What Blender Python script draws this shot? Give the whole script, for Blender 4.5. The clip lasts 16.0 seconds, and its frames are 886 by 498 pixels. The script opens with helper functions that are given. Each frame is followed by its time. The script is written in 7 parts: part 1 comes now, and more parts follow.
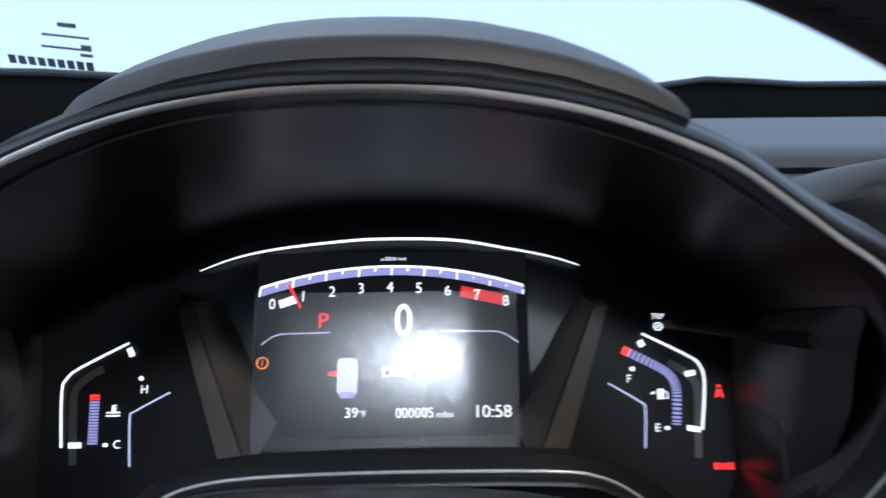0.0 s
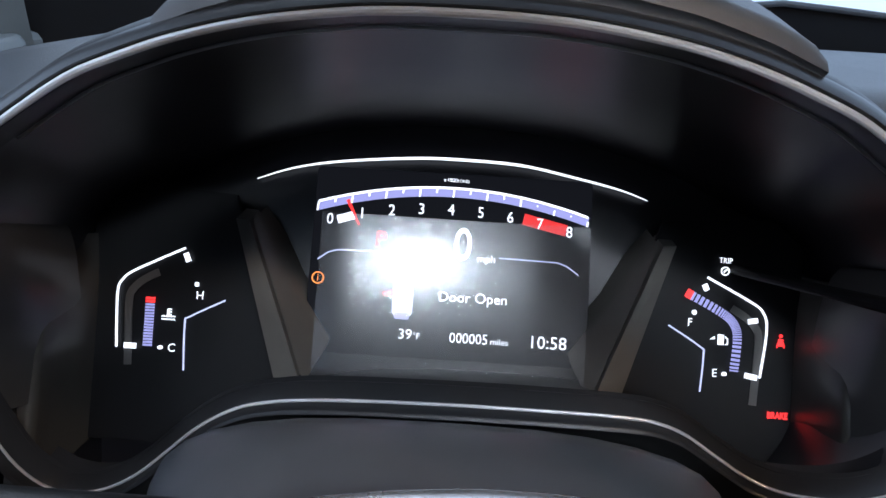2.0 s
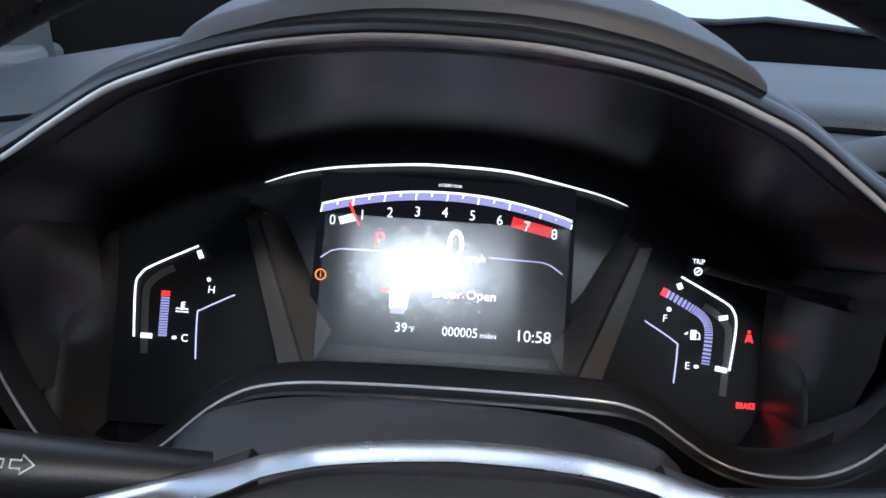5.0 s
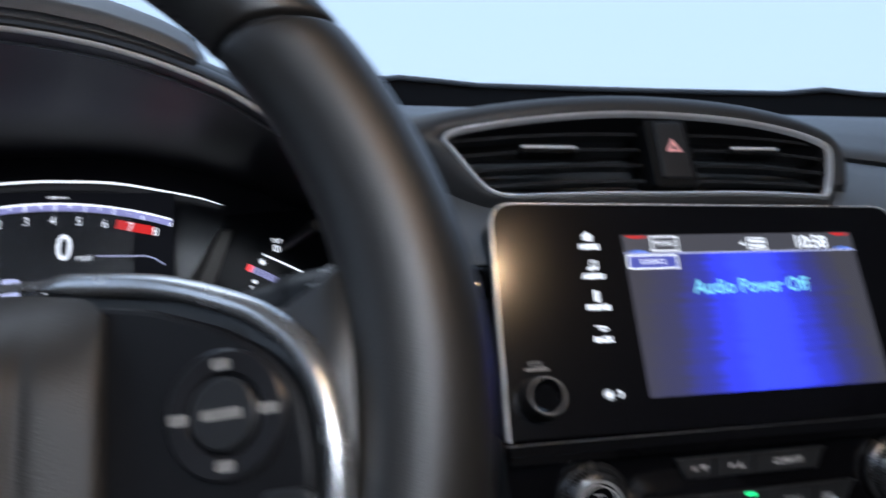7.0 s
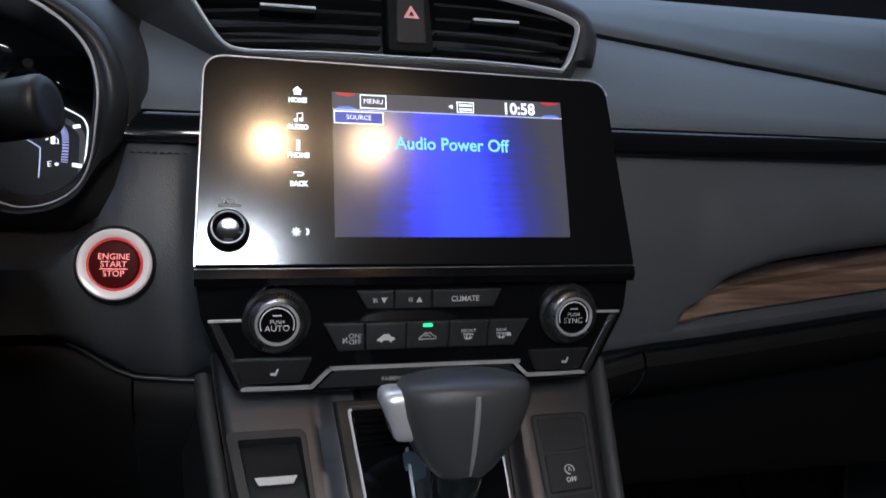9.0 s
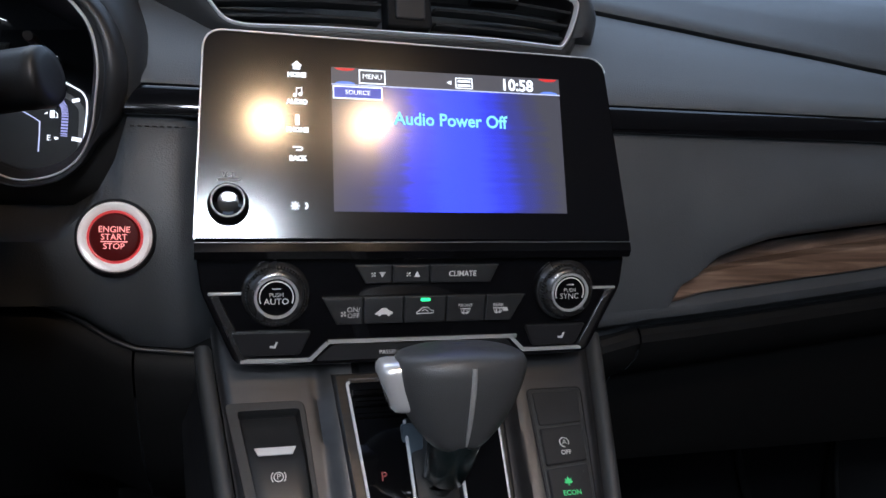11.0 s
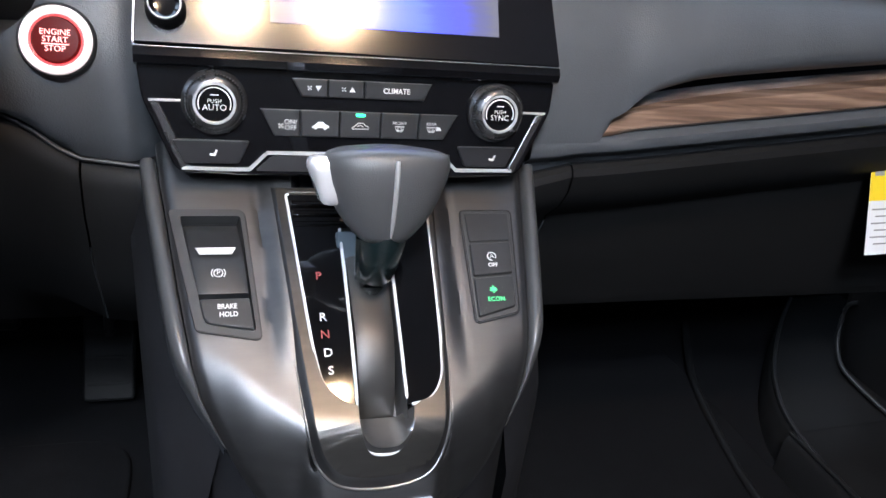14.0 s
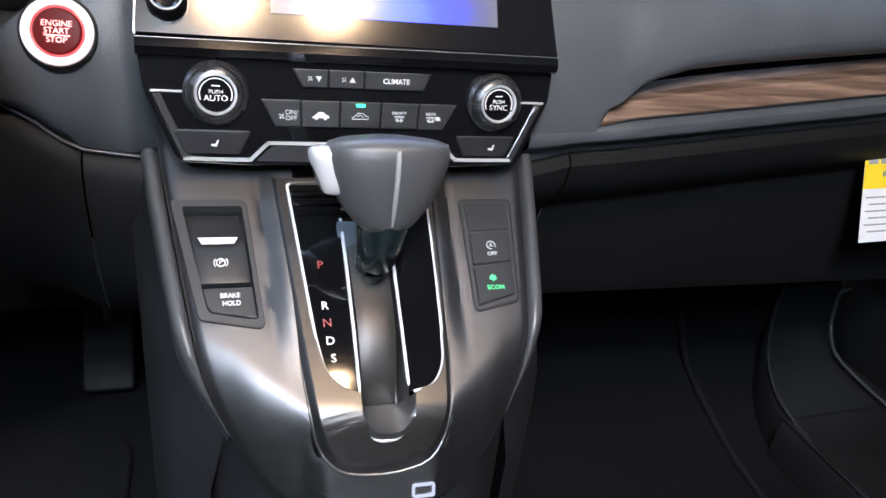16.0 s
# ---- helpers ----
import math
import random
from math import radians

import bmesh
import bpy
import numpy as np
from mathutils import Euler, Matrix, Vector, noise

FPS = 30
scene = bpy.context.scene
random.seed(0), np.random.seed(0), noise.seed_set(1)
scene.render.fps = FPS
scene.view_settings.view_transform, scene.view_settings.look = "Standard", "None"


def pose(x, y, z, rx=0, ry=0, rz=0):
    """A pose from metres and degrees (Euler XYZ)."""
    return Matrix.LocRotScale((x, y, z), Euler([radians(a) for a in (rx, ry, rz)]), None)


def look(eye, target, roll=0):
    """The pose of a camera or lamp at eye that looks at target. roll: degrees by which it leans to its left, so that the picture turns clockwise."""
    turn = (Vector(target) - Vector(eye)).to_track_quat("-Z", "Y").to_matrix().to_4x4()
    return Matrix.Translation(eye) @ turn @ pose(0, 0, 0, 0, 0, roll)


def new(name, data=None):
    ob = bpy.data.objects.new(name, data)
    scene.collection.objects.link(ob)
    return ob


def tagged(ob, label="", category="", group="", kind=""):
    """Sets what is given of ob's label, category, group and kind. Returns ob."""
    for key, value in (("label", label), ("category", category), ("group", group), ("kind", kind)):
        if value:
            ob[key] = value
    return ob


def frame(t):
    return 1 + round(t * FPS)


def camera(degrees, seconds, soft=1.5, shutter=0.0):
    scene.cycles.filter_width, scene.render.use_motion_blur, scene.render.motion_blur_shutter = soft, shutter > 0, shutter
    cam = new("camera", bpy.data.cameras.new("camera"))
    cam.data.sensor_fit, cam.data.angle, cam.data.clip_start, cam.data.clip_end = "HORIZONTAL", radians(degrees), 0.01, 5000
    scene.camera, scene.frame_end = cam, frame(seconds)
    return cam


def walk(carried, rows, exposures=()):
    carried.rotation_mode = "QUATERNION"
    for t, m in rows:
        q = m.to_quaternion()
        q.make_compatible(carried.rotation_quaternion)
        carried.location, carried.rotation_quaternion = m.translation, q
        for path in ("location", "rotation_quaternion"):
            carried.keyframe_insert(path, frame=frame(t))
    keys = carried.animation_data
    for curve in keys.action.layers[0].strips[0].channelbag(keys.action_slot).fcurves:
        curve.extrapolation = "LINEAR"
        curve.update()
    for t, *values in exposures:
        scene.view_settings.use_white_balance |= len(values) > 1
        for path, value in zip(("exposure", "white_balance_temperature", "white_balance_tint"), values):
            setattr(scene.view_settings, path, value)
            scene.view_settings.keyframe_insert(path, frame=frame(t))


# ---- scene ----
cam = camera(60.0, 16.0, shutter=0.5)
PATH = [
    (0.0, (0.0276, 0.0015, 0.8218), (0.0425, 1.9648, 0.441), -0.5),
    (0.2, (0.019, 0.0172, 0.8235), (0.0003, 1.9717, 0.3998), -0.6),
    (0.5, (0.011, 0.022, 0.819), (0.001, 1.96, 0.325), 0.1),
    (1, (0.007, 0.02, 0.826), (0.0, 1.935, 0.249), 1.5),
    (1.5, (0.006, 0.019, 0.828), (-0.009, 1.925, 0.222), 2.7),
    (2, (0.003, 0.016, 0.83), (-0.022, 1.914, 0.202), 3.4),
    (2.5, (0.002, 0.011, 0.835), (-0.022, 1.903, 0.185), 4.1),
    (3, (0.004, 0.009, 0.834), (-0.032, 1.902, 0.188), 4.3),
    (5.5, (0.013, -0.039, 0.839), (-0.013, 1.875, 0.259), 3.5),
    (6, (0.034, -0.09, 0.844), (0.228, 1.846, 0.383), 3.7),
    (6.2, (0.041, -0.0942, 0.8381), (0.3309, 1.8253, 0.3568), 4.2),
    (6.5, (0.05, -0.097, 0.827), (0.459, 1.809, 0.383), 3.2),
    (6.8, (0.0957, -0.1114, 0.8024), (0.5337, 1.8154, 0.4927), 1.7),
    (7, (0.131, -0.133, 0.791), (0.607, 1.781, 0.46), 1.3),
    (7.2, (0.1544, -0.1476, 0.7946), (0.6834, 1.7436, 0.4156), 1.4),
    (7.5, (0.187, -0.168, 0.803), (0.731, 1.721, 0.436), 4.0),
    (7.7, (0.2085, -0.1824, 0.802), (0.7358, 1.7119, 0.4365), 4.1),
    (8, (0.238, -0.203, 0.799), (0.751, 1.677, 0.351), 4.3),
    (8.2, (0.2525, -0.2125, 0.7958), (0.7773, 1.646, 0.2757), 4.9),
    (8.5, (0.271, -0.218, 0.792), (0.796, 1.627, 0.228), 5.3),
    (9, (0.277, -0.223, 0.791), (0.788, 1.607, 0.165), 4.8),
    (9.2, (0.277, -0.228, 0.791), (0.785, 1.595, 0.145), 4.6),
    (11.3, (0.276, -0.228, 0.789), (0.79, 1.579, 0.103), 5.4),
    (11.5, (0.278, -0.229, 0.793), (0.781, 1.57, 0.077), 5.6),
    (12, (0.283, -0.247, 0.779), (0.792, 1.544, 0.048), 6.0),
    (12.5, (0.286, -0.261, 0.764), (0.812, 1.511, -0.002), 6.2),
    (13, (0.287, -0.268, 0.756), (0.826, 1.483, -0.048), 7.0),
    (13.5, (0.293, -0.28, 0.749), (0.84, 1.459, -0.072), 7.5),
    (14, (0.3, -0.288, 0.734), (0.857, 1.44, -0.105), 6.8),
    (14.5, (0.301, -0.291, 0.735), (0.864, 1.429, -0.114), 6.9),
    (15, (0.302, -0.294, 0.735), (0.868, 1.425, -0.116), 6.9),
    (15.5, (0.305, -0.296, 0.735), (0.872, 1.419, -0.123), 6.7),
    (16, (0.295, -0.292, 0.735), (0.865, 1.421, -0.125), 6.8),
]
EXPOSURES = [(t, stops, 6050, 9) for t, stops in ((0, 0.2), (1.5, 0.45), (3, 0.45), (5.5, 0.3), (6, 0.1), (6.5, 0.05), (7.5, 0.02), (9, 0.12), (11.5, 0.55), (12.5, 1.35), (13.5, 1.9), (14.5, 2.1), (16, 2.1))]
walk(cam, [(t, look(eye, target, roll)) for t, eye, target, roll in PATH], EXPOSURES)

# ---- world and lights ----
world = bpy.data.worlds.new("world")
scene.world = world
world.use_nodes = True
wn, wl = world.node_tree.nodes, world.node_tree.links
sky = wn.new("ShaderNodeTexSky")
sky.sky_type = "NISHITA"
sky.sun_disc = False
sky.sun_elevation, sky.sun_rotation = radians(54), radians(-20)
cloud = wn.new("ShaderNodeMix")
cloud.data_type = "RGBA"
cloud.inputs["Factor"].default_value = 0.9
cloud.inputs["B"].default_value = (7.4, 9.0, 11.6, 1)
wl.new(sky.outputs["Color"], cloud.inputs["A"])
wl.new(cloud.outputs["Result"], wn["Background"].inputs["Color"])
wn["Background"].inputs["Strength"].default_value = 0.13

sun = new("sun", bpy.data.lights.new("sun", "SUN"))
sun.data.energy, sun.data.angle, sun.data.color = 0.5, radians(35), (1, 0.97, 0.92)
sun.matrix_world = look((0, 0, 0), (0.2, -0.55, -0.8))

# ---- materials ----
def material(name, base=(0.5, 0.5, 0.5), rough=0.5, metal=0.0, coat=0.0, coat_rough=0.05, vary=0.15, scale=60.0, bump=0.0,
             bump_scale=900.0, emit=None, strength=0.0, stretch=(1, 1, 1), spec=0.5, pattern="NOISE"):
    """A surface with a base colour, broad uneven wear and a fine grain."""
    m = bpy.data.materials.new(name)
    m.use_nodes = True
    n, l = m.node_tree.nodes, m.node_tree.links
    b = n["Principled BSDF"]
    b.inputs["Base Color"].default_value = (*base, 1)
    b.inputs["Roughness"].default_value = rough
    b.inputs["Metallic"].default_value = metal
    b.inputs["Coat Weight"].default_value = coat
    b.inputs["Coat Roughness"].default_value = coat_rough
    b.inputs["Specular IOR Level"].default_value = spec
    if emit:
        b.inputs["Emission Color"].default_value = (*emit, 1)
        b.inputs["Emission Strength"].default_value = strength
    co = n.new("ShaderNodeTexCoord")
    mp = n.new("ShaderNodeMapping")
    mp.inputs["Scale"].default_value = stretch
    l.new(co.outputs["Object"], mp.inputs["Vector"])
    if vary > 0:
        t = n.new("ShaderNodeTexNoise")
        t.inputs["Scale"].default_value = scale
        t.inputs["Detail"].default_value = 6
        l.new(mp.outputs["Vector"], t.inputs["Vector"])
        r = n.new("ShaderNodeMapRange")
        r.inputs["From Min"].default_value, r.inputs["From Max"].default_value = 0.3, 0.7
        r.inputs["To Min"].default_value, r.inputs["To Max"].default_value = 1 - vary, 1 + vary
        l.new(t.outputs["Fac"], r.inputs["Value"])
        x = n.new("ShaderNodeMix")
        x.data_type, x.blend_type = "RGBA", "MULTIPLY"
        x.inputs["Factor"].default_value = 1
        x.inputs["A"].default_value = (*base, 1)
        l.new(r.outputs["Result"], x.inputs["B"])
        l.new(x.outputs["Result"], b.inputs["Base Color"])
        rr = n.new("ShaderNodeMapRange")
        rr.inputs["To Min"].default_value, rr.inputs["To Max"].default_value = max(0.02, rough * (1 - vary)), min(1, rough * (1 + vary))
        l.new(t.outputs["Fac"], rr.inputs["Value"])
        l.new(rr.outputs["Result"], b.inputs["Roughness"])
    if bump > 0:
        g = n.new("ShaderNodeTexVoronoi" if pattern == "CELLS" else "ShaderNodeTexNoise")
        g.inputs["Scale"].default_value = bump_scale
        l.new(mp.outputs["Vector"], g.inputs["Vector"])
        k = n.new("ShaderNodeBump")
        k.inputs["Strength"].default_value = bump
        k.inputs["Distance"].default_value = 0.0006
        l.new(g.outputs["Distance" if pattern == "CELLS" else "Fac"], k.inputs["Height"])
        l.new(k.outputs["Normal"], b.inputs["Normal"])
    return m


def clear(name, tint, gloss, rough, haze=0.0):
    """A thin clear pane: tinted see-through with a faint mirror on it."""
    m = bpy.data.materials.new(name)
    m.use_nodes = True
    n, l = m.node_tree.nodes, m.node_tree.links
    n.remove(n["Principled BSDF"])
    t, g, x = n.new("ShaderNodeBsdfTransparent"), n.new("ShaderNodeBsdfGlossy"), n.new("ShaderNodeMixShader")
    t.inputs["Color"].default_value = (*tint, 1)
    g.inputs["Roughness"].default_value = rough
    x.inputs["Fac"].default_value = gloss
    l.new(t.outputs["BSDF"], x.inputs[1])
    if haze > 0:  # a second, rougher mirror adds the wide halo of glare
        w, y = n.new("ShaderNodeBsdfGlossy"), n.new("ShaderNodeMixShader")
        w.inputs["Roughness"].default_value = 0.36
        y.inputs["Fac"].default_value = haze
        l.new(g.outputs["BSDF"], y.inputs[1])
        l.new(w.outputs["BSDF"], y.inputs[2])
        l.new(y.outputs["Shader"], x.inputs[2])
    else:
        l.new(g.outputs["BSDF"], x.inputs[2])
    l.new(x.outputs["Shader"], n["Material Output"].inputs["Surface"])
    return m


def lit(name, colour, strength):
    return material(name, (0.02, 0.02, 0.02), 0.4, emit=colour, strength=strength, vary=0)


M_PAD = material("soft_dash_plastic", (0.102, 0.112, 0.124), 0.5, bump=0.35, bump_scale=1100, vary=0.08, scale=14, pattern="CELLS")
M_LEATHER = material("stitched_vinyl", (0.070, 0.076, 0.085), 0.45, bump=0.24, bump_scale=900, vary=0.1, scale=18, pattern="CELLS")
M_TRIM = material("dark_moulded_plastic", (0.04, 0.041, 0.043), 0.46, spec=0.4, bump=0.2, bump_scale=1500, vary=0.1, scale=22)
M_HARD = material("hard_black_plastic", (0.0088, 0.009, 0.0096), 0.58, spec=0.12, bump=0.2, bump_scale=1500, vary=0.12, scale=25)
M_DARK = material("matte_black_plastic", (0.009, 0.009, 0.011), 0.55, vary=0.15, scale=25)
M_SHROUD = material("cluster_shroud_plastic", (0.011, 0.0105, 0.0145), 0.34, vary=0.2, scale=12, spec=0.6)
M_BAND = material("satin_binnacle_band", (0.032, 0.0325, 0.035), 0.36, vary=0.1, scale=30, bump=0.1, bump_scale=2000)
M_COLUMN = material("column_cover_plastic", (0.14, 0.142, 0.152), 0.3, vary=0.1, scale=30, bump=0.1, bump_scale=2000)
M_POD = material("pod_wall_plastic", (0.085, 0.08, 0.077), 0.36, spec=0.7, vary=0.15, scale=20)
M_CHEEK = material("cluster_cheek_plastic", (0.075, 0.07, 0.062), 0.4, spec=0.6, vary=0.25, scale=20)
M_GLOSS = material("gloss_black_panel", (0.004, 0.004, 0.005), 0.09, coat=0.6, vary=0.2, scale=30)
M_INLAY = material("gloss_gate_inlay", (0.003, 0.003, 0.0035), 0.07, vary=0.15, scale=30, spec=0.35)
M_PANEL = material("black_glass_panel", (0.004, 0.004, 0.0055), 0.14, spec=1.0, vary=0.06, scale=20)
M_CHROME = material("chrome", (0.9, 0.91, 0.93), 0.17, metal=0.9, vary=0.08, scale=40)
M_LINE = material("bright_line_metal", (0.9, 0.91, 0.93), 0.22, metal=0.25, vary=0.05, scale=40)
M_FRAME = material("polished_vent_frame", (0.92, 0.93, 0.95), 0.22, metal=0.3, vary=0.06, scale=40)
M_BRIGHT = material("bright_satin_metal", (0.82, 0.82, 0.84), 0.26, metal=0.6, vary=0.06, scale=50)
M_HOOD = material("satin_hood_band", (0.105, 0.107, 0.112), 0.46, metal=0.0, vary=0.08, scale=30, bump=0.1, bump_scale=2000)
M_SATIN = material("satin_silver", (0.7, 0.7, 0.71), 0.32, metal=0.7, vary=0.06, scale=60)
M_SPOKE = material("dull_silver_trim", (0.6, 0.6, 0.605), 0.27, metal=0.85, vary=0.06, scale=60)
M_DIM = material("dark_satin_metal", (0.17, 0.17, 0.175), 0.42, metal=0.9, vary=0.08, scale=60)
M_CONSOLE = material("brushed_console", (0.155, 0.155, 0.16), 0.46, spec=0.45, metal=1.0, vary=0.07, scale=25, stretch=(1, 5, 5))
M_GATE = material("brushed_gate_metal", (0.12, 0.115, 0.111), 0.33, spec=0.5, metal=0.92, vary=0.08, scale=30, stretch=(1, 6, 6))
M_RAIL = material("satin_rail_paint", (0.075, 0.0765, 0.08), 0.38, metal=0.3, vary=0.06, scale=30)
M_LIP = material("satin_lip_metal", (0.33, 0.325, 0.32), 0.3, metal=0.9, vary=0.06, scale=60)
M_STALK = material("dark_stalk_plastic", (0.014, 0.0143, 0.0155), 0.42, bump=0.15, bump_scale=1500, vary=0.1, scale=22)
M_LOCK = material("shift_lock_plastic", (0.11, 0.14, 0.17), 0.3, vary=0.1, scale=40)
M_STEM = material("dark_stem_plastic", (0.006, 0.012, 0.013), 0.24, vary=0.1, scale=40)
M_DRUM = material("satin_drum_plastic", (0.06, 0.058, 0.056), 0.42, metal=0.75, vary=0.08, scale=40)
M_SLATE = material("grey_wedge_plastic", (0.16, 0.15, 0.135), 0.5, vary=0.1, scale=40)
M_WHEEL = material("black_wheel_leather", (0.019, 0.0172, 0.0155), 0.42, spec=0.8, bump=0.1, bump_scale=1900, vary=0.1, scale=30, pattern="CELLS")
M_HUB = material("airbag_cover_vinyl", (0.033, 0.0295, 0.0265), 0.5, bump=0.15, bump_scale=1200, vary=0.08, scale=30, pattern="CELLS")
M_KNOB = material("grey_lever_leather", (0.053, 0.054, 0.057), 0.38, bump=0.2, bump_scale=1500, vary=0.06, scale=40, pattern="CELLS")
M_BUTTON = material("dark_button", (0.022, 0.023, 0.025), 0.42, vary=0.1, scale=60)
M_KEYGREY = material("climate_key", (0.024, 0.025, 0.027), 0.36, vary=0.1, scale=60)
M_KEY = material("smooth_black_key", (0.018, 0.018, 0.0205), 0.3, vary=0.1, scale=60)
M_KNURL = material("dark_silver_knob", (0.13, 0.13, 0.135), 0.27, metal=0.85, vary=0.08, scale=60)
M_CARPET = material("black_carpet", (0.006, 0.006, 0.0068), 0.95, spec=0.08, bump=1.0, bump_scale=700, vary=0.35, scale=60)
M_HEAD = material("headliner", (0.42, 0.43, 0.435), 0.9, bump=0.4, bump_scale=600, vary=0.05, scale=30)
M_PILLAR = material("pillar_trim", (0.24, 0.26, 0.26), 0.75, bump=0.3, bump_scale=900, vary=0.06, scale=20)
M_FRIT = material("black_cowl_strip", (0.004, 0.004, 0.005), 0.7, vary=0.2, scale=30, spec=0.2)
M_PLATE = material("matte_gauge_plate", (0.008, 0.008, 0.0095), 0.5, vary=0.15, scale=40, spec=0.28)
# a weak glow is added to the silver to hold it near white
M_RING = material("polished_silver_ring", (0.95, 0.95, 0.955), 0.28, metal=0.1, coat=1.0, vary=0.05, scale=60, emit=(1.0, 0.80, 0.78), strength=0.22)
M_REAR = material("black_rear_wall", (0.02, 0.02, 0.02), 0.5, bump=0.3, bump_scale=900, vary=0.1, scale=20)
M_WHITE = lit("white_lit_mark", (0.9, 0.93, 1.0), 1.5)
M_BLUEWHITE = lit("blue_white_lit_mark", (0.62, 0.66, 1.0), 0.95)
M_LILAC = lit("lilac_lit_bar", (0.42, 0.42, 0.85), 0.75)
M_RED = lit("red_lit_mark", (1.0, 0.03, 0.03), 1.6)
M_DEEPRED = lit("deep_red_block", (0.9, 0.02, 0.02), 0.75)
M_AMBER = lit("amber_lit_mark", (1.0, 0.28, 0.05), 1.2)
M_GREEN = lit("green_lit_mark", (0.05, 1.0, 0.3), 1.6)
M_CYAN = lit("cyan_lit_text", (0.25, 0.75, 1.0), 1.1)
M_PRINT = material("white_print", (0.7, 0.7, 0.7), 0.5, vary=0.05)
M_REDPRINT = lit("red_gear_print", (0.6, 0.07, 0.08), 0.2)
M_GREENPRINT = material("green_print", (0.1, 0.55, 0.2), 0.5, vary=0.05, emit=(0.05, 0.6, 0.2), strength=0.35)
M_LABEL = material("white_paper", (0.75, 0.76, 0.78), 0.6, vary=0.04, scale=30)
M_YELLOW = material("yellow_paper", (0.85, 0.62, 0.02), 0.6, vary=0.04, scale=30)
M_GREYPRINT = material("worn_grey_print", (0.3, 0.29, 0.27), 0.6, vary=0.2, scale=400)
M_LENS = clear("cluster_lens", (0.95, 0.95, 0.97), 0.085, 0.16, haze=0.22)
M_SHIELD = clear("windscreen_glass", (0.72, 0.775, 0.82), 0.04, 0.02)
M_WARMLAMP = lit("warm_lamp", (1.0, 0.66, 0.38), 112.0)
M_DOME = lit("white_lamp", (0.86, 0.92, 1.0), 75.0)
M_DOMESOFT = lit("soft_white_lamp", (0.9, 0.94, 1.0), 105.0)


def wood_material():
    m = material("walnut_trim", (0.16, 0.09, 0.055), 0.35, vary=0, bump=0.15, bump_scale=300, stretch=(1, 12, 12), coat=0.6, coat_rough=0.2)
    n, l = m.node_tree.nodes, m.node_tree.links
    co = n.new("ShaderNodeTexCoord")
    mp = n.new("ShaderNodeMapping")
    mp.inputs["Scale"].default_value = (3, 60, 110)
    mp.inputs["Rotation"].default_value = (0, radians(6), 0)
    t = n.new("ShaderNodeTexNoise")
    t.inputs["Scale"].default_value, t.inputs["Detail"].default_value, t.inputs["Distortion"].default_value = 1.6, 8, 0.6
    r = n.new("ShaderNodeValToRGB")
    e = r.color_ramp.elements
    e[0].position, e[0].color = 0.3, (0.05, 0.029, 0.02, 1)
    e[1].position, e[1].color = 0.72, (0.31, 0.215, 0.165, 1)
    k = e.new(0.5)
    k.color = (0.15, 0.094, 0.066, 1)
    l.new(co.outputs["Object"], mp.inputs["Vector"])
    l.new(mp.outputs["Vector"], t.inputs["Vector"])
    l.new(t.outputs["Fac"], r.inputs["Fac"])
    l.new(r.outputs["Color"], n["Principled BSDF"].inputs["Base Color"])
    return m


M_WOOD = wood_material()


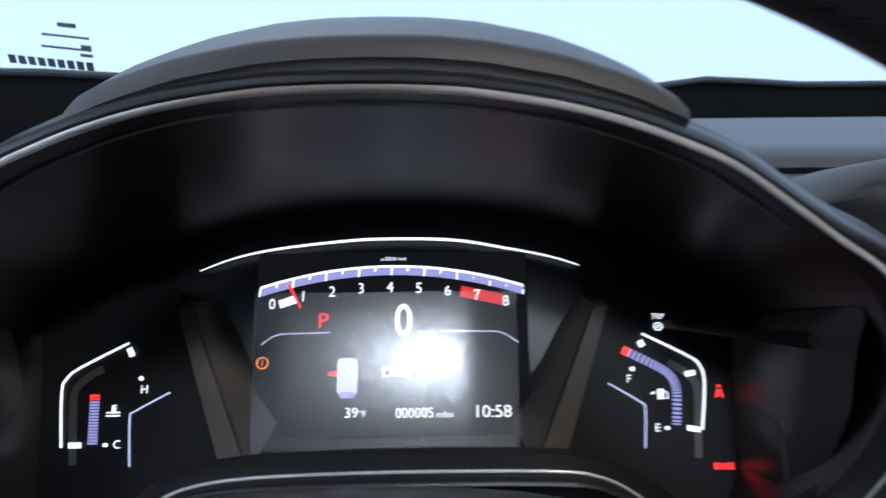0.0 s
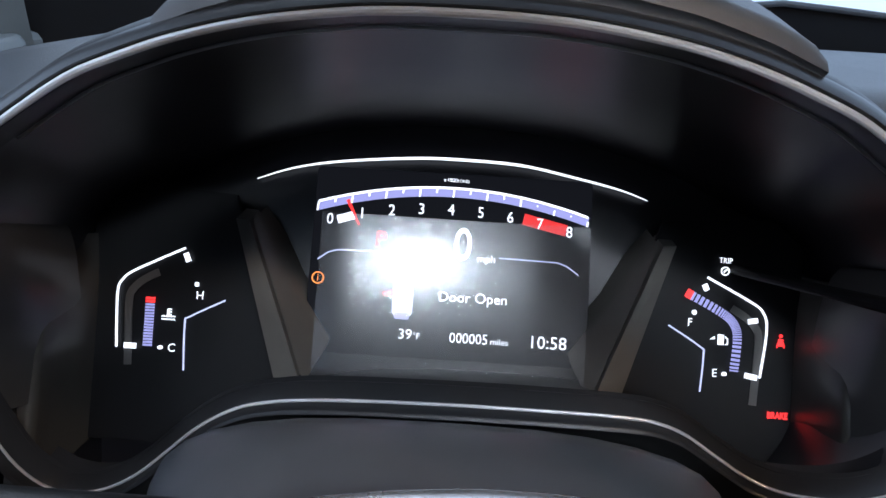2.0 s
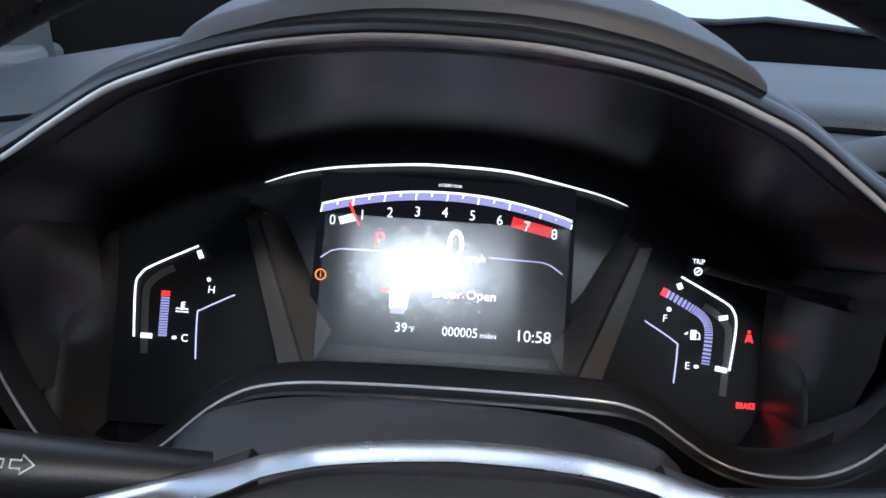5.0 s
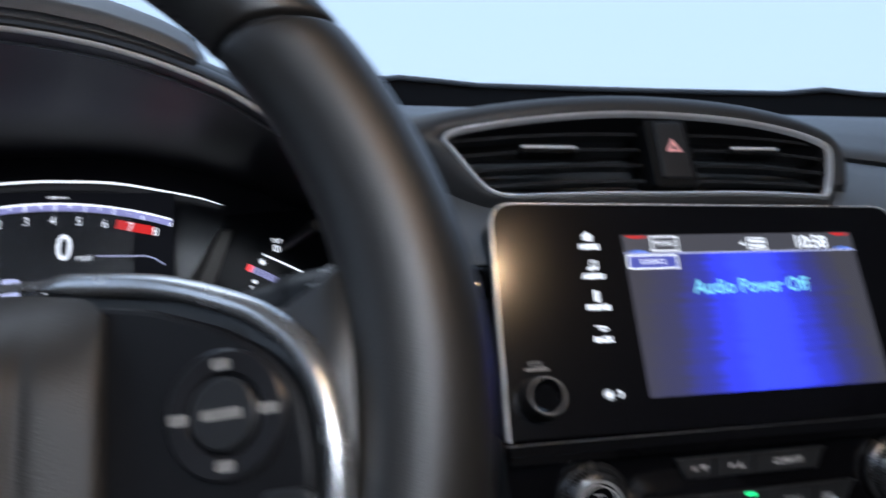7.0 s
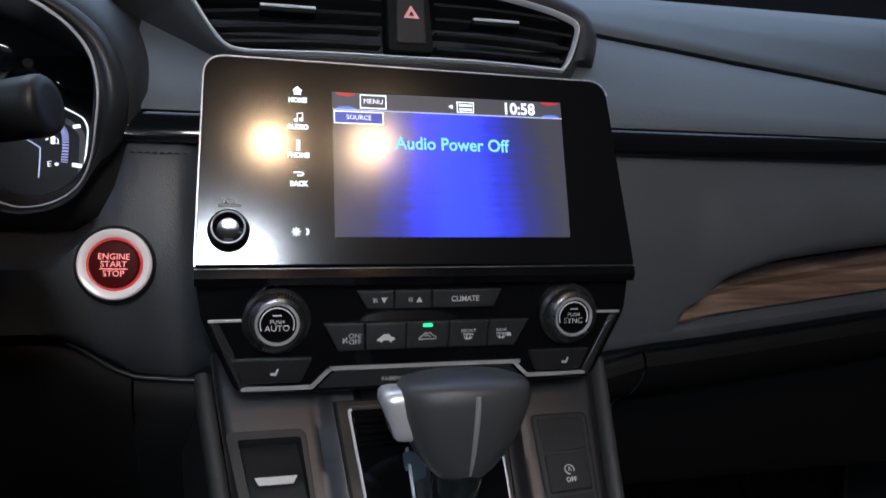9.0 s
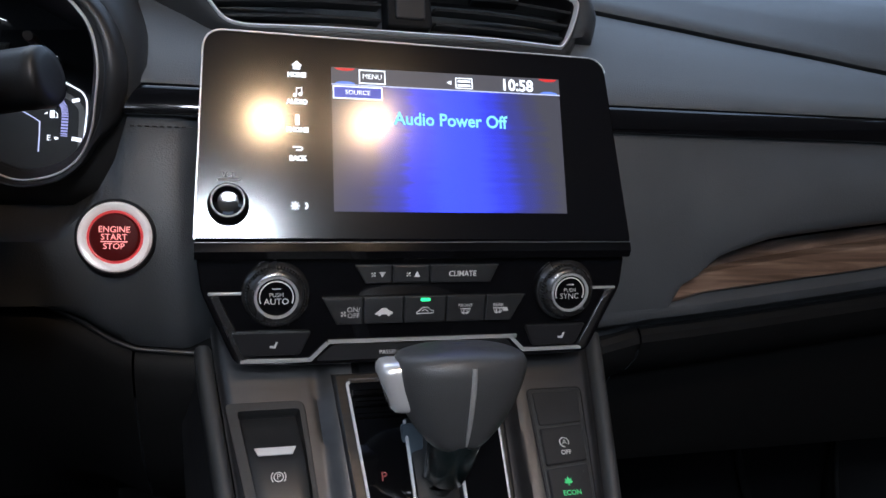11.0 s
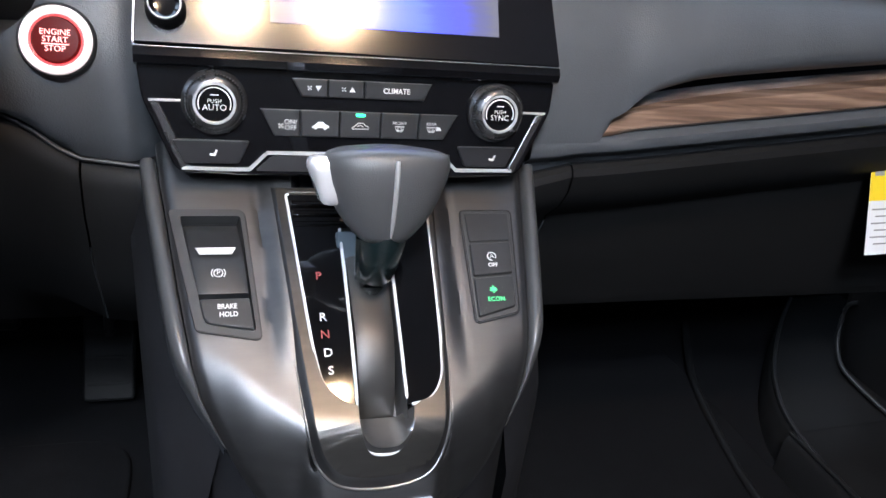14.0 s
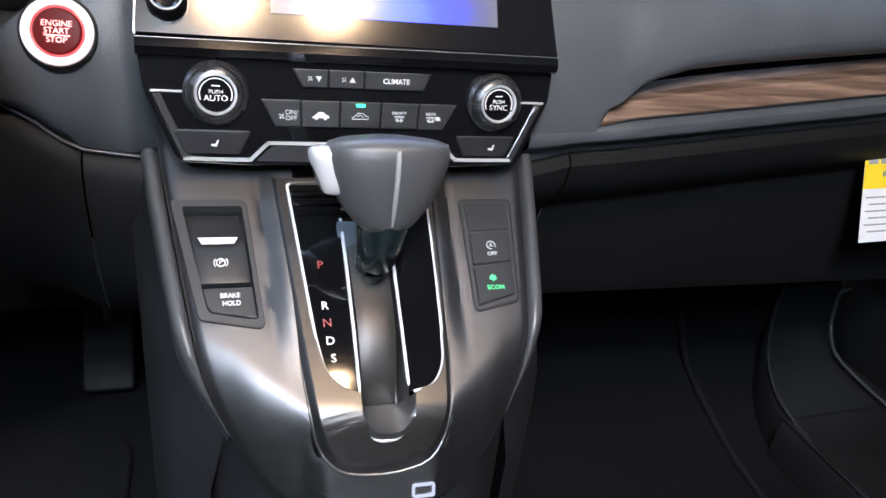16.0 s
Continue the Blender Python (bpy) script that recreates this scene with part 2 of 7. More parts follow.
def blue_screen():
    """The head unit's picture: grey at the sides, a blue beam in the middle that brightens downwards."""
    m = material("audio_screen", (0.01, 0.01, 0.012), 0.15, vary=0, spec=1.0)
    n, l = m.node_tree.nodes, m.node_tree.links
    co = n.new("ShaderNodeTexCoord")
    sp = n.new("ShaderNodeSeparateXYZ")
    l.new(co.outputs["Generated"], sp.inputs["Vector"])
    beam = n.new("ShaderNodeValToRGB")
    beam.color_ramp.interpolation = "EASE"
    e = beam.color_ramp.elements
    e[0].position, e[0].color = 0.0, (0.05, 0.047, 0.06, 1)
    e[1].position, e[1].color = 0.96, (0.05, 0.048, 0.06, 1)
    for p, c in ((0.15, (0.042, 0.041, 0.095, 1)), (0.27, (0.036, 0.04, 0.28, 1)), (0.37, (0.04, 0.052, 0.80, 1)), (0.46, (0.05, 0.075, 1.0, 1)), (0.60, (0.05, 0.07, 0.97, 1)), (0.70, (0.034, 0.042, 0.50, 1)), (0.80, (0.034, 0.036, 0.18, 1)), (0.89, (0.042, 0.041, 0.085, 1))):
        k = e.new(p)
        k.color = c
    streak = n.new("ShaderNodeTexNoise")
    mp = n.new("ShaderNodeMapping")
    mp.inputs["Scale"].default_value = (1.6, 9, 22)
    l.new(co.outputs["Generated"], mp.inputs["Vector"])
    l.new(mp.outputs["Vector"], streak.inputs["Vector"])
    streak.inputs["Scale"].default_value = 1.2
    off = n.new("ShaderNodeMath")
    off.operation = "MULTIPLY_ADD"
    off.inputs[1].default_value = 0.11
    l.new(streak.outputs["Fac"], off.inputs[0])
    sub = n.new("ShaderNodeMath")
    sub.operation = "SUBTRACT"
    l.new(sp.outputs["X"], off.inputs[2])
    l.new(off.outputs["Value"], sub.inputs[0])
    sub.inputs[1].default_value = 0.055
    # the beam widens downwards
    wide = n.new("ShaderNodeMapRange")
    wide.inputs["To Min"].default_value, wide.inputs["To Max"].default_value = 0.90, 1.12
    l.new(sp.outputs["Z"], wide.inputs["Value"])
    mid = n.new("ShaderNodeMath")
    mid.operation = "SUBTRACT"
    mid.inputs[1].default_value = 0.51
    l.new(sub.outputs["Value"], mid.inputs[0])
    fan = n.new("ShaderNodeMath")
    fan.operation = "MULTIPLY"
    l.new(mid.outputs["Value"], fan.inputs[0])
    l.new(wide.outputs["Result"], fan.inputs[1])
    back = n.new("ShaderNodeMath")
    back.operation = "ADD"
    back.inputs[1].default_value = 0.51
    l.new(fan.outputs["Value"], back.inputs[0])
    l.new(back.outputs["Value"], beam.inputs["Fac"])
    b = n["Principled BSDF"]
    l.new(beam.outputs["Color"], b.inputs["Emission Color"])
    b.inputs["Emission Strength"].default_value = 1.3
    return m


M_SCREEN = blue_screen()
M_DISPLAY = material("driver_display", (0.003, 0.003, 0.004), 0.6, vary=0, emit=(0.3, 0.32, 0.42), strength=0.02, spec=0.05)


# ---- building blocks ----
V = Vector


class Plane:
    """A flat working surface: origin, right, up; n points out of it."""

    def __init__(self, o, u, v):
        self.o, self.u = V(o), V(u).normalized()
        self.v = (V(v) - V(v).dot(self.u) * self.u).normalized()
        self.n = self.u.cross(self.v)

    def at(self, a, b, h=0.0):
        return self.o + self.u * a + self.v * b + self.n * h


def leaning(o, degrees, turn=0.0):
    a, t = radians(degrees), radians(turn)
    return Plane(o, (math.cos(t), math.sin(t), 0), (-math.sin(t) * math.sin(a), math.cos(t) * math.sin(a), math.cos(a)))


def thing(name, label, category, group="", kind="", at=(0, 0, 0)):
    ob = new(name)
    ob.empty_display_size = 0.02
    ob.location = at
    return tagged(ob, label, category, group, kind)


def finish(name, bm, mat, sharp=26.0):
    bmesh.ops.remove_doubles(bm, verts=bm.verts, dist=1e-6)
    bmesh.ops.recalc_face_normals(bm, faces=bm.faces)
    me = bpy.data.meshes.new(name)
    bm.to_mesh(me)
    bm.free()
    me.materials.append(mat)
    for p in me.polygons:
        p.use_smooth = True
    me.set_sharp_from_angle(angle=radians(sharp))
    return me


def part(name, bm, mat, parent=None, label="", sharp=26.0):
    ob = new(name, finish(name, bm, mat, sharp))
    if parent is not None:
        ob.parent = parent
        if parent.type == "EMPTY":
            ob.matrix_parent_inverse = Matrix.Translation(-parent.location)
    if label:
        ob["label"] = label
    return ob


def offset2(pts, d):
    """A closed outline moved inwards by d (counter-clockwise outlines)."""
    out, k = [], len(pts)
    for i in range(k):
        p0, p1, p2 = V(pts[i - 1]).to_2d(), V(pts[i]).to_2d(), V(pts[(i + 1) % k]).to_2d()
        e1, e2 = (p1 - p0), (p2 - p1)
        if e1.length < 1e-9 or e2.length < 1e-9:
            out.append(tuple(p1))
            continue
        e1.normalize(), e2.normalize()
        n1, n2 = V((-e1.y, e1.x)), V((-e2.y, e2.x))
        b = n1 + n2
        if b.length < 1e-6:
            b = n1
        b.normalize()
        out.append(tuple(p1 + b * (d / max(0.4, b.dot(n1)))))
    return out


def rounded(pts, r, n=5):
    """Corners of a closed outline rounded by r (a number, or one per corner)."""
    out, k = [], len(pts)
    for i in range(k):
        p0, p1, p2 = V(pts[i - 1]).to_2d(), V(pts[i]).to_2d(), V(pts[(i + 1) % k]).to_2d()
        ri = r[i] if isinstance(r, (list, tuple)) else r
        a, b = (p0 - p1), (p2 - p1)
        d = min(ri, a.length * 0.48, b.length * 0.48)
        if d < 1e-6:
            out.append(tuple(p1))
            continue
        a.normalize(), b.normalize()
        s, e = p1 + a * d, p1 + b * d
        for j in range(n + 1):
            t = j / n
            out.append(tuple(s * (1 - t) ** 2 + p1 * 2 * t * (1 - t) + e * t * t))
    return out


def ccw(pts):
    a = sum(pts[i - 1][0] * pts[i][1] - pts[i][0] * pts[i - 1][1] for i in range(len(pts)))
    return list(pts) if a > 0 else list(reversed(pts))


def rect(a0, b0, a1, b1):
    return [(a0, b0), (a1, b0), (a1, b1), (a0, b1)]


def skin(rings, closed=True, cap0=False, cap1=False, bm=None):
    """Rings of points joined into a surface."""
    bm = bm or bmesh.new()
    vs = [[bm.verts.new(p) for p in ring] for ring in rings]
    k = len(vs[0])
    for r0, r1 in zip(vs, vs[1:]):
        for i in range(k if closed else k - 1):
            j = (i + 1) % k
            try:
                bm.faces.new((r0[i], r0[j], r1[j], r1[i]))
            except ValueError:
                pass
    if cap0:
        bm.faces.new(list(reversed(vs[0])))
    if cap1:
        bm.faces.new(vs[-1])
    return bm


def slab(pl, pts, h0, h1, c=0.0008, bm=None, dish=0.0):
    """A plate on a plane, from height h0 to h1, its front edge eased by c."""
    pts = ccw(pts)
    rings = [[pl.at(a, b, h0) for a, b in pts], [pl.at(a, b, h1 - c) for a, b in pts]]
    if c > 0:
        q = offset2(pts, c * 0.4)
        rings.append([pl.at(a, b, h1 - c * 0.3) for a, b in q])
        q = offset2(pts, c)
        rings.append([pl.at(a, b, h1) for a, b in q])
    return skin(rings, True, True, True, bm)


def frame_plate(pl, outer, inner, h0, h1, bm=None):
    """A plate with a hole: outer and inner outlines of equal length."""
    r = [[pl.at(a, b, h0) for a, b in outer], [pl.at(a, b, h1) for a, b in outer], [pl.at(a, b, h1) for a, b in inner], [pl.at(a, b, h0) for a, b in inner]]
    return skin(r + [r[0]], True, bm=bm)


def holed(pl, outer, inner, h0, h1):
    """A plate with a hole of any outline."""
    bm = bmesh.new()
    edges, loops = [], []
    for pts in (ccw(outer), ccw(inner)):
        top = [bm.verts.new(pl.at(a, b, h1)) for a, b in pts]
        low = [bm.verts.new(pl.at(a, b, h0)) for a, b in pts]
        k = len(pts)
        edges += [bm.edges.new((top[i], top[(i + 1) % k])) for i in range(k)]
        loops.append((top, low, k))
    bmesh.ops.triangle_fill(bm, use_beauty=True, use_dissolve=False, edges=edges)
    for top, low, k in loops:
        for i in range(k):
            bm.faces.new((top[i], top[(i + 1) % k], low[(i + 1) % k], low[i]))
    bmesh.ops.recalc_face_normals(bm, faces=bm.faces[:])
    return bm


def tube(path, r, n=8, closed=False, bm=None, flat=1.0, up=(0, 0, 1)):
    """A rod along a path of points; r is a number or one per point. flat squeezes it along up."""
    path = [V(p) for p in path]
    k = len(path)
    rings = []
    for i in range(k):
        a = path[i - 1] if (i > 0 or closed) else path[i]
        b = path[(i + 1) % k] if (i < k - 1 or closed) else path[i]
        d = (b - a).normalized()
        s = d.cross(V(up))
        if s.length < 1e-4:
            s = d.cross(V((1, 0, 0)))
        s.normalize()
        w = s.cross(d)
        ri = r[i] if isinstance(r, (list, tuple)) else r
        rings.append([path[i] + s * math.cos(2 * math.pi * j / n) * ri + w * math.sin(2 * math.pi * j / n) * ri * flat for j in range(n)])
    if closed:
        rings.append(rings[0])
    return skin(rings, True, not closed, not closed, bm)


def lathe(pl, a, b, prof, n=48, bm=None, cap=True):
    """A turned body: prof lists (radius, height) from back to front."""
    rings = [[pl.at(a + r * math.cos(2 * math.pi * j / n), b + r * math.sin(2 * math.pi * j / n), h) for j in range(n)] for r, h in prof]
    return skin(rings, True, False, cap, bm)


def ribbon(pl, line, w, h, bm=None, closed=False, th=0.0004):
    """A flat stripe of width w along a line on a plane, at height h."""
    k = len(line)
    up, lo = [], []
    for i in range(k):
        a = V(line[i - 1] if (i > 0 or closed) else line[i]).to_2d()
        b = V(line[(i + 1) % k] if (i < k - 1 or closed) else line[i]).to_2d()
        d = (b - a).normalized()
        n = V((-d.y, d.x))
        p = V(line[i]).to_2d()
        wi = w[i] if isinstance(w, (list, tuple)) else w
        up.append(p + n * wi / 2)
        lo.append(p - n * wi / 2)
    rings = [[pl.at(*u, h), pl.at(*q, h), pl.at(*q, h - th), pl.at(*u, h - th)] for u, q in zip(up, lo)]
    if closed:
        rings.append(rings[0])
    return skin(rings, True, not closed, not closed, bm)


def disc(pl, a, b, r, h, n=24, bm=None, th=0.0004, sx=1.0):
    return slab(pl, [(a + sx * r * math.cos(2 * math.pi * j / n), b + r * math.sin(2 * math.pi * j / n)) for j in range(n)], h - th, h, 0, bm)


def ring2(pl, a, b, r, w, h, n=32, bm=None, start=0.0, sweep=360.0):
    k = int(n * sweep / 360)
    line = [(a + r * math.cos(radians(start + sweep * j / k)), b + r * math.sin(radians(start + sweep * j / k))) for j in range(k + (sweep < 360))]
    return ribbon(pl, line, w, h, bm, closed=sweep >= 360)


def words(pl, text, a, b, size, h, bm=None, align="CENTER", squeeze=1.0, bold=0.0, slant=0.0):
    """Lettering in the built-in font as a thin raised mesh, with its middle at (a, b)."""
    cu = bpy.data.curves.new("lettering", "FONT")
    cu.body, cu.align_x, cu.align_y, cu.size = text, align, "CENTER", size * 1.38
    cu.offset, cu.shear, cu.resolution_u = bold, slant, 3
    ob = new("lettering", cu)
    me = bpy.data.meshes.new_from_object(ob.evaluated_get(bpy.context.evaluated_depsgraph_get()))
    bpy.data.objects.remove(ob)
    bpy.data.curves.remove(cu)
    bm = bm or bmesh.new()
    vs = [bm.verts.new(pl.at(a + v.co.x * squeeze, b + v.co.y, h)) for v in me.vertices]
    for p in me.polygons:
        try:
            bm.faces.new([vs[i] for i in p.vertices])
        except ValueError:
            pass
    bpy.data.meshes.remove(me)
    return bm


def smooth_line(pts, n=6, closed=False):
    """A rounded line through the points."""
    pts = [V(p) for p in pts]
    k, out = len(pts), []
    for i in range(k if closed else k - 1):
        p0 = pts[i - 1] if (i > 0 or closed) else pts[i]
        p1, p2 = pts[i], pts[(i + 1) % k]
        p3 = pts[(i + 2) % k] if (i + 2 < k or closed) else p2
        for j in range(n):
            t = j / n
            out.append(0.5 * (2 * p1 + (p2 - p0) * t + (2 * p0 - 5 * p1 + 4 * p2 - p3) * t * t + (3 * p1 - p0 - 3 * p2 + p3) * t ** 3))
    if not closed:
        out.append(pts[-1])
    return out


def mix(a, b, t):
    return a + (b - a) * t


def step(a, b, x):
    t = min(1, max(0, (x - a) / (b - a)))
    return t * t * (3 - 2 * t)


def table(x, rows):
    """Straight interpolation in rows of (x, value)."""
    if x <= rows[0][0]:
        return rows[0][1]
    for (x0, v0), (x1, v1) in zip(rows, rows[1:]):
        if x <= x1:
            return mix(v0, v1, (x - x0) / (x1 - x0))
    return rows[-1][1]


# ---- the cabin: the setting ----
C = 0.391  # the car's middle


def rear_edge(x):
    return 0.80 - 0.36 * (x - C) ** 2


def dash_top(x):
    return table(x, [(-0.62, 0.735), (-0.36, 0.762), (-0.2, 0.797), (0.0, 0.80), (1.2, 0.80), (1.45, 0.79)])


def box(a, b, bm=None):
    p = Plane((0, 0, 0), (1, 0, 0), (0, 1, 0))
    return slab(p, rect(a[0], a[1], b[0], b[1]), a[2], b[2], 0, bm)


floor = part("floor", box((-0.75, -2.3, 0.06), (1.5, 1.0, 0.10)), M_CARPET)
tagged(floor, "black carpeted cabin floor", "floor", kind="structure")
ground = part("ground", box((-60, -60, -0.33), (60, 60, -0.3)), material("pale_concrete", (0.42, 0.43, 0.43), 0.7, vary=0.15, scale=0.8, bump=0.2, bump_scale=40))
tagged(ground, "pale concrete ground under the car", "ground", kind="structure")

# unseen roof, carried out to the right wall to shut out a slit of sky
roof_bm = skin([[V((x, y, 1.36 - 0.05 * ((x - C) / 0.6) ** 2 - 0.10 * step(0.0, 0.4, y) + h)) for x in np.linspace(-0.35, 1.40, 15)] for h in (0.0, 0.05) for y in (np.linspace(0.32, -2.2, 12) if h == 0 else np.linspace(-2.2, 0.32, 12))], False)
tagged(part("ceiling", roof_bm, M_HEAD), "pale grey fabric headliner", "ceiling", kind="structure")
# carried up to the roof, over the unseen rear window, to block sky light
tagged(part("wall_rear", box((-0.7, -2.35, 0.05), (1.45, -2.25, 1.34)), M_REAR), "dark tailgate wall, raised over the rear window to block light", "wall", kind="structure")
# unseen; closes the passenger window so that no side light enters
tagged(part("wall_right", box((1.36, -2.25, 0.05), (1.44, 0.75, 1.32)), M_HARD), "dark inner skin of the passenger side, raised over its window to block light", "wall", kind="structure")
# unseen wall added to keep low light from behind off the console
tagged(part("wall_light_block", box((-0.64, -0.86, 0.10), (1.36, -0.78, 0.98)), M_REAR), "unseen dark wall added behind the front seats to block light", "wall", kind="structure")
# its rear half is raised to the roof to keep sky off the cluster lens
tagged(part("wall_left", box((-0.72, -0.1, 0.05), (-0.64, 0.75, 0.80), box((-0.72, -2.25, 0.05), (-0.64, -0.1, 1.34))), M_HARD), "dark inner skin of the driver side, raised at the rear to block light", "wall", kind="structure")
bulk_bm = skin([[(x, 0.76, 0.06), (x, 0.70, 0.3), (x, 0.72, 0.62), (x, 0.86, 0.62), (x, 0.86, 0.06)] for x in (-0.72, 1.44)], True, True, True)
tagged(part("wall_front", bulk_bm, M_CARPET), "black lined bulkhead under the dashboard", "wall", kind="structure")

# windscreen: black edge along its foot, glass and pillars
xs = [mix(-0.58, 1.38, i / 40) for i in range(41)]
edge_rings = []
for x in xs:
    y, z = rear_edge(x), max(dash_top(x), 0.80) + 0.012 * (1 - step(-0.3, -0.1, x))
    hump = 0.006 * (math.exp(-((x - 0.316) / 0.04) ** 4) + math.exp(-((x - 0.845) / 0.04) ** 4))
    edge_rings.append([V((x, y - 0.015, z - 0.08)), V((x, y - 0.012, z + 0.004)), V((x, y - 0.004, z + 0.025)), V((x, y, z + 0.034 + hump)), V((x, y + 0.02, z + 0.036 + hump)), V((x, y + 0.03, z - 0.012))])
cowl = tagged(part("trim_windscreen_foot", skin(edge_rings, True, True, True), M_FRIT), "black edge strip along the foot of the windscreen", "trim", kind="structure")
part("grey_lip", tube([r[3] + V((0, -0.003, 0.0005)) for r in edge_rings], 0.0032, 8), M_PAD, cowl, "thin grey lip")


def pillar(sign):
    xa = C + sign * 0.80
    rings = []
    for t in np.linspace(0, 1, 8):
        x = mix(xa, C + sign * 0.62, t)
        y = mix(0.60, 0.22, t ** 0.9)
        z = mix(0.70, 1.33, t)
        w = mix(0.075, 0.045, t)
        rings.append([V((x - w, y + 0.05, z)), V((x - w * 0.6, y - 0.035, z)), V((x + w * 0.6, y - 0.035, z)), V((x + w, y + 0.05, z)), V((x, y + 0.08, z))])
    return skin(rings, True, True, True)


for s, nm in ((-1, "trim_pillar_left"), (1, "trim_pillar_right")):
    tagged(part(nm, pillar(s), M_PILLAR), "light grey windscreen pillar trim", "trim", kind="structure")

foot_bm = slab(Plane((0, 0, 0), (1, 0, 0), (0, 1, 0)), [(p.x, p.y) for p in smooth_line([V((x, y, 0)) for x, y in ((-0.62, 0.466), (-0.45, 0.468), (-0.34, 0.470), (-0.297, 0.478), (-0.288, 0.50), (-0.297, 0.545), (-0.318, 0.585), (-0.345, 0.63), (-0.62, 0.65))], 5)], 0.66, 0.787, 0.006)
tagged(part("trim_pillar_foot", foot_bm, M_PILLAR), "pale grey trim at the foot of the windscreen pillar", "trim", kind="structure")

glass_bm = skin([[V((x, mix(rear_edge(x) + 0.004, 0.30, t), mix(max(dash_top(x), 0.80) + 0.034, 1.30 - 0.04 * ((x - C) / 0.6) ** 2, t ** 0.92))) for x in np.linspace(-0.52, 1.3, 15)] for t in np.linspace(0, 1, 8)], False)
windscreen = part("window_1", glass_bm, M_SHIELD)
windscreen.visible_shadow = False
tagged(windscreen, "clear tinted windscreen", "windscreen", kind="structure")

# paper label stuck to the foot of the windscreen, its print unreadable
lab_pl = Plane((-0.291, 0.664, 0.849), (1, 0.12, -0.11), (0.02, -0.62, 0.72))
sticker = thing("windscreen_label", "small printed label stuck inside the windscreen", "label", at=(-0.292, 0.665, 0.84))
bm = bmesh.new()
for i in range(9):
    slab(lab_pl, rect(-0.034 + i * 0.0076, 0.004, -0.0285 + i * 0.0076, 0.0125), 0, 0.0006, 0, bm)
part("bar_row", bm, material("grey_ink_bars", (0.3, 0.34, 0.38), 0.6, vary=0.1), sticker)
bm = bmesh.new()
for a0, b0, a1, b1 in ((-0.005, 0.024, 0.034, 0.026), (-0.002, 0.036, 0.034, 0.038), (0.026, 0.026, 0.034, 0.030), (0.012, 0.046, 0.026, 0.050), (0.024, 0.018, 0.034, 0.021)):
    slab(lab_pl, rect(a0, b0, a1, b1), 0, 0.0006, 0, bm)
part("print_lines", bm, material("faded_ink", (0.42, 0.48, 0.53), 0.6, vary=0.1), sticker)

# ---- ceiling lamps ----
overhead = thing("overhead_lamp", "pair of warm map lamps in the ceiling", "lamp", at=(0.413, -0.357, 1.35))
op = Plane((0.413, -0.357, 1.345), (1, 0, 0), (0, -1, 0))
part("housing", slab(op, rounded(rect(-0.14, -0.07, 0.14, 0.07), 0.02), -0.01, 0.012, 0.004), M_PILLAR, overhead)
for a in (-0.0875, 0.0875):
    part("lamp_lens", slab(op, rounded(rect(a - 0.022, -0.028, a + 0.022, 0.028), 0.006), 0.01, 0.016, 0.002), M_WARMLAMP, overhead, "warm lit lens")
# unseen lamps added to throw the white glare on display and glass panel
for x0, y0, w, dl, mat in ((-0.042, -0.99, 0.048, 0.125, M_DOME), (0.25, -0.655, 0.07, 0.06, M_DOMESOFT)):
    dome = thing("dome_lamp", "unseen white roof lamp, added for its glare", "lamp", "roof lamps", at=(x0, y0, 1.33))
    dp = Plane((x0, y0, 1.325), (1, 0, 0), (0, -1, 0))
    part("housing", slab(dp, rounded(rect(-w - 0.012, -dl - 0.012, w + 0.012, dl + 0.012), 0.015), -0.01, 0.008, 0.003), M_PILLAR, dome)
    part("diffuser", slab(dp, rounded(rect(-w, -dl, w, dl), 0.04, 8), 0.008, 0.012, 0.002), mat, dome, "lit white diffuser")

# ---- the dashboard ----
dashboard = thing("dashboard", "dark grey moulded dashboard with gloss strip and walnut trim", "dashboard", at=(C, 0.5, 0.3))


def crease(x):
    y = table(x, [(-0.24, 0.42), (0.215, 0.42), (0.45, 0.40), (0.573, 0.374), (0.63, 0.368), (0.682, 0.362), (0.762, 0.354), (0.828, 0.346), (1.4, 0.35)])
    z = table(x, [(-0.62, 0.70), (-0.22, 0.765), (0.1, 0.785), (0.45, 0.785), (0.573, 0.771), (0.63, 0.765), (0.682, 0.759), (0.762, 0.751), (0.828, 0.743), (1.4, 0.70)])
    return y, z


def pad_rows(x):
    yb, zt = rear_edge(x) - 0.012, dash_top(x)
    yc, zc = crease(x)
    mid = (yb + yc) / 2
    return [V((x, yb, zt)), V((x, mix(yb, mid, 0.5), zt + 0.004)), V((x, mid, zt + 0.004)), V((x, mix(mid, yc, 0.5), mix(zt, zc, 0.15) + 0.004)), V((x, yc + 0.035, mix(zt, zc, 0.5) + 0.003)),
            V((x, yc + 0.014, zc + 0.009)), V((x, yc + 0.004, zc + 0.004)), V((x, yc + 0.002, zc - 0.001)), V((x, yc + 0.014, zc - 0.008)), V((x, yb, zt - 0.05))]


part("upper_pad", skin([pad_rows(x) for x in sorted(list(np.linspace(-0.62, 1.38, 61)) + [-0.2, -0.19, -0.178, 0.178, 0.19, 0.2])], True, True, True), M_PAD, dashboard, sharp=50)


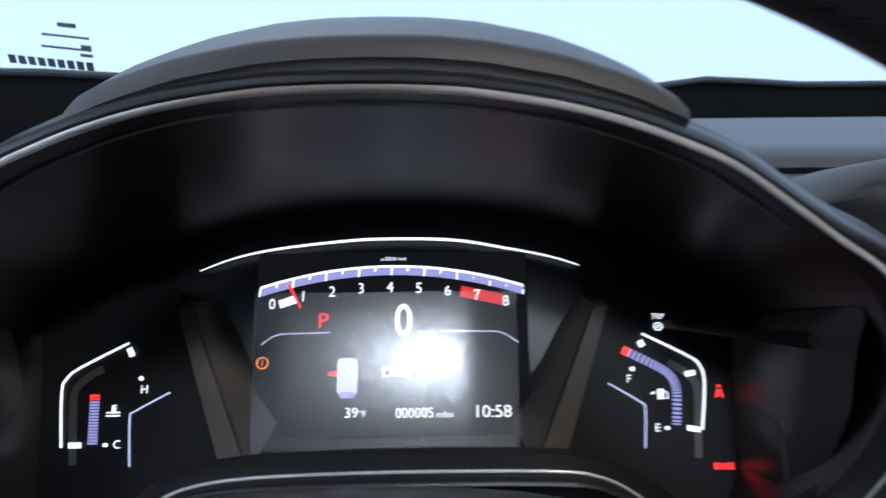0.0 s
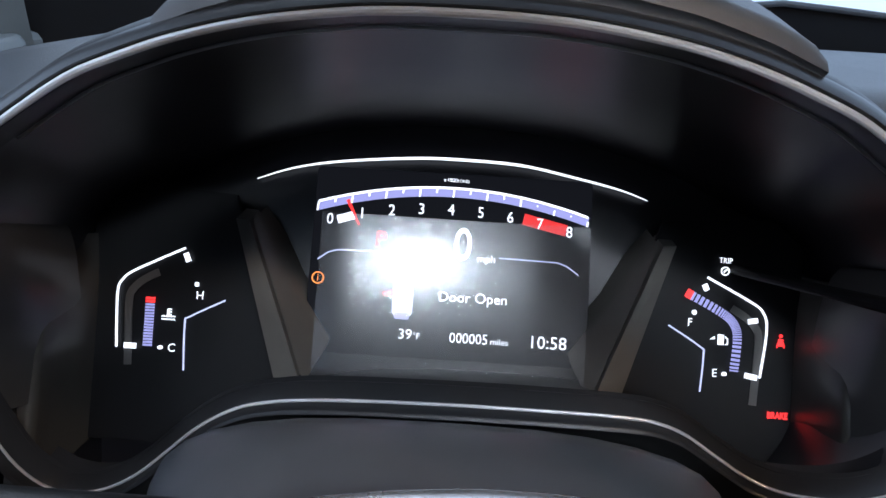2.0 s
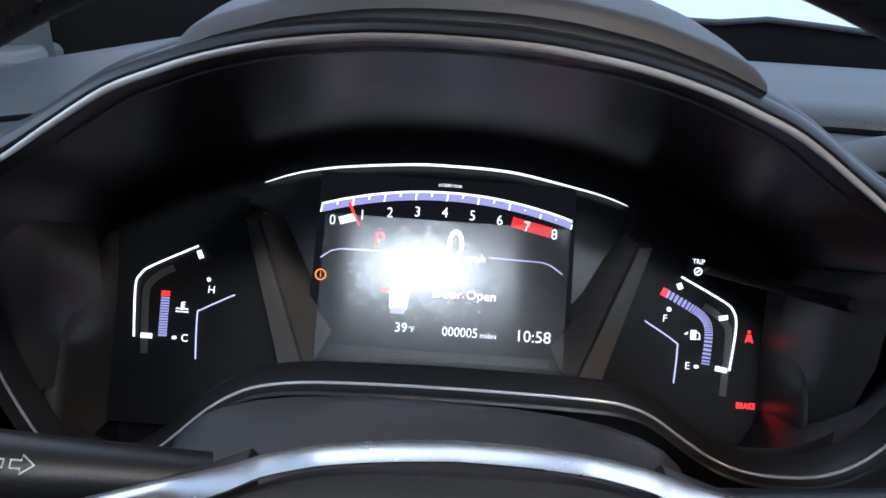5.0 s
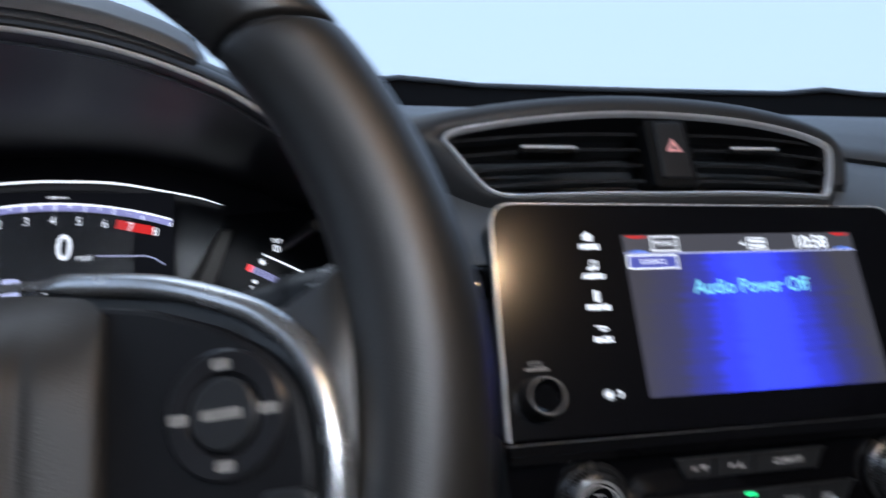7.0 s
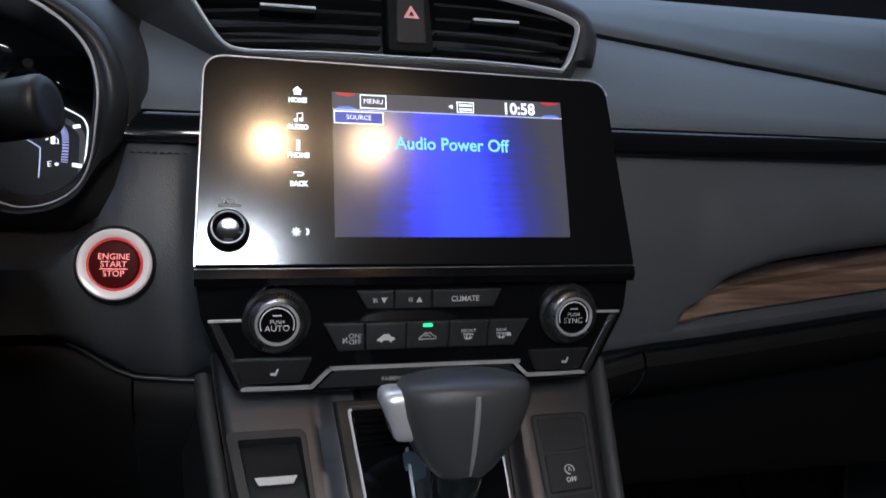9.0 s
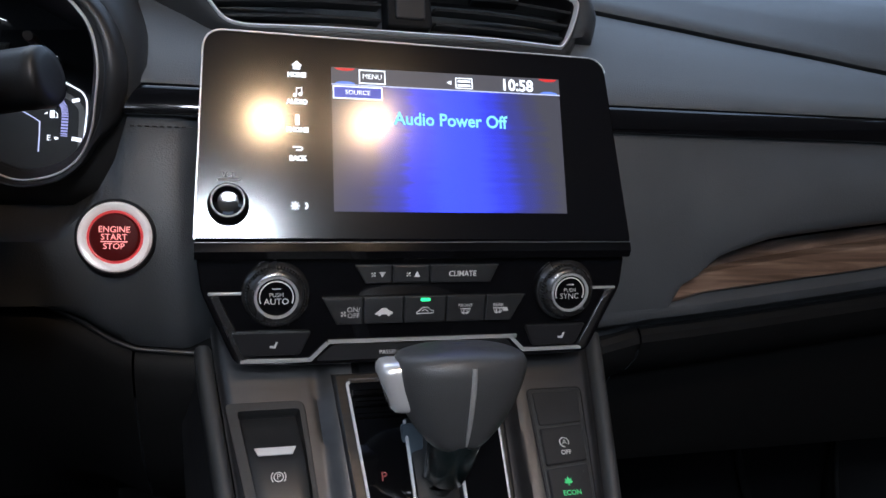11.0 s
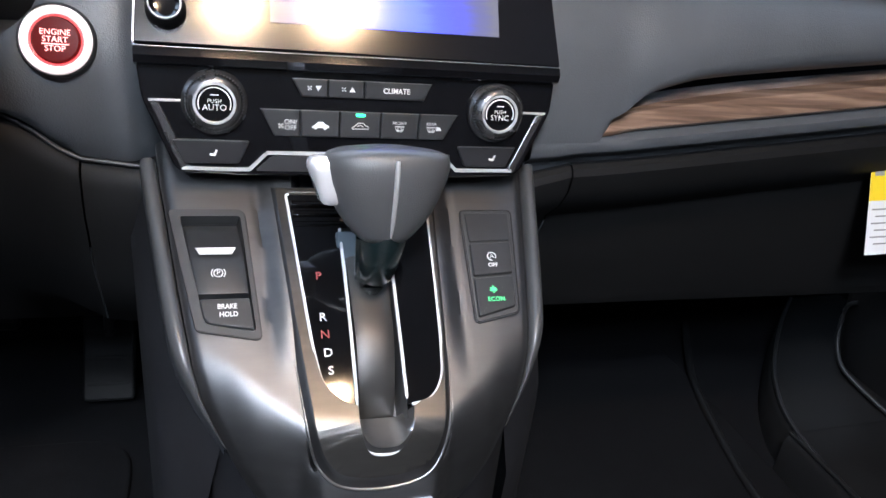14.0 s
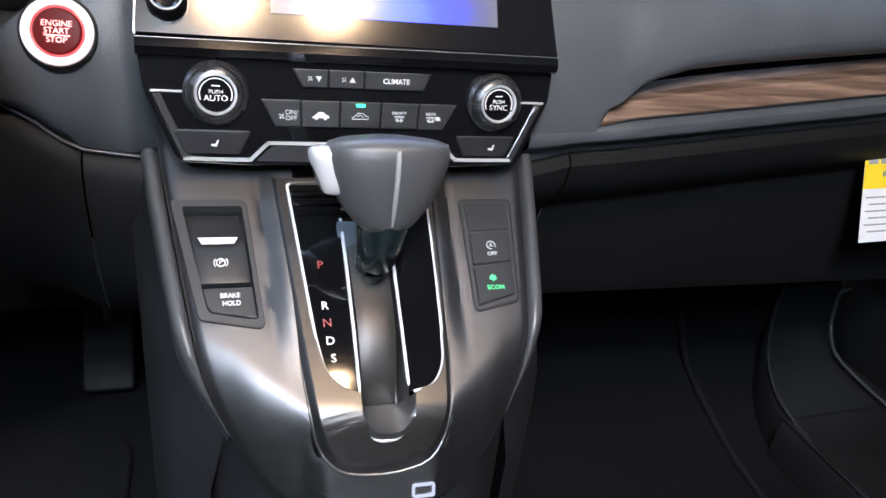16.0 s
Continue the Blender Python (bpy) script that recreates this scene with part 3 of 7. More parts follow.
def mid_rows(x):
    yc, zc = crease(x)
    yc += 0.002
    return [V((x, yc + 0.012, zc - 0.009)), V((x, yc + 0.001, zc - 0.0045)), V((x, yc - 0.006, zc - 0.005)), V((x, mix(yc, 0.268, 0.33), mix(zc, 0.713, 0.24))), V((x, mix(yc, 0.268, 0.6), mix(zc, 0.713, 0.5))),
            V((x, mix(yc, 0.268, 0.82), mix(zc, 0.713, 0.76))), V((x, 0.270, 0.7155)), V((x, 0.2685, 0.7125)), V((x, 0.274, 0.710)), V((x, yc + 0.03, zc - 0.03))]


part("mid_panel", skin([mid_rows(x) for x in [0.2125, 0.2165] + list(np.linspace(0.22, 1.38, 41))], True, True, True), M_PAD, dashboard, sharp=50)
part("mid_panel", skin([mid_rows(x)[:4] for x in np.linspace(0.192, 0.2122, 5)], False), M_PAD, dashboard, "shoulder beside the binnacle", sharp=50)
part("mid_panel", skin([mid_rows(x) for x in np.linspace(-0.62, -0.212, 15)], True, True, True), M_PAD, dashboard, sharp=50)

# gloss strip with a thin bright line
for x0, x1 in ((0.2105, 0.262), (0.515, 1.36)):
    pr = [(0.279, 0.7115), (0.2695, 0.7118), (0.2665, 0.7105), (0.2635, 0.7075), (0.2605, 0.703), (0.2585, 0.6985), (0.258, 0.6955), (0.262, 0.6935), (0.275, 0.6935)]
    part("gloss_strip", skin([[V((x, y, z)) for y, z in pr] for x in (x0, x1)], True, True, True), M_GLOSS, dashboard, "gloss black strip")


def wood_top(x):
    return table(x, [(0.582, 0.578), (0.585, 0.5835), (0.591, 0.589), (0.599, 0.5925), (0.609, 0.5960), (0.631, 0.6010), (0.654, 0.6052), (0.7035, 0.6132), (0.755, 0.6194), (0.844, 0.6303), (0.92, 0.6393), (1.38, 0.650)])


def wood_low(x):
    return table(x, [(0.5, 0.572), (0.590, 0.5765), (0.633, 0.5815), (0.71, 0.5905), (0.858, 0.608), (0.92, 0.6145), (1.38, 0.625)])


def fold(x):
    return table(x, [(0.1, 0.595), (0.141, 0.590), (0.162, 0.5825), (0.183, 0.570), (0.197, 0.5575), (0.2125, 0.5495), (0.252, 0.5445), (0.54, 0.541), (0.567, 0.5495), (0.623, 0.5545), (0.669, 0.5600), (0.80, 0.5755), (0.874, 0.584), (0.92, 0.5885), (1.38, 0.60)])


def face_rows(x):
    """The padded face under the gloss strip, down to the walnut."""
    k = step(0.580, 0.620, x)
    zu = mix(wood_low(x) - 0.0035, wood_top(x) + table(x, [(0.585, 0.001), (0.62, 0.011), (0.66, 0.016), (0.85, 0.014), (1.3, 0.012)]), step(0.579, 0.590, x))
    d = k * table(x, [(0.6, 0.010), (0.66, 0.020), (0.8, 0.026), (1.3, 0.024)])  # it rolls under above the walnut
    z1 = mix(0.593, zu + 0.6 * d + 0.002, k)
    return [V((x, 0.275, 0.694)), V((x, 0.2605, 0.6925)), V((x, 0.2575, 0.690)), V((x, 0.2475, mix(0.690, z1, 0.22))), V((x, 0.2375, mix(0.690, z1, 0.46))), V((x, 0.2315, mix(0.690, z1, 0.74))),
            V((x, mix(0.2275, 0.2288, k), z1)), V((x, mix(0.2275, 0.2296, k), mix(zu, z1, 0.55))), V((x, mix(0.2280, 0.2335, k), mix(zu, z1, 0.22))), V((x, mix(0.2283, 0.2395, k), zu)), V((x, mix(0.2305, 0.256, k), zu - 0.001)), V((x, 0.30, zu))]


part("padded_face", skin([face_rows(x) for x in [0.527, 0.55, 0.57, 0.578, 0.582, 0.586, 0.59, 0.595, 0.6, 0.607, 0.615, 0.625, 0.64, 0.66] + list(np.linspace(0.69, 1.36, 16))], True, True, True), M_LEATHER, dashboard, "stitched dark grey vinyl", sharp=50)


def ledge_rows(x):
    """The ledge under the walnut, its rolled edge and the dark glove box below."""
    zl, zf = wood_low(x), fold(x)
    k = step(0.584, 0.625, x)
    return [V((x, 0.30, zl - 0.001)), V((x, mix(0.236, 0.246, k), zl)), V((x, mix(0.2295, 0.236, k), zl - 0.001)), V((x, 0.2284, zl - 0.004)), V((x, 0.2280, mix(zl, zf, 0.42))), V((x, 0.2305, mix(zl, zf, 0.52))), V((x, 0.2385, mix(zl, zf, 0.66))), V((x, 0.242, mix(zl, zf, 0.85))), V((x, 0.2435, zf + 0.001)), V((x, 0.246, zf - 0.002))]


part("lower_ledge", skin([ledge_rows(x) for x in [0.527, 0.55, 0.57, 0.585, 0.6, 0.62, 0.65] + list(np.linspace(0.69, 1.36, 16))], False), M_LEATHER, dashboard, sharp=50)
wood_x = [0.5825, 0.585, 0.588, 0.592, 0.596, 0.602, 0.61, 0.62, 0.635, 0.65] + list(np.linspace(0.68, 1.36, 20))


def wood_rows(x):
    """An upright upper facet, a broad sloping one and a dark underside."""
    k = step(0.580, 0.62, x)
    top, lo = wood_top(x), wood_low(x)
    cr = mix(top, lo + 0.0045, 0.34)
    return [V((x, 0.262, top + 0.003)), V((x, mix(0.232, 0.2418, k), top + 0.001)), V((x, mix(0.2305, 0.2446, k), mix(top, cr, 0.8))), V((x, mix(0.230, 0.2446, k), cr)), V((x, mix(0.2297, 0.2395, k), mix(cr, lo + 0.0045, 0.5))),
            V((x, mix(0.2292, 0.2345, k), lo + 0.0048)), V((x, mix(0.2292, 0.2342, k), lo + 0.0038)), V((x, mix(0.2295, 0.2375, k), lo + 0.0008)), V((x, 0.25, lo + 0.0005))]


part("walnut_trim", skin([wood_rows(x) for x in wood_x], True, True, True), M_WOOD, dashboard, "brown walnut trim with lengthwise grain", sharp=30)


def glove_rows(x):
    zf = fold(x)
    return [V((x, 0.27, zf - 0.001)), V((x, 0.2425, zf + 0.0012)), V((x, 0.2385, zf + 0.0008)), V((x, 0.2345, zf - 0.0022)), V((x, 0.2325, zf - 0.0075)), V((x, 0.236, zf - 0.022)), V((x, 0.247, zf - 0.038)), V((x, 0.268, zf - 0.055)), V((x, 0.284, 0.46)), V((x, 0.296, 0.40)), V((x, 0.304, 0.385)), V((x, 0.33, 0.375)), V((x, 0.50, 0.39))]


part("glove_box", skin([glove_rows(x) for x in [0.535, 0.5665]], False), M_HARD, dashboard)
part("glove_box", skin([glove_rows(x) for x in np.linspace(0.568, 1.36, 20)], False), M_HARD, dashboard, "dark glove box lid")


def left_rows(x):
    """The face between the instruments and the centre, with the start button on it."""
    zf = fold(x)
    e = 0.02 * step(0.24, 0.262, x)
    top = table(x, [(0.10, 0.624), (0.172, 0.626), (0.19, 0.64), (0.205, 0.668), (0.212, 0.6925)])
    cut = [(0.29, 0.694), (0.2615, 0.6925), (0.2585, 0.690), (0.2475, 0.668), (0.2365, 0.645)]
    rows = [V((x, (y if z < top else 0.2285 + 0.455 * (top - 0.625) + 0.003) + (e if y < 0.29 else 0.0), min(z, top))) for y, z in cut]
    rows[0].y = 0.30
    return rows + [ V((x, 0.2285 + e, 0.625)), V((x, 0.2255 + e, 0.605)), V((x, 0.2275 + e, 0.585)), V((x, 0.234 + e, mix(zf, 0.585, 0.35))), V((x, 0.2425 + e, zf)), V((x, 0.30, zf))]


part("padded_face", skin([left_rows(x) for x in [0.10, 0.13, 0.16, 0.172, 0.178, 0.184, 0.19, 0.195, 0.2, 0.205, 0.2085, 0.212, 0.22, 0.23, 0.24, 0.245, 0.25, 0.256, 0.262]], True, True, True), M_LEATHER, dashboard, "dark grey vinyl beside the start button", sharp=50)


def knee_rows(x):
    zf = fold(x) if x > 0.1 else 0.595
    return [V((x, 0.28, zf)), V((x, 0.2435, zf - 0.0015)), V((x, 0.236, zf - 0.008)), V((x, 0.234, zf - 0.02)), V((x, 0.239, zf - 0.045)), V((x, 0.26, zf - 0.10)), V((x, 0.30, zf - 0.16)), V((x, 0.34, 0.37)), V((x, 0.5, 0.36))]


part("fold_lip", tube([V((x, 0.2395, fold(x) - 0.001)) for x in np.linspace(0.10, 0.262, 24)], 0.0016, 10), M_BUTTON, dashboard, "rolled lower edge", sharp=60)
part("knee_panel", skin([knee_rows(x) for x in np.linspace(-0.62, 0.2105, 22)], False), M_HARD, dashboard, "dark knee panel", sharp=50)
part("knee_panel", skin([knee_rows(x) for x in np.linspace(0.212, 0.275, 6)], False), M_HARD, dashboard, sharp=50)
part("lower_face", skin([[V((x, 0.33, 0.70)), V((x, 0.285, 0.70)), V((x, 0.275, 0.66)), V((x, 0.262, 0.62)), V((x, 0.25, 0.585)), V((x, 0.30, 0.58))] for x in (-0.62, -0.212)], True, True, True), M_HARD, dashboard)
part("backing", box((0.258, 0.262, 0.50), (0.53, 0.29, 0.64)), M_DARK, dashboard)

# stitching under the gloss strip
bm = bmesh.new()
for x in np.arange(0.214, 0.25, 0.0042):
    tube([(x, 0.2564, 0.6885), (x + 0.0026, 0.2564, 0.6885)], 0.00045, 5, bm=bm)
tagged(part("stitching", bm, M_DARK, dashboard, "dark thread seam"), kind="stuff")

# ---- instrument cluster ----
cluster = thing("instrument_cluster", "lit digital instrument cluster in a dark hooded binnacle", "instrument cluster", at=(0, 0.35, 0.62))
half = [(0.0, 0.8255), (0.018, 0.8252), (0.035, 0.824), (0.06, 0.8203), (0.082, 0.8148), (0.1, 0.8085), (0.118, 0.8008), (0.14, 0.787), (0.157, 0.7757), (0.174, 0.765), (0.185, 0.754), (0.192, 0.741), (0.1945, 0.722), (0.1915, 0.70), (0.1875, 0.683), (0.1800, 0.667),
        (0.168, 0.6555), (0.153, 0.6485), (0.139, 0.6455), (0.126, 0.6485), (0.1125, 0.6570), (0.0965, 0.669), (0.084, 0.6745), (0.0725, 0.6762), (0.05, 0.677), (0.0, 0.677)]
low = [(0.196, 0.70), (0.196, 0.675), (0.193, 0.648), (0.187, 0.622), (0.176, 0.608), (0.160, 0.607), (0.145, 0.6135), (0.131, 0.6245), (0.117, 0.6390), (0.104, 0.6525), (0.091, 0.663), (0.076, 0.6705), (0.05, 0.675)]
loop2 = [(0.004 + x, z) for x, z in half] + [(0.004 - x, z) for x, z in reversed(half[1:13] + low)]
loop2 = [(p.x, p.y) for p in smooth_line([V((x, z, 0)) for x, z in loop2], 4, True)]
loop2 = list(reversed(loop2)) if ccw(loop2) != loop2 else loop2


def bez_y(z, x=0.0):
    """How far off the ring stands; its lower outer corner comes forward."""
    return 0.2345 + 0.33 * (0.8285 - z) - 0.02 * step(0.115, 0.18, x) * (1 - step(0.70, 0.76, z))


def ring3(d, dy, dtop=None, thin=0.3):
    """The ring's outline moved by d and dy; narrower over the top than at the sides."""
    out = []
    for (x, z), (x1, z1) in zip(loop2, offset2(loop2, d)):
        up = step(0.715, 0.79, z)
        k = 1.0 if d > 0 else (1 - 0.62 * up) * mix(thin, 1, step(0.672, 0.70, z))
        out.append(V((mix(x, x1, k), bez_y(z, x) + mix(dy, dy if dtop is None else dtop, up), mix(z, z1, k))))
    return out


part("chrome_ring", tube([V((x, bez_y(z, x) - 0.0008, z)) for x, z in loop2], [0.0007 + 0.0006 * step(0.70, 0.80, z) for x, z in loop2], 10, True, up=(0, 1, 0)), M_LINE, cluster, "thin bright metal ring")
part("bezel", skin([ring3(0.004, 0.012), ring3(0.0012, 0.001), ring3(-0.0012, -0.0005, 0.003), ring3(-0.0035, -0.001, 0.003), ring3(-0.0045, -0.005, -0.0012), ring3(-0.006, -0.006, -0.0015), ring3(-0.010, -0.0065, 0.0), ring3(-0.0135, -0.003, 0.0025), ring3(-0.016, 0.004, 0.005), ring3(-0.016, 0.03)], True), M_BAND, cluster, "satin dark band", sharp=60)
part("binnacle", skin([ring3(-0.0135, 0.004, 0.006), ring3(-0.017, 0.006, 0.008, 0.5), ring3(-0.0215, 0.012, 0.014, 0.9), ring3(-0.0245, 0.024, None, 1.2), ring3(-0.026, 0.05, None, 2.0), ring3(-0.025, 0.14, None, 4.0), ring3(-0.02, 0.30, None, 5.0)], True), M_TRIM, cluster, "dark outer shell", sharp=60)


def gauge_y(z):
    return 0.385 + 0.364 * (z - 0.668)


def deep(i, s):
    x, z = loop2[i]
    zz = 0.672 + (z - 0.70) * (0.70 if z > 0.70 else 1.75)
    b = V((0.003 + (x - 0.003) * 0.985, gauge_y(zz) + 0.03, zz))
    return V((x, bez_y(z, x) + 0.006, z)).lerp(b, s)


inner = offset2(loop2, 0.0035)
front = [V((x, bez_y(z, x) + 0.010, z)) for x, z in inner]
part("shroud", skin([front] + [[deep(i, s).lerp(front[i], max(0, 0.15 - s)) for i in range(len(loop2))] for s in (0.12, 0.3, 0.55, 0.8, 1.0)], True, False, True), M_SHROUD, cluster, "black inner hood", sharp=60)
# second fine line inside the ring
part("inner_line", tube([V((x, bez_y(z) + 0.0115, z)) for x, z in sorted(p for p in offset2(loop2, 0.0048) if p[1] > 0.775)], 0.0006, 6, up=(0, 1, 0)), M_SATIN, cluster)

# padded hood above the ring
rings = []
for i in range(41):
    u = -1 + 2 * i / 40
    u = math.copysign(abs(u) ** 0.8, u)
    x = 0.0095 + 0.0975 * u
    zc = table(abs(x - 0.0075), half[:8]) + 0.003
    e = max(0.0, 1 - abs(u) ** 24) ** 0.5
    zb = zc + mix(0.0062, 0.0034, u * u)
    y0 = bez_y(zc) + 0.0035
    hc = mix(0.0070, 0.0062, u * u) * mix(0.55, 1, e)
    ht = mix(0.0160, 0.0125, u ** 4) * mix(0.45, 1, e)
    rings.append([V((x, y0 + 0.02, zb - 0.006)), V((x, y0 + 0.002, zb - 0.0012)), V((x, y0, zb)), V((x, y0 + 0.0012, zb + hc * 0.5)), V((x, y0 + 0.0024, zb + hc * 0.88)), V((x, y0 + 0.0038, zb + hc)), V((x, y0 + 0.007, zb + hc + 0.0009 * e)),
                  V((x, y0 + 0.022, zb + mix(hc, ht, 0.62))), V((x, y0 + 0.042, zb + ht)), V((x, y0 + 0.075, zb + ht)), V((x, y0 + 0.11, zb + ht * 0.55)), V((x, y0 + 0.15, zb - 0.012)), V((x, y0 + 0.19, zb - 0.05))])
part("hood_band", skin([[r[1] - V((0, 0.0006, 0.0022))] + [p - V((0, 0.0004, 0)) for p in r[1:6]] for r in rings], False), M_HOOD, cluster, "satin grey band under the pad", sharp=70)
part("padded_hood", skin(rings, True, True, True), M_PAD, cluster, "soft grained hood pad", sharp=70)

DSP = leaning((0.002, 0.420, 0.718), 26)


def dz(z):
    return (z - 0.718) / math.cos(radians(26))


display = part("display", slab(DSP, rounded(rect(-0.0755, dz(0.646), 0.0755, dz(0.737)), 0.003), -0.002, 0, 0), M_DISPLAY, cluster, "lit colour display")
GAU = leaning((0.0, 0.385, 0.668), 20)


def gz(z):
    return (z - 0.668) / math.cos(radians(20))


for s in (-1, 1):
    pts = [(s * 0.1855, gz(0.60)), (s * 0.1855, gz(0.715)), (s * 0.17, gz(0.728)), (s * 0.112, gz(0.724)), (s * 0.083, gz(0.632)), (s * 0.083, gz(0.60))]
    part("gauge_plate", slab(GAU, pts, -0.004, -0.0006, 0), M_PLATE, cluster, "matte black gauge plate")
    def wp(h, y, z):
        return V((0.004 + s * h, y, z))

    o0, o1, r0, r1 = wp(0.1131, 0.392, 0.715), wp(0.0866, 0.358, 0.6435), wp(0.1058, 0.390, 0.715), wp(0.0733, 0.354, 0.6465)
    part("wedge", skin([[o0 + V((0, 0.02, 0)), o0, r0, r0 + V((0, 0.02, 0))], [o1 + V((0, 0.02, 0)), o1, r1, r1 + V((0, 0.02, 0))]], True, True, True), M_SLATE, cluster, "grey faceted pillar beside the display")
    q0, q1, q2, q3 = wp(0.1045, 0.3925, 0.7145), wp(0.0724, 0.3565, 0.6462), wp(0.0705, 0.362, 0.6424), wp(0.0635, 0.378, 0.6529)
    q4 = wp(0.0823, 0.4, 0.6762)
    back = V((0, 0.03, 0))
    part("wedge", skin([[q0, q1, q2, q3, q4], [p + back for p in (q0, q1, q2, q3, q4)]], True, True, True), M_SLATE, cluster, "dark inner facet")

for s in (-1, 1):
    # upright cheek that stands beside the gauge plate, hollow towards it
    rr = []
    for z in np.linspace(0.598, 0.700, 14):
        y0 = gauge_y(z) + 0.004
        k = 1 - step(0.66, 0.705, z)
        d = mix(0.018, 0.060, k)
        rr.append([V((0.001 + s * (0.1822 + e + 0.012 * (1 - k) * f), y0 - d * f, z + 0.004 * f)) for e, f in ((0.0, 0.0), (0.0010, 0.15), (0.0014, 0.4), (0.0010, 0.7), (0.0006, 0.92), (0.0012, 1.0), (0.0040, 1.03), (0.0120, 1.0))])
    part("cheek", skin(rr, False), M_CHEEK, cluster, "dark brown upright cheek beside the gauge", sharp=60)
for s in (-1, 1):
    # the pod's side wall, with a rounded shoulder where it meets the hood
    rr = []
    for y in np.linspace(0.288, 0.372, 15):
        z0 = mix(0.738, 0.712, (y - 0.288) / 0.084)
        e = 0.0062 * (1 - step(0.286, 0.325, y))
        zb = max(z0 - 0.085, 0.8315 - (y - 0.2445) / 0.33)
        rr.append([V((0.001 + s * h, y, z)) for h, z in ((0.1912, z0 + 0.004), (0.1892 + e * 0.4, z0 + 0.0025), (0.1866 + e, z0 - 0.002), (0.1852 + e, z0 - 0.009), (0.1846 + e, z0 - 0.017), (0.1844 + e, mix(z0 - 0.017, zb, 0.5)), (0.1846 + e, zb))])
    part("pod_wall", skin(rr, False), M_POD, cluster, "dark side wall of the gauge pod", sharp=60)
glow2 = smooth_line([V((-0.108, 0.727, 0)), V((-0.088, 0.734, 0)), V((-0.063, 0.739, 0)), V((-0.025, 0.743, 0)), V((0.0, 0.744, 0)), V((0.037, 0.743, 0)), V((0.068, 0.738, 0)), V((0.093, 0.733, 0)), V((0.109, 0.728, 0))], 5)
gl = leaning((0, 0.434, 0.74), 10)
n = len(glow2)
part("light_line", ribbon(gl, [(p.x, (p.y - 0.74) / math.cos(radians(10))) for p in glow2], [0.0002 + 0.0013 * math.sin(math.pi * (0.04 + 0.92 * i / (n - 1))) ** 0.8 for i in range(n)], 0.001), M_WHITE, cluster, "glowing white line over the display")

# rev scale, gear, speed and messages on the display
def tach(u, drop):
    """u runs 0..8 along the scale."""
    x = mix(-0.0735, 0.0735, u / 8)
    return x, dz(0.730 - 0.0105 * (x / 0.0735) ** 2) - drop


part("rev_band", ribbon(DSP, [tach(i / 4, 0.0028) for i in range(33)], 0.005, 0.0006), M_LILAC, display, "pale lilac rev scale")
bm = bmesh.new()
ribbon(DSP, [tach(i / 4, 0.0004) for i in range(33)], 0.0012, 0.001, bm)
for i in range(17):
    a, b = tach(i / 2, 0.001), tach(i / 2, 0.0055 if i % 2 == 0 else 0.0032)
    if i > 12:
        a = tach(i / 2, 0.0028)
    ribbon(DSP, [a, (b[0] - 0.0004, b[1])], 0.0009, 0.001, bm)
part("rev_scale", bm, M_WHITE, display)
for i in range(1, 9):
    a, b = mix(-0.0655, 0.0635, i / 8), dz(0.7185 - 0.0075 * abs((i - 4) / 4) ** 1.9)
    part("rev_number", words(DSP, str(i), a, b, 0.0062, 0.0014, squeeze=0.9), M_WHITE, display)
part("rev_number", words(DSP, "0", -0.0665, dz(0.7105), 0.0062, 0.0014, squeeze=0.9), M_WHITE, display)
part("rev_fill", ribbon(DSP, [(-0.0625, dz(0.7105)), (-0.0535, dz(0.7132))], 0.0045, 0.0012), M_WHITE, display, "white rev bar")
part("rev_unit", words(DSP, "x1000r/min", 0.001, dz(0.7335), 0.0022, 0.001), M_WHITE, display)
part("red_zone", ribbon(DSP, [(mix(0.0385, 0.062, i / 6), dz(0.7165 - 0.0045 * (i / 6))) for i in range(7)], 0.0062, 0.0008), M_DEEPRED, display, "red zone")
part("needle", ribbon(DSP, [(-0.0575, dz(0.7205)), (-0.0505, dz(0.7085))], [0.0018, 0.0008], 0.0022), M_RED, display, "red needle")
part("gear_letter", words(DSP, "P", -0.038, dz(0.7018), 0.0088, 0.001), M_RED, display, "red letter")
part("speed_readout", words(DSP, "0", 0.0065, dz(0.7012), 0.0185, 0.001, squeeze=0.82, bold=0.0002), M_WHITE, display, "large white figure")
part("unit_word", words(DSP, "mph", 0.0195, dz(0.6955), 0.0042, 0.001), M_WHITE, display)
part("message", words(DSP, "Door Open", 0.0135, dz(0.6760), 0.0056, 0.001), M_WHITE, display, "white message")
bm = words(DSP, "39", -0.0215, dz(0.6568), 0.0056, 0.001)
words(DSP, "\u00b0F", -0.0155, dz(0.6563), 0.0034, 0.001, bm)
part("temperature_readout", bm, M_WHITE, display)
bm = words(DSP, "000005", 0.0125, dz(0.6565), 0.0056, 0.001, squeeze=0.9)
words(DSP, "miles", 0.0288, dz(0.6558), 0.0034, 0.001, bm)
part("odometer", bm, M_WHITE, display)
part("clock_readout", words(DSP, "10:58", 0.0545, dz(0.6568), 0.0068, 0.001), M_WHITE, display)
bm = bmesh.new()
ribbon(DSP, [(-0.0715, dz(0.6905)), (-0.066, dz(0.6943)), (-0.061, dz(0.6957)), (-0.034, dz(0.6962))], 0.0006, 0.001, bm)
part("divider", bm, M_BLUEWHITE, display)
part("divider", ribbon(DSP, [(0.0265, dz(0.6965)), (0.058, dz(0.6960)), (0.063, dz(0.6945)), (0.0695, dz(0.6905))], 0.0006, 0.001), M_BLUEWHITE, display)
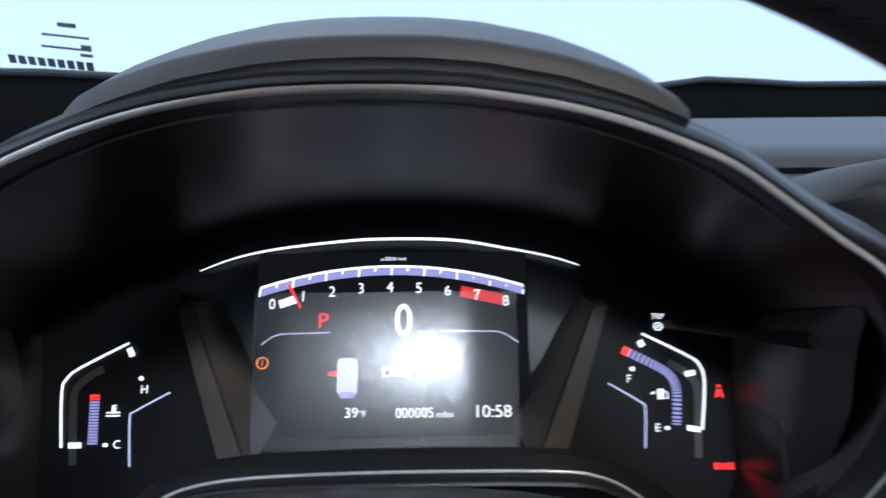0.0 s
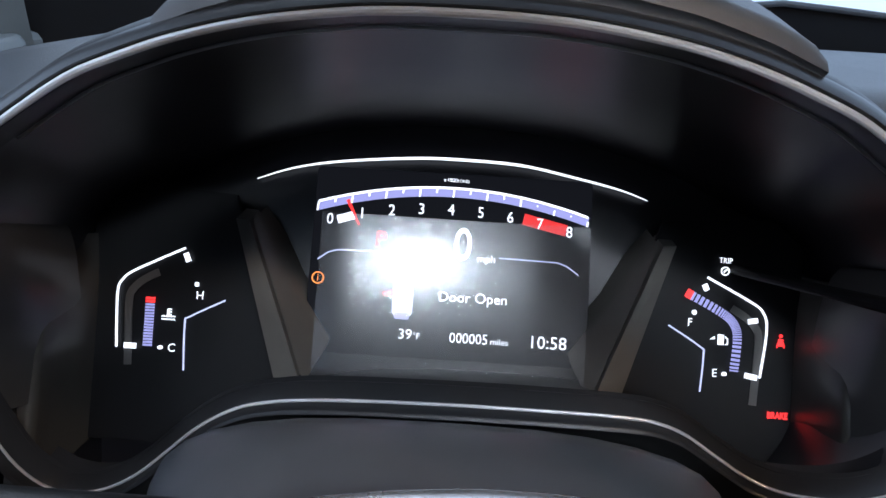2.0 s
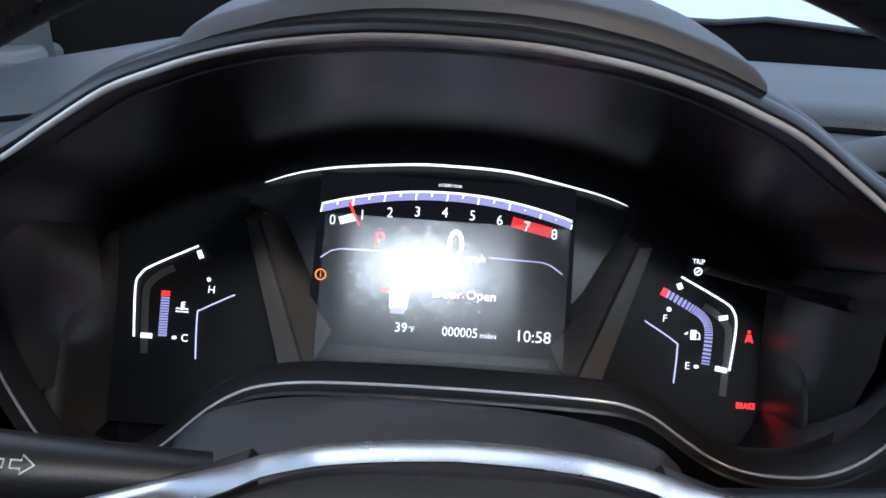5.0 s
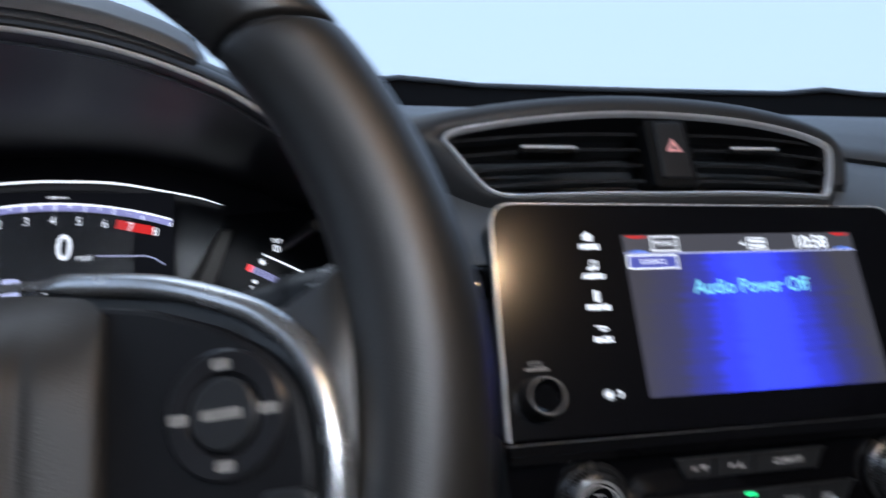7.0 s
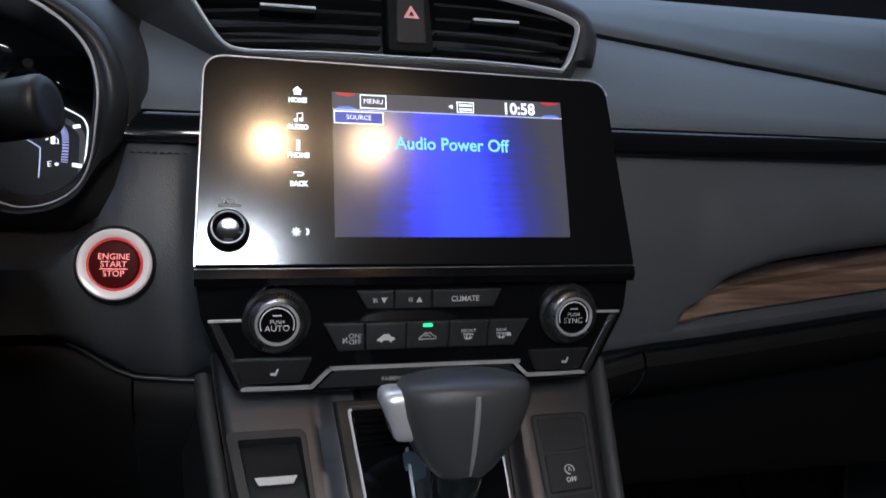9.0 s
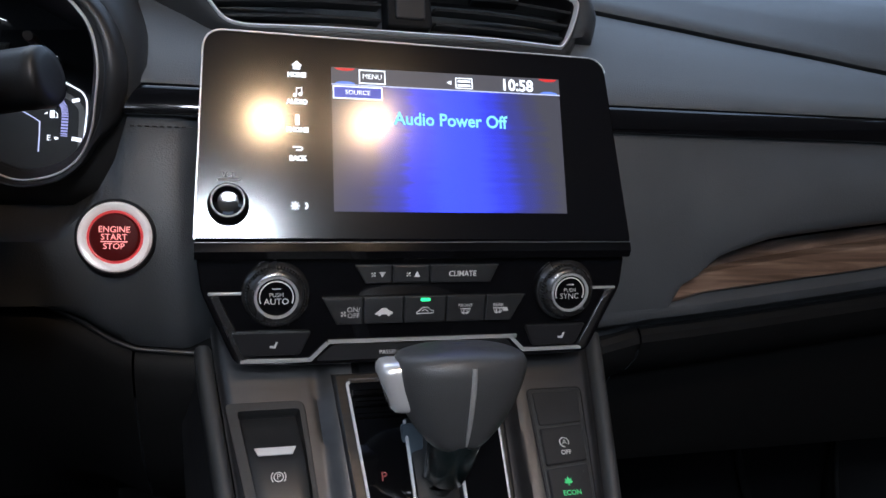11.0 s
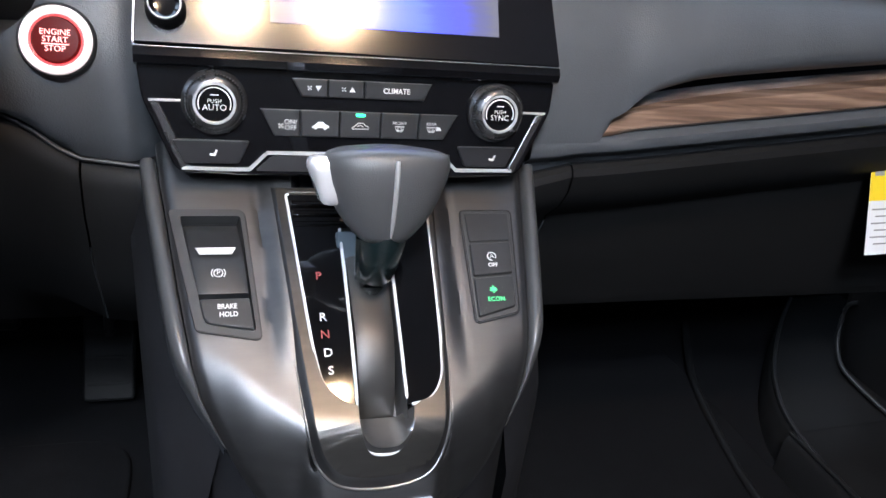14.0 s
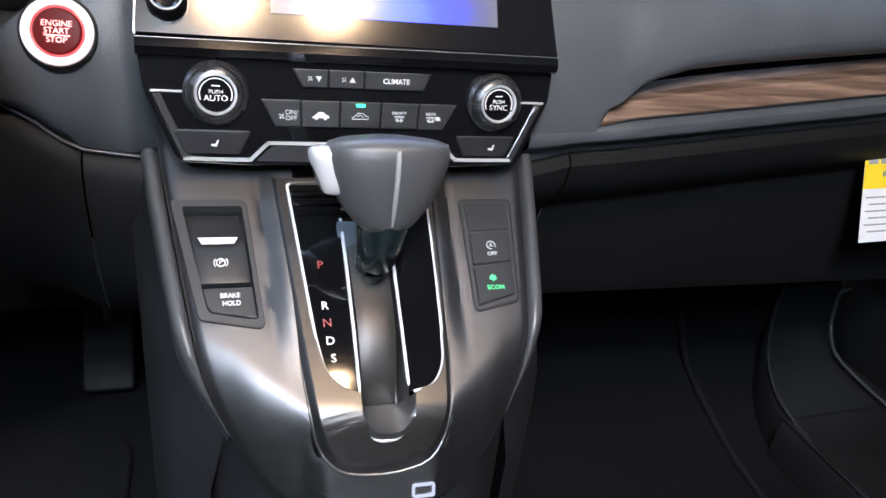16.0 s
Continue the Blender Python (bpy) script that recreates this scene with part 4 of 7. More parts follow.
bm = ring2(DSP, -0.0705, dz(0.6815), 0.0030, 0.0007, 0.001)
words(DSP, "i", -0.0705, dz(0.6815), 0.0040, 0.001, bm)
part("info_mark", bm, M_AMBER, display, "amber information mark")
bm = slab(DSP, rounded(rect(-0.0295, dz(0.6655), -0.0185, dz(0.6835)), 0.003), 0.0004, 0.001, 0)
part("car_picture", bm, M_BLUEWHITE, display, "small white car seen from above")
part("car_glass", slab(DSP, rounded(rect(-0.028, dz(0.664), -0.020, dz(0.667)), 0.001), 0.0006, 0.0013, 0), M_LILAC, display)
part("open_door", slab(DSP, [(-0.0295, dz(0.6775)), (-0.0345, dz(0.6765)), (-0.0345, dz(0.6752)), (-0.0295, dz(0.6745))], 0.0004, 0.001, 0), M_RED, display, "red open door")


def curve_line(pts, n=4):
    return [(p.x, p.y) for p in smooth_line([V((a, gz(z), 0)) for a, z in pts], n)]


# coolant gauge
part("gauge_line", ribbon(GAU, curve_line([(-0.1695, 0.6455), (-0.171, 0.672), (-0.1685, 0.679), (-0.162, 0.684), (-0.137, 0.696)]), 0.0011, 0.001), M_WHITE, cluster, "white lit outline")
bm = bmesh.new()
ribbon(GAU, [(-0.1655, gz(0.6465)), (-0.159, gz(0.6465))], 0.0028, 0.0014, bm)
ribbon(GAU, [(-0.1365, gz(0.6935)), (-0.1345, gz(0.6895))], 0.0028, 0.0014, bm)
disc(GAU, -0.1295, gz(0.6785), 0.0012, 0.0012, 12, bm)
disc(GAU, -0.1465, gz(0.6465), 0.0010, 0.0012, 12, bm, sx=1.4)
words(GAU, "H", -0.1275, gz(0.673), 0.0044, 0.001, bm)
words(GAU, "C", -0.1405, gz(0.6465), 0.0044, 0.001, bm)
ribbon(GAU, [(-0.1435, gz(0.6655)), (-0.1435, gz(0.6615))], 0.0011, 0.001, bm)
for k in range(3):
    ribbon(GAU, [(-0.1435, gz(0.6655 - 0.0013 * k)), (-0.1418, gz(0.6655 - 0.0013 * k))], 0.0006, 0.001, bm)
for k in range(2):
    ribbon(GAU, [(-0.147 + 0.0009 * j, gz(0.6618 - 0.0015 * k + 0.0004 * (j % 2))) for j in range(9)], 0.0006, 0.001, bm)
part("gauge_scale", bm, M_WHITE, cluster)
for k in range(15):
    part("temperature_segment", slab(GAU, rect(-0.1558, gz(0.6468 + 0.00142 * k), -0.1512, gz(0.6468 + 0.00142 * k + 0.00095)), 0, 0.001, 0), M_LILAC, cluster)
bm = bmesh.new()
for k in range(2):
    slab(GAU, rect(-0.1558, gz(0.6682 + 0.0015 * k), -0.1512, gz(0.6682 + 0.0015 * k + 0.0011)), 0, 0.001, 0, bm)
part("temperature_tip", bm, M_RED, cluster, "red end of the temperature bar")
for s, dx in ((-1, 0.0), (1, 0.0)):
    part("scale_bar", ribbon(GAU, curve_line([(s * 0.1632, 0.6370), (s * 0.1636, 0.6440), (s * 0.1648, 0.6680), (s * 0.1630, 0.6745), (s * 0.1575, 0.6795), (s * 0.1500, 0.6835)]), 0.0040, 0.0004), material("dim_grey_bar", (0.12, 0.115, 0.11), 0.5, vary=0.1), cluster)
part("gauge_line", ribbon(GAU, curve_line([(-0.1335, 0.636), (-0.1345, 0.659), (-0.132, 0.6625), (-0.114, 0.6715)]), 0.0008, 0.001), M_BLUEWHITE, cluster)
# fuel gauge
part("gauge_line", ribbon(GAU, curve_line([(0.1365, 0.698), (0.160, 0.687), (0.1665, 0.682), (0.1685, 0.673), (0.166, 0.6505)]), 0.0011, 0.001), M_WHITE, cluster, "white lit outline")
bm = bmesh.new()
ribbon(GAU, [(0.135, gz(0.6945)), (0.1365, gz(0.6915))], 0.0028, 0.0014, bm)
ribbon(GAU, [(0.1585, gz(0.6775)), (0.1635, gz(0.6785))], 0.0026, 0.0014, bm)
ribbon(GAU, [(0.158, gz(0.6515)), (0.1645, gz(0.6505))], 0.0028, 0.0014, bm)
disc(GAU, 0.1305, gz(0.6805), 0.0013, 0.0012, 12, bm)
disc(GAU, 0.1475, gz(0.6515), 0.0010, 0.0012, 12, bm, sx=1.4)
words(GAU, "F", 0.1285, gz(0.6755), 0.0042, 0.001, bm)
words(GAU, "E", 0.1425, gz(0.6515), 0.0042, 0.001, bm)
words(GAU, "TRIP", 0.1455, gz(0.7065), 0.0030, 0.001, bm, squeeze=0.85)
ring2(GAU, 0.1455, gz(0.7015), 0.0020, 0.0006, 0.001, bm=bm)
ribbon(GAU, [(0.1447, gz(0.7008)), (0.1464, gz(0.7024))], 0.0007, 0.001, bm)
slab(GAU, rect(0.1435, gz(0.6655), 0.1465, gz(0.6705)), 0.0004, 0.001, 0, bm)
slab(GAU, [(0.1418, gz(0.668)), (0.1395, gz(0.668)), (0.1418, gz(0.6695))], 0.0004, 0.001, 0, bm)
ribbon(GAU, [(0.1472, gz(0.6695)), (0.1485, gz(0.6685)), (0.1485, gz(0.6658)), (0.1472, gz(0.6658))], 0.0006, 0.001, bm)
part("gauge_scale", bm, M_WHITE, cluster)
fuel = curve_line([(0.126, 0.690), (0.144, 0.6815), (0.151, 0.6765), (0.1535, 0.669), (0.1525, 0.6525)], 9)
for p, q in list(zip(fuel, fuel[1:]))[2:]:
    m = (mix(p[0], q[0], 0.62), mix(p[1], q[1], 0.62))
    part("fuel_segment", ribbon(GAU, [p, m], 0.0045, 0.001), M_LILAC, cluster)
part("fuel_tip", ribbon(GAU, fuel[:3], 0.0045, 0.001), M_RED, cluster, "red end of the fuel bar")
part("gauge_line", ribbon(GAU, curve_line([(0.1175, 0.6735), (0.1345, 0.664), (0.1365, 0.660), (0.1355, 0.642)]), 0.0008, 0.001), M_BLUEWHITE, cluster)
# warning lamps: a seated figure's belt sign
bx_, bz_ = 0.1760, 0.6688
bm = disc(GAU, bx_, gz(bz_ + 0.0028), 0.0009, 0.001, 14)
slab(GAU, [(bx_ - 0.0010, gz(bz_ - 0.0022)), (bx_ + 0.0010, gz(bz_ - 0.0022)), (bx_ + 0.0013, gz(bz_ + 0.0012)), (bx_ - 0.0013, gz(bz_ + 0.0012))], 0.0004, 0.001, 0, bm)
ribbon(GAU, [(bx_ - 0.0019, gz(bz_ - 0.0030)), (bx_ - 0.0014, gz(bz_ - 0.0006))], 0.0006, 0.001, bm)
ribbon(GAU, [(bx_ + 0.0019, gz(bz_ - 0.0030)), (bx_ + 0.0014, gz(bz_ - 0.0006))], 0.0006, 0.001, bm)
part("belt_lamp", bm, M_RED, cluster, "red seat belt warning lamp")
part("brake_lamp", words(GAU, "BRAKE", 0.1760, gz(0.6328), 0.0032, 0.001, squeeze=0.8, bold=0.0002), M_RED, cluster, "red brake warning lamp")
# reset stick standing out of the plate
part("reset_stick", tube([(0.150, 0.400, 0.702), (0.158, 0.31, 0.7245), (0.1615, 0.268, 0.735), (0.162, 0.262, 0.7365)], [0.0026, 0.0026, 0.0032, 0.0028], 12), M_HARD, cluster, "small black reset stick")

# clear lens, hollow towards the driver
LP0, LN = V((0.003, 0.325, 0.70)), V((0, -math.cos(radians(22)), math.sin(radians(22))))
lens_pts = []
for i in range(0, len(loop2), 2):
    a, b = deep(i, 0.1), deep(i, 1.0)
    d = b - a
    s = min(0.97, max(0.02, (LP0 - a).dot(LN) / d.dot(LN)))
    p = a + d * s
    lens_pts.append(p - LN * (p - LP0).dot(LN))


def hollow(x, v):
    """A point of the lens at x along it and v up it."""
    if x > 0.034:  # it flattens near the far edge
        b = min(x, 0.043) - 0.034
        return LP0 + V((x, 0, 0)) + LV * v + LN * (0.000482 + b * 0.02833 - b * b * 1.574)
    a, b = min(abs(x), 0.042), max(0.0, min(abs(x), 0.055) - 0.042)
    return LP0 + V((x, 0, 0)) + LV * v + LN * (a * a / 2.4 + b * 0.035 - b * b * 1.346)


LV = V((0, math.sin(radians(22)), math.cos(radians(22))))
flat = [(p.x - LP0.x, (p - LP0).dot(LV)) for p in lens_pts]
cols = []
x0, x1 = -0.0585, 0.0605  # the pane stands before the display alone
for i in range(97):
    x = mix(x0 + 0.0005, x1 - 0.0005, i / 96)
    cut_v = [mix(q[1], p[1], (x - q[0]) / (p[0] - q[0])) for q, p in zip(flat, flat[1:] + flat[:1]) if (q[0] - x) * (p[0] - x) < 0]
    cols.append([hollow(x, mix(min(cut_v), min(max(cut_v), 0.0395), k / 8)) for k in range(9)])
lens = part("lens", skin(cols, False), M_LENS, cluster, "clear cover with faint reflections", sharp=80)
lens.visible_shadow = False


# ---- steering column, wheel and stalks ----
column = thing("steering_column", "dark plastic steering column cover", "steering column", at=(0.004, 0.2, 0.6))
rings = []
for y, w, zt, zb in ((0.31, 0.108, 0.640, 0.57), (0.285, 0.109, 0.662, 0.57), (0.268, 0.109, 0.678, 0.575), (0.258, 0.108, 0.6845, 0.58), (0.248, 0.106, 0.6875, 0.585), (0.23, 0.101, 0.6895, 0.59), (0.205, 0.094, 0.690, 0.60), (0.18, 0.082, 0.686, 0.605), (0.155, 0.066, 0.674, 0.615)):
    ring = []
    for j in range(32):
        a = 2 * math.pi * j / 32
        c, s = math.cos(a), math.sin(a)
        ring.append(V((0.004 + w * math.copysign(abs(c) ** 0.75, c), y, (zt + zb) / 2 + (zt - zb) / 2 * math.copysign(abs(s) ** 0.55, s))))
    rings.append(ring)
part("cover", skin(rings, True, True, True), M_COLUMN, column, sharp=60)

wheel = thing("steering_wheel", "black leather steering wheel with satin silver spoke trim", "steering wheel", at=(0.0145, 0.06, 0.717))
WH = leaning((0.0145, 0.06, 0.717), 27)
WH = Plane(WH.o, WH.u + WH.v * 0.035, WH.v - WH.u * 0.035)  # not quite straight ahead
RW = leaning((0.0132, 0.0638, 0.7211), 25.5)  # the rim about its own middle
RIM, TUBE = 0.1617, 0.0170


def rim_ring(a, k=1.0, n=20):
    k *= 1 + 0.16 * math.exp(-((abs((a + math.pi) % (2 * math.pi) - math.pi) - radians(90)) / 0.45) ** 2)  # fuller at the grips
    ring = []
    skew = sum((0.055 if sa > 0 else -0.055) * math.exp(-((a1 - sa) / 0.16) ** 2) for sa in SEAMS for a1 in (a, a - 2 * math.pi))  # the seams run level
    for j in range(n):
        b = 2 * math.pi * j / n
        r = RIM + TUBE * k * math.cos(b)
        c, s = math.sin(a + skew * math.cos(b)), math.cos(a + skew * math.cos(b))
        ring.append(RW.at(r * c, r * s, TUBE * k * 0.98 * math.sin(b)))
    return ring


SEAMS = (radians(51.2), radians(-51.2), radians(141), radians(-141))
cuts = sorted(a % (2 * math.pi) for a in SEAMS)
for i in range(4):
    a0, a1 = cuts[i], cuts[(i + 1) % 4] + (2 * math.pi if i == 3 else 0)
    ang = [a0 + 0.004, a0 + 0.010] + list(np.linspace(a0 + 0.02, a1 - 0.02, 40)) + [a1 - 0.010, a1 - 0.004]
    ks = [0.90, 0.975] + [1.0] * 40 + [0.975, 0.90]
    part("rim_section", skin([rim_ring(a, k) for a, k in zip(ang, ks)], True, True, True), M_WHEEL, wheel, "stitched black leather rim", sharp=60)
core = skin([rim_ring(a, 0.86, 12) for a in np.linspace(0, 2 * math.pi, 97)], True)
part("rim_core", core, M_DARK, wheel)
bm = bmesh.new()
for a in np.arange(0, 2 * math.pi, 0.034):
    for sg in (1,):
        r = RIM - TUBE * 0.99
        tube([RW.at(r * math.sin(a) , r * math.cos(a), -0.0012), RW.at((r) * math.sin(a + 0.016), r * math.cos(a + 0.016), 0.0012)], 0.0006, 5, bm=bm)
tagged(part("rim_stitching", bm, M_DARK, wheel), kind="stuff")

top_line = [(0.0, 0.0557), (0.02, 0.0556), (0.042, 0.0538), (0.052, 0.050), (0.062, 0.0468), (0.092, 0.0398), (0.115, 0.0298), (0.125, 0.0225), (0.1315, 0.0145), (0.1352, 0.006), (0.1375, -0.005), (0.1382, -0.018), (0.136, -0.031), (0.128, -0.040), (0.115, -0.046), (0.10, -0.050)]
top_line = [(a - 0.0025 * step(0.06, 0.13, a), b - 0.035 * a) for a, b in top_line]
right = [(p.x, p.y) for p in smooth_line([V((a, b, 0)) for a, b in top_line], 6)]
full = [(-a, b) for a, b in reversed(right)] + right[1:]


def trim_depth(t):
    return table(t, [(0.0, -0.0755), (0.034, -0.0735), (0.046, -0.064), (0.06, -0.044), (0.09, -0.022), (0.112, -0.006), (0.132, 0.007), (0.139, 0.011)])


# silver trim: a fine line over the hub that broadens round both spokes
band = []
for i, (a, b) in enumerate(full):
    t = abs(a)
    w = mix(0.0046, 0.0070, step(0.042, 0.068, t))
    p, q = V(full[max(0, i - 1)]), V(full[min(len(full) - 1, i + 1)])
    d = (q - p).normalized()
    nx, ny = -d.y, d.x
    h, b = trim_depth(t), b - 0.0022 * (1 - step(0.04, 0.062, t))
    k0 = mix(0.25, 1.0, step(0.045, 0.07, t))
    d0 = 0.0052 * (1 - step(0.045, 0.068, t))  # over the hub it lies level, as a ledge
    band.append([WH.at(a + nx * o * w, b + ny * o * w, h + k * k0 + d0 * (0.5 - o)) for o, k in ((0.5, -0.008), (0.5, -0.003), (0.36, -0.0006), (0.1, 0.0010), (-0.25, 0.0014), (-0.46, 0.0006), (-0.55, -0.004))])
part("silver_trim", skin(band, True, True, True), M_SPOKE, wheel, "satin silver spoke trim", sharp=70)
# spoke backs that run from the hub into the rim
for s in (-1, 1):
    rings = []
    for t in np.linspace(0, 1, 17):
        a = mix(0.05, RIM - 0.002, t)
        hi = table(a, top_line[:8]) + 0.0035 if a < 0.12 else mix(table(0.12, top_line[:8]) + 0.0035, 0.044, step(0.12, RIM, a))
        lo = -0.05 - 0.012 * step(0.75, 1, t)
        w0 = mix(trim_depth(a) - 0.006, -0.002, step(0.8, 1.0, t))
        sa = s * a - 0.0013 * step(0.11, RIM, a)
        rings.append([WH.at(sa, hi - 0.002, w0 - 0.014), WH.at(sa, hi, w0 - 0.007), WH.at(sa, hi - 0.003, w0 - 0.001), WH.at(sa, 0, w0 - 0.001), WH.at(sa, lo, w0 - 0.001), WH.at(sa, lo, w0 - 0.02), WH.at(sa, 0, w0 - 0.026)])
    part("spoke", skin(rings, True, True, True), M_WHEEL, wheel, sharp=60)
    # switch panel, turned towards the driver
    tilt = radians(27)
    ud = WH.u * math.cos(tilt) + WH.n * math.sin(tilt) * s
    WP = Plane(WH.at(s * 0.1085, -0.004, -0.0085), ud, WH.v)
    face = [(s * (a - 0.115) / math.cos(tilt), b) for a, b in [(0.079, 0.0365), (0.095, 0.0325), (0.113, 0.0245), (0.125, 0.0165), (0.1315, 0.009), (0.135, -0.003), (0.136, -0.018), (0.133, -0.030), (0.124, -0.038), (0.079, -0.044)]]
    pod = part("switch_pod", slab(WP, rounded(ccw(face), 0.004), -0.014, 0.0, 0.002), M_PLATE, wheel, "dark switch panel with round pad")
    part("pad_ring", lathe(WP, 0, 0, [(0.0175, -0.001), (0.0175, 0.0014), (0.0165, 0.0022), (0.0115, 0.0018), (0.0102, 0.0002)], 40, cap=False), M_KEY, pod, "round control pad")
    part("pad_button", lathe(WP, 0, 0, [(0.0098, 0.0), (0.0098, 0.0022), (0.0088, 0.0030)], 32), M_BUTTON, pod)
    for i in range(4):
        a = radians(90 * i)
        x0, y0 = 0.0132 * math.cos(a), 0.0132 * math.sin(a)
        part("pad_mark", slab(WP, rounded(rect(x0 - 0.0026, y0 - 0.0015, x0 + 0.0026, y0 + 0.0015), 0.001), 0.0016, 0.0024, 0), M_GREYPRINT, pod, "pale unreadable mark")
    part("pad_mark", slab(WP, rounded(rect(-0.0058, -0.0014, 0.0058, 0.0014), 0.0008), 0.0026, 0.0033, 0), M_GREYPRINT, pod)
    ba = s * 0.0165
    part("lower_button", slab(WP, rounded(rect(ba - 0.008, -0.034, ba + 0.007, -0.0205), 0.004), -0.001, 0.0016, 0.0012), M_BUTTON, pod)
    part("lane_mark", ring2(WP, ba, -0.0265, 0.0026, 0.0012, 0.002, 20, None, -40, 260), M_GREYPRINT, pod)


def hub_top(a):
    return table(a, [(0.0, 0.0478), (0.02, 0.0477), (0.036, 0.0468), (0.044, 0.0450), (0.052, 0.0425), (0.06, 0.0390), (0.068, 0.0362), (0.073, 0.0325), (0.0755, 0.0285)])


def hub_height(a, b):
    """The airbag cover: steep under the silver line, then a broad face with a groove down either side."""
    t, top = abs(a), hub_top(abs(a))
    edge = table(t, [(0.0, -0.067), (0.034, -0.065), (0.046, -0.056), (0.06, -0.040), (0.0755, -0.022)])
    face = -0.0115 - 0.006 * (t / 0.075) ** 2
    k = min(1.0, max(0.0, (top - b) / 0.038))
    h = mix(edge, face, 1 - (1 - k) ** 2.4)
    groove = 0.0016 * math.exp(-((t - 0.0555) / 0.0022) ** 2) * step(-0.034, -0.02, -b)
    return h - groove - 0.012 * step(-0.066, -0.035, -b - 0.1) - 0.02 * step(0.0, 0.05, -0.03 - b)


rings = []
hub_a = sorted(set([round(k * x, 4) for k in (-1, 1) for x in (0.0, 0.01, 0.02, 0.03, 0.04, 0.046, 0.05, 0.0525, 0.054, 0.0555, 0.057, 0.0585, 0.061, 0.065, 0.069, 0.072, 0.0745)]))
for a in hub_a:
    top = hub_top(abs(a))
    col = [WH.at(a, top, hub_height(a, top) - 0.02)]
    for k in np.linspace(0, 1, 22):
        b = mix(top, -0.072, k ** 1.3)
        col.append(WH.at(a, b, hub_height(a, b)))
    col.append(WH.at(a, -0.074, hub_height(a, -0.072) - 0.02))
    rings.append(col)
for sd, end in ((-1, 0), (1, -1)):
    a = sd * 0.0758
    top = hub_top(0.0755)
    side = [[WH.at(a, b, hub_height(0.0745, b) - dd) for b in [top] + [mix(top, -0.072, k ** 1.3) for k in np.linspace(0, 1, 22)] + [-0.074]] for dd in (0.0015, 0.03)]
    rings = (list(reversed(side)) + rings) if sd < 0 else (rings + side)
part("airbag_cover", skin(rings, False), M_HUB, wheel, "grained black airbag cover", sharp=60)
part("emblem", frame_plate(WH, rounded(rect(-0.017, -0.042, 0.017, -0.016), 0.008), rounded(rect(-0.0145, -0.0395, 0.0145, -0.0185), 0.0065), -0.016, -0.009), M_CHROME, wheel, "plain chrome emblem frame")
part("hub_back", slab(WH, rounded(rect(-0.073, -0.07, 0.073, 0.03), 0.02), -0.082, -0.045, 0.004), M_DARK, wheel)


def stalk(name, label, base, tip, group_marks, along=0.78):
    b, t = V(base), V(tip)
    ob = thing(name, label, "control stalk", "column stalks", at=base)
    d = (t - b)
    path = [b + d * k for k in (0, 0.3, 0.52, 0.56, 0.60, 0.985)]
    part("arm", tube(path, [0.008, 0.009, 0.0105, 0.0112, 0.0125, 0.0132], 24), M_STALK, ob, sharp=50)
    dn = d.normalized()
    part("end_cap", tube([t - dn * 0.002, t + dn * 0.001, t + dn * 0.003, t + dn * 0.0036], [0.0134, 0.0132, 0.0122, 0.008], 24), M_STALK, ob, "smooth round end", sharp=60)
    part("collar", tube([b + d * 0.54, b + d * 0.575], [0.0118, 0.0127], 24), M_DARK, ob)
    up = V((0, -0.75, 0.66))
    pl = Plane(b + d * along + (up - up.dot(dn) * dn).normalized() * table(along, [(0.0, 0.0082), (0.3, 0.0092), (0.6, 0.0128), (1.0, 0.0134)]), d if d.x > 0 else -d, up.cross(dn if d.x > 0 else -dn))
    group_marks(ob, pl)
    return ob


def wiper_marks(ob, pl):
    bm = words(pl, "OFF", -0.0015, 0.0016, 0.0028, 0.0003)
    words(pl, "INT", -0.0015, -0.0030, 0.0028, 0.0002, bm)
    words(pl, "LO", -0.001, -0.0072, 0.0027, -0.0018, bm)
    ribbon(pl, [(-0.0132, 0.0005), (-0.0075, 0.0008)], 0.0008, 0.0003, bm)
    ring2(pl, -0.0042, 0.0056, 0.0017, 0.0006, 0.0, 16, bm)
    ribbon(pl, [(-0.0085, 0.0056), (-0.0062, 0.0056)], 0.0009, 0.0, bm)
    ribbon(pl, [(0.0022, 0.0036), (0.0032, 0.0036), (0.0042, -0.0075)], 0.0007, 0.0003, bm)
    words(pl, "REAR", 0.0098, -0.0050, 0.0022, 0.0, bm)
    part("switch_print", bm, M_PRINT, ob, "white switch print")
    part("wiper_sign", ribbon(pl, [(0.0064, -0.0022), (0.0062, 0.0038), (0.0122, 0.0038), (0.0134, -0.0004), (0.0118, -0.0022)], 0.0008, 0.0003, closed=True), M_PRINT, ob)
    part("wiper_arm", ribbon(pl, [(0.0078, -0.0034), (0.0102, 0.0014)], 0.0008, 0.0004), M_PRINT, ob)


def signal_marks(ob, pl):
    for s in (-1, 1):
        part("arrow", ribbon(pl, [(s * 0.0008, 0.001), (s * 0.0032, 0.001), (s * 0.0032, 0.0024), (s * 0.0062, 0.0), (s * 0.0032, -0.0024), (s * 0.0032, -0.001), (s * 0.0008, -0.001)], 0.0005, 0.0003, closed=True), M_PRINT, ob, "white outlined arrow")


stalk("wiper_stalk", "black wiper stalk with white switch marks", (0.075, 0.165, 0.706), (0.1965, 0.1335, 0.7335), wiper_marks, 0.745)
stalk("signal_stalk", "black turn signal stalk with white arrows", (-0.055, 0.165, 0.706), (-0.178, 0.128, 0.731), signal_marks, 0.375)

# ---- centre air vents ----
VE = leaning((0.388, 0.31, 0.776), 31)
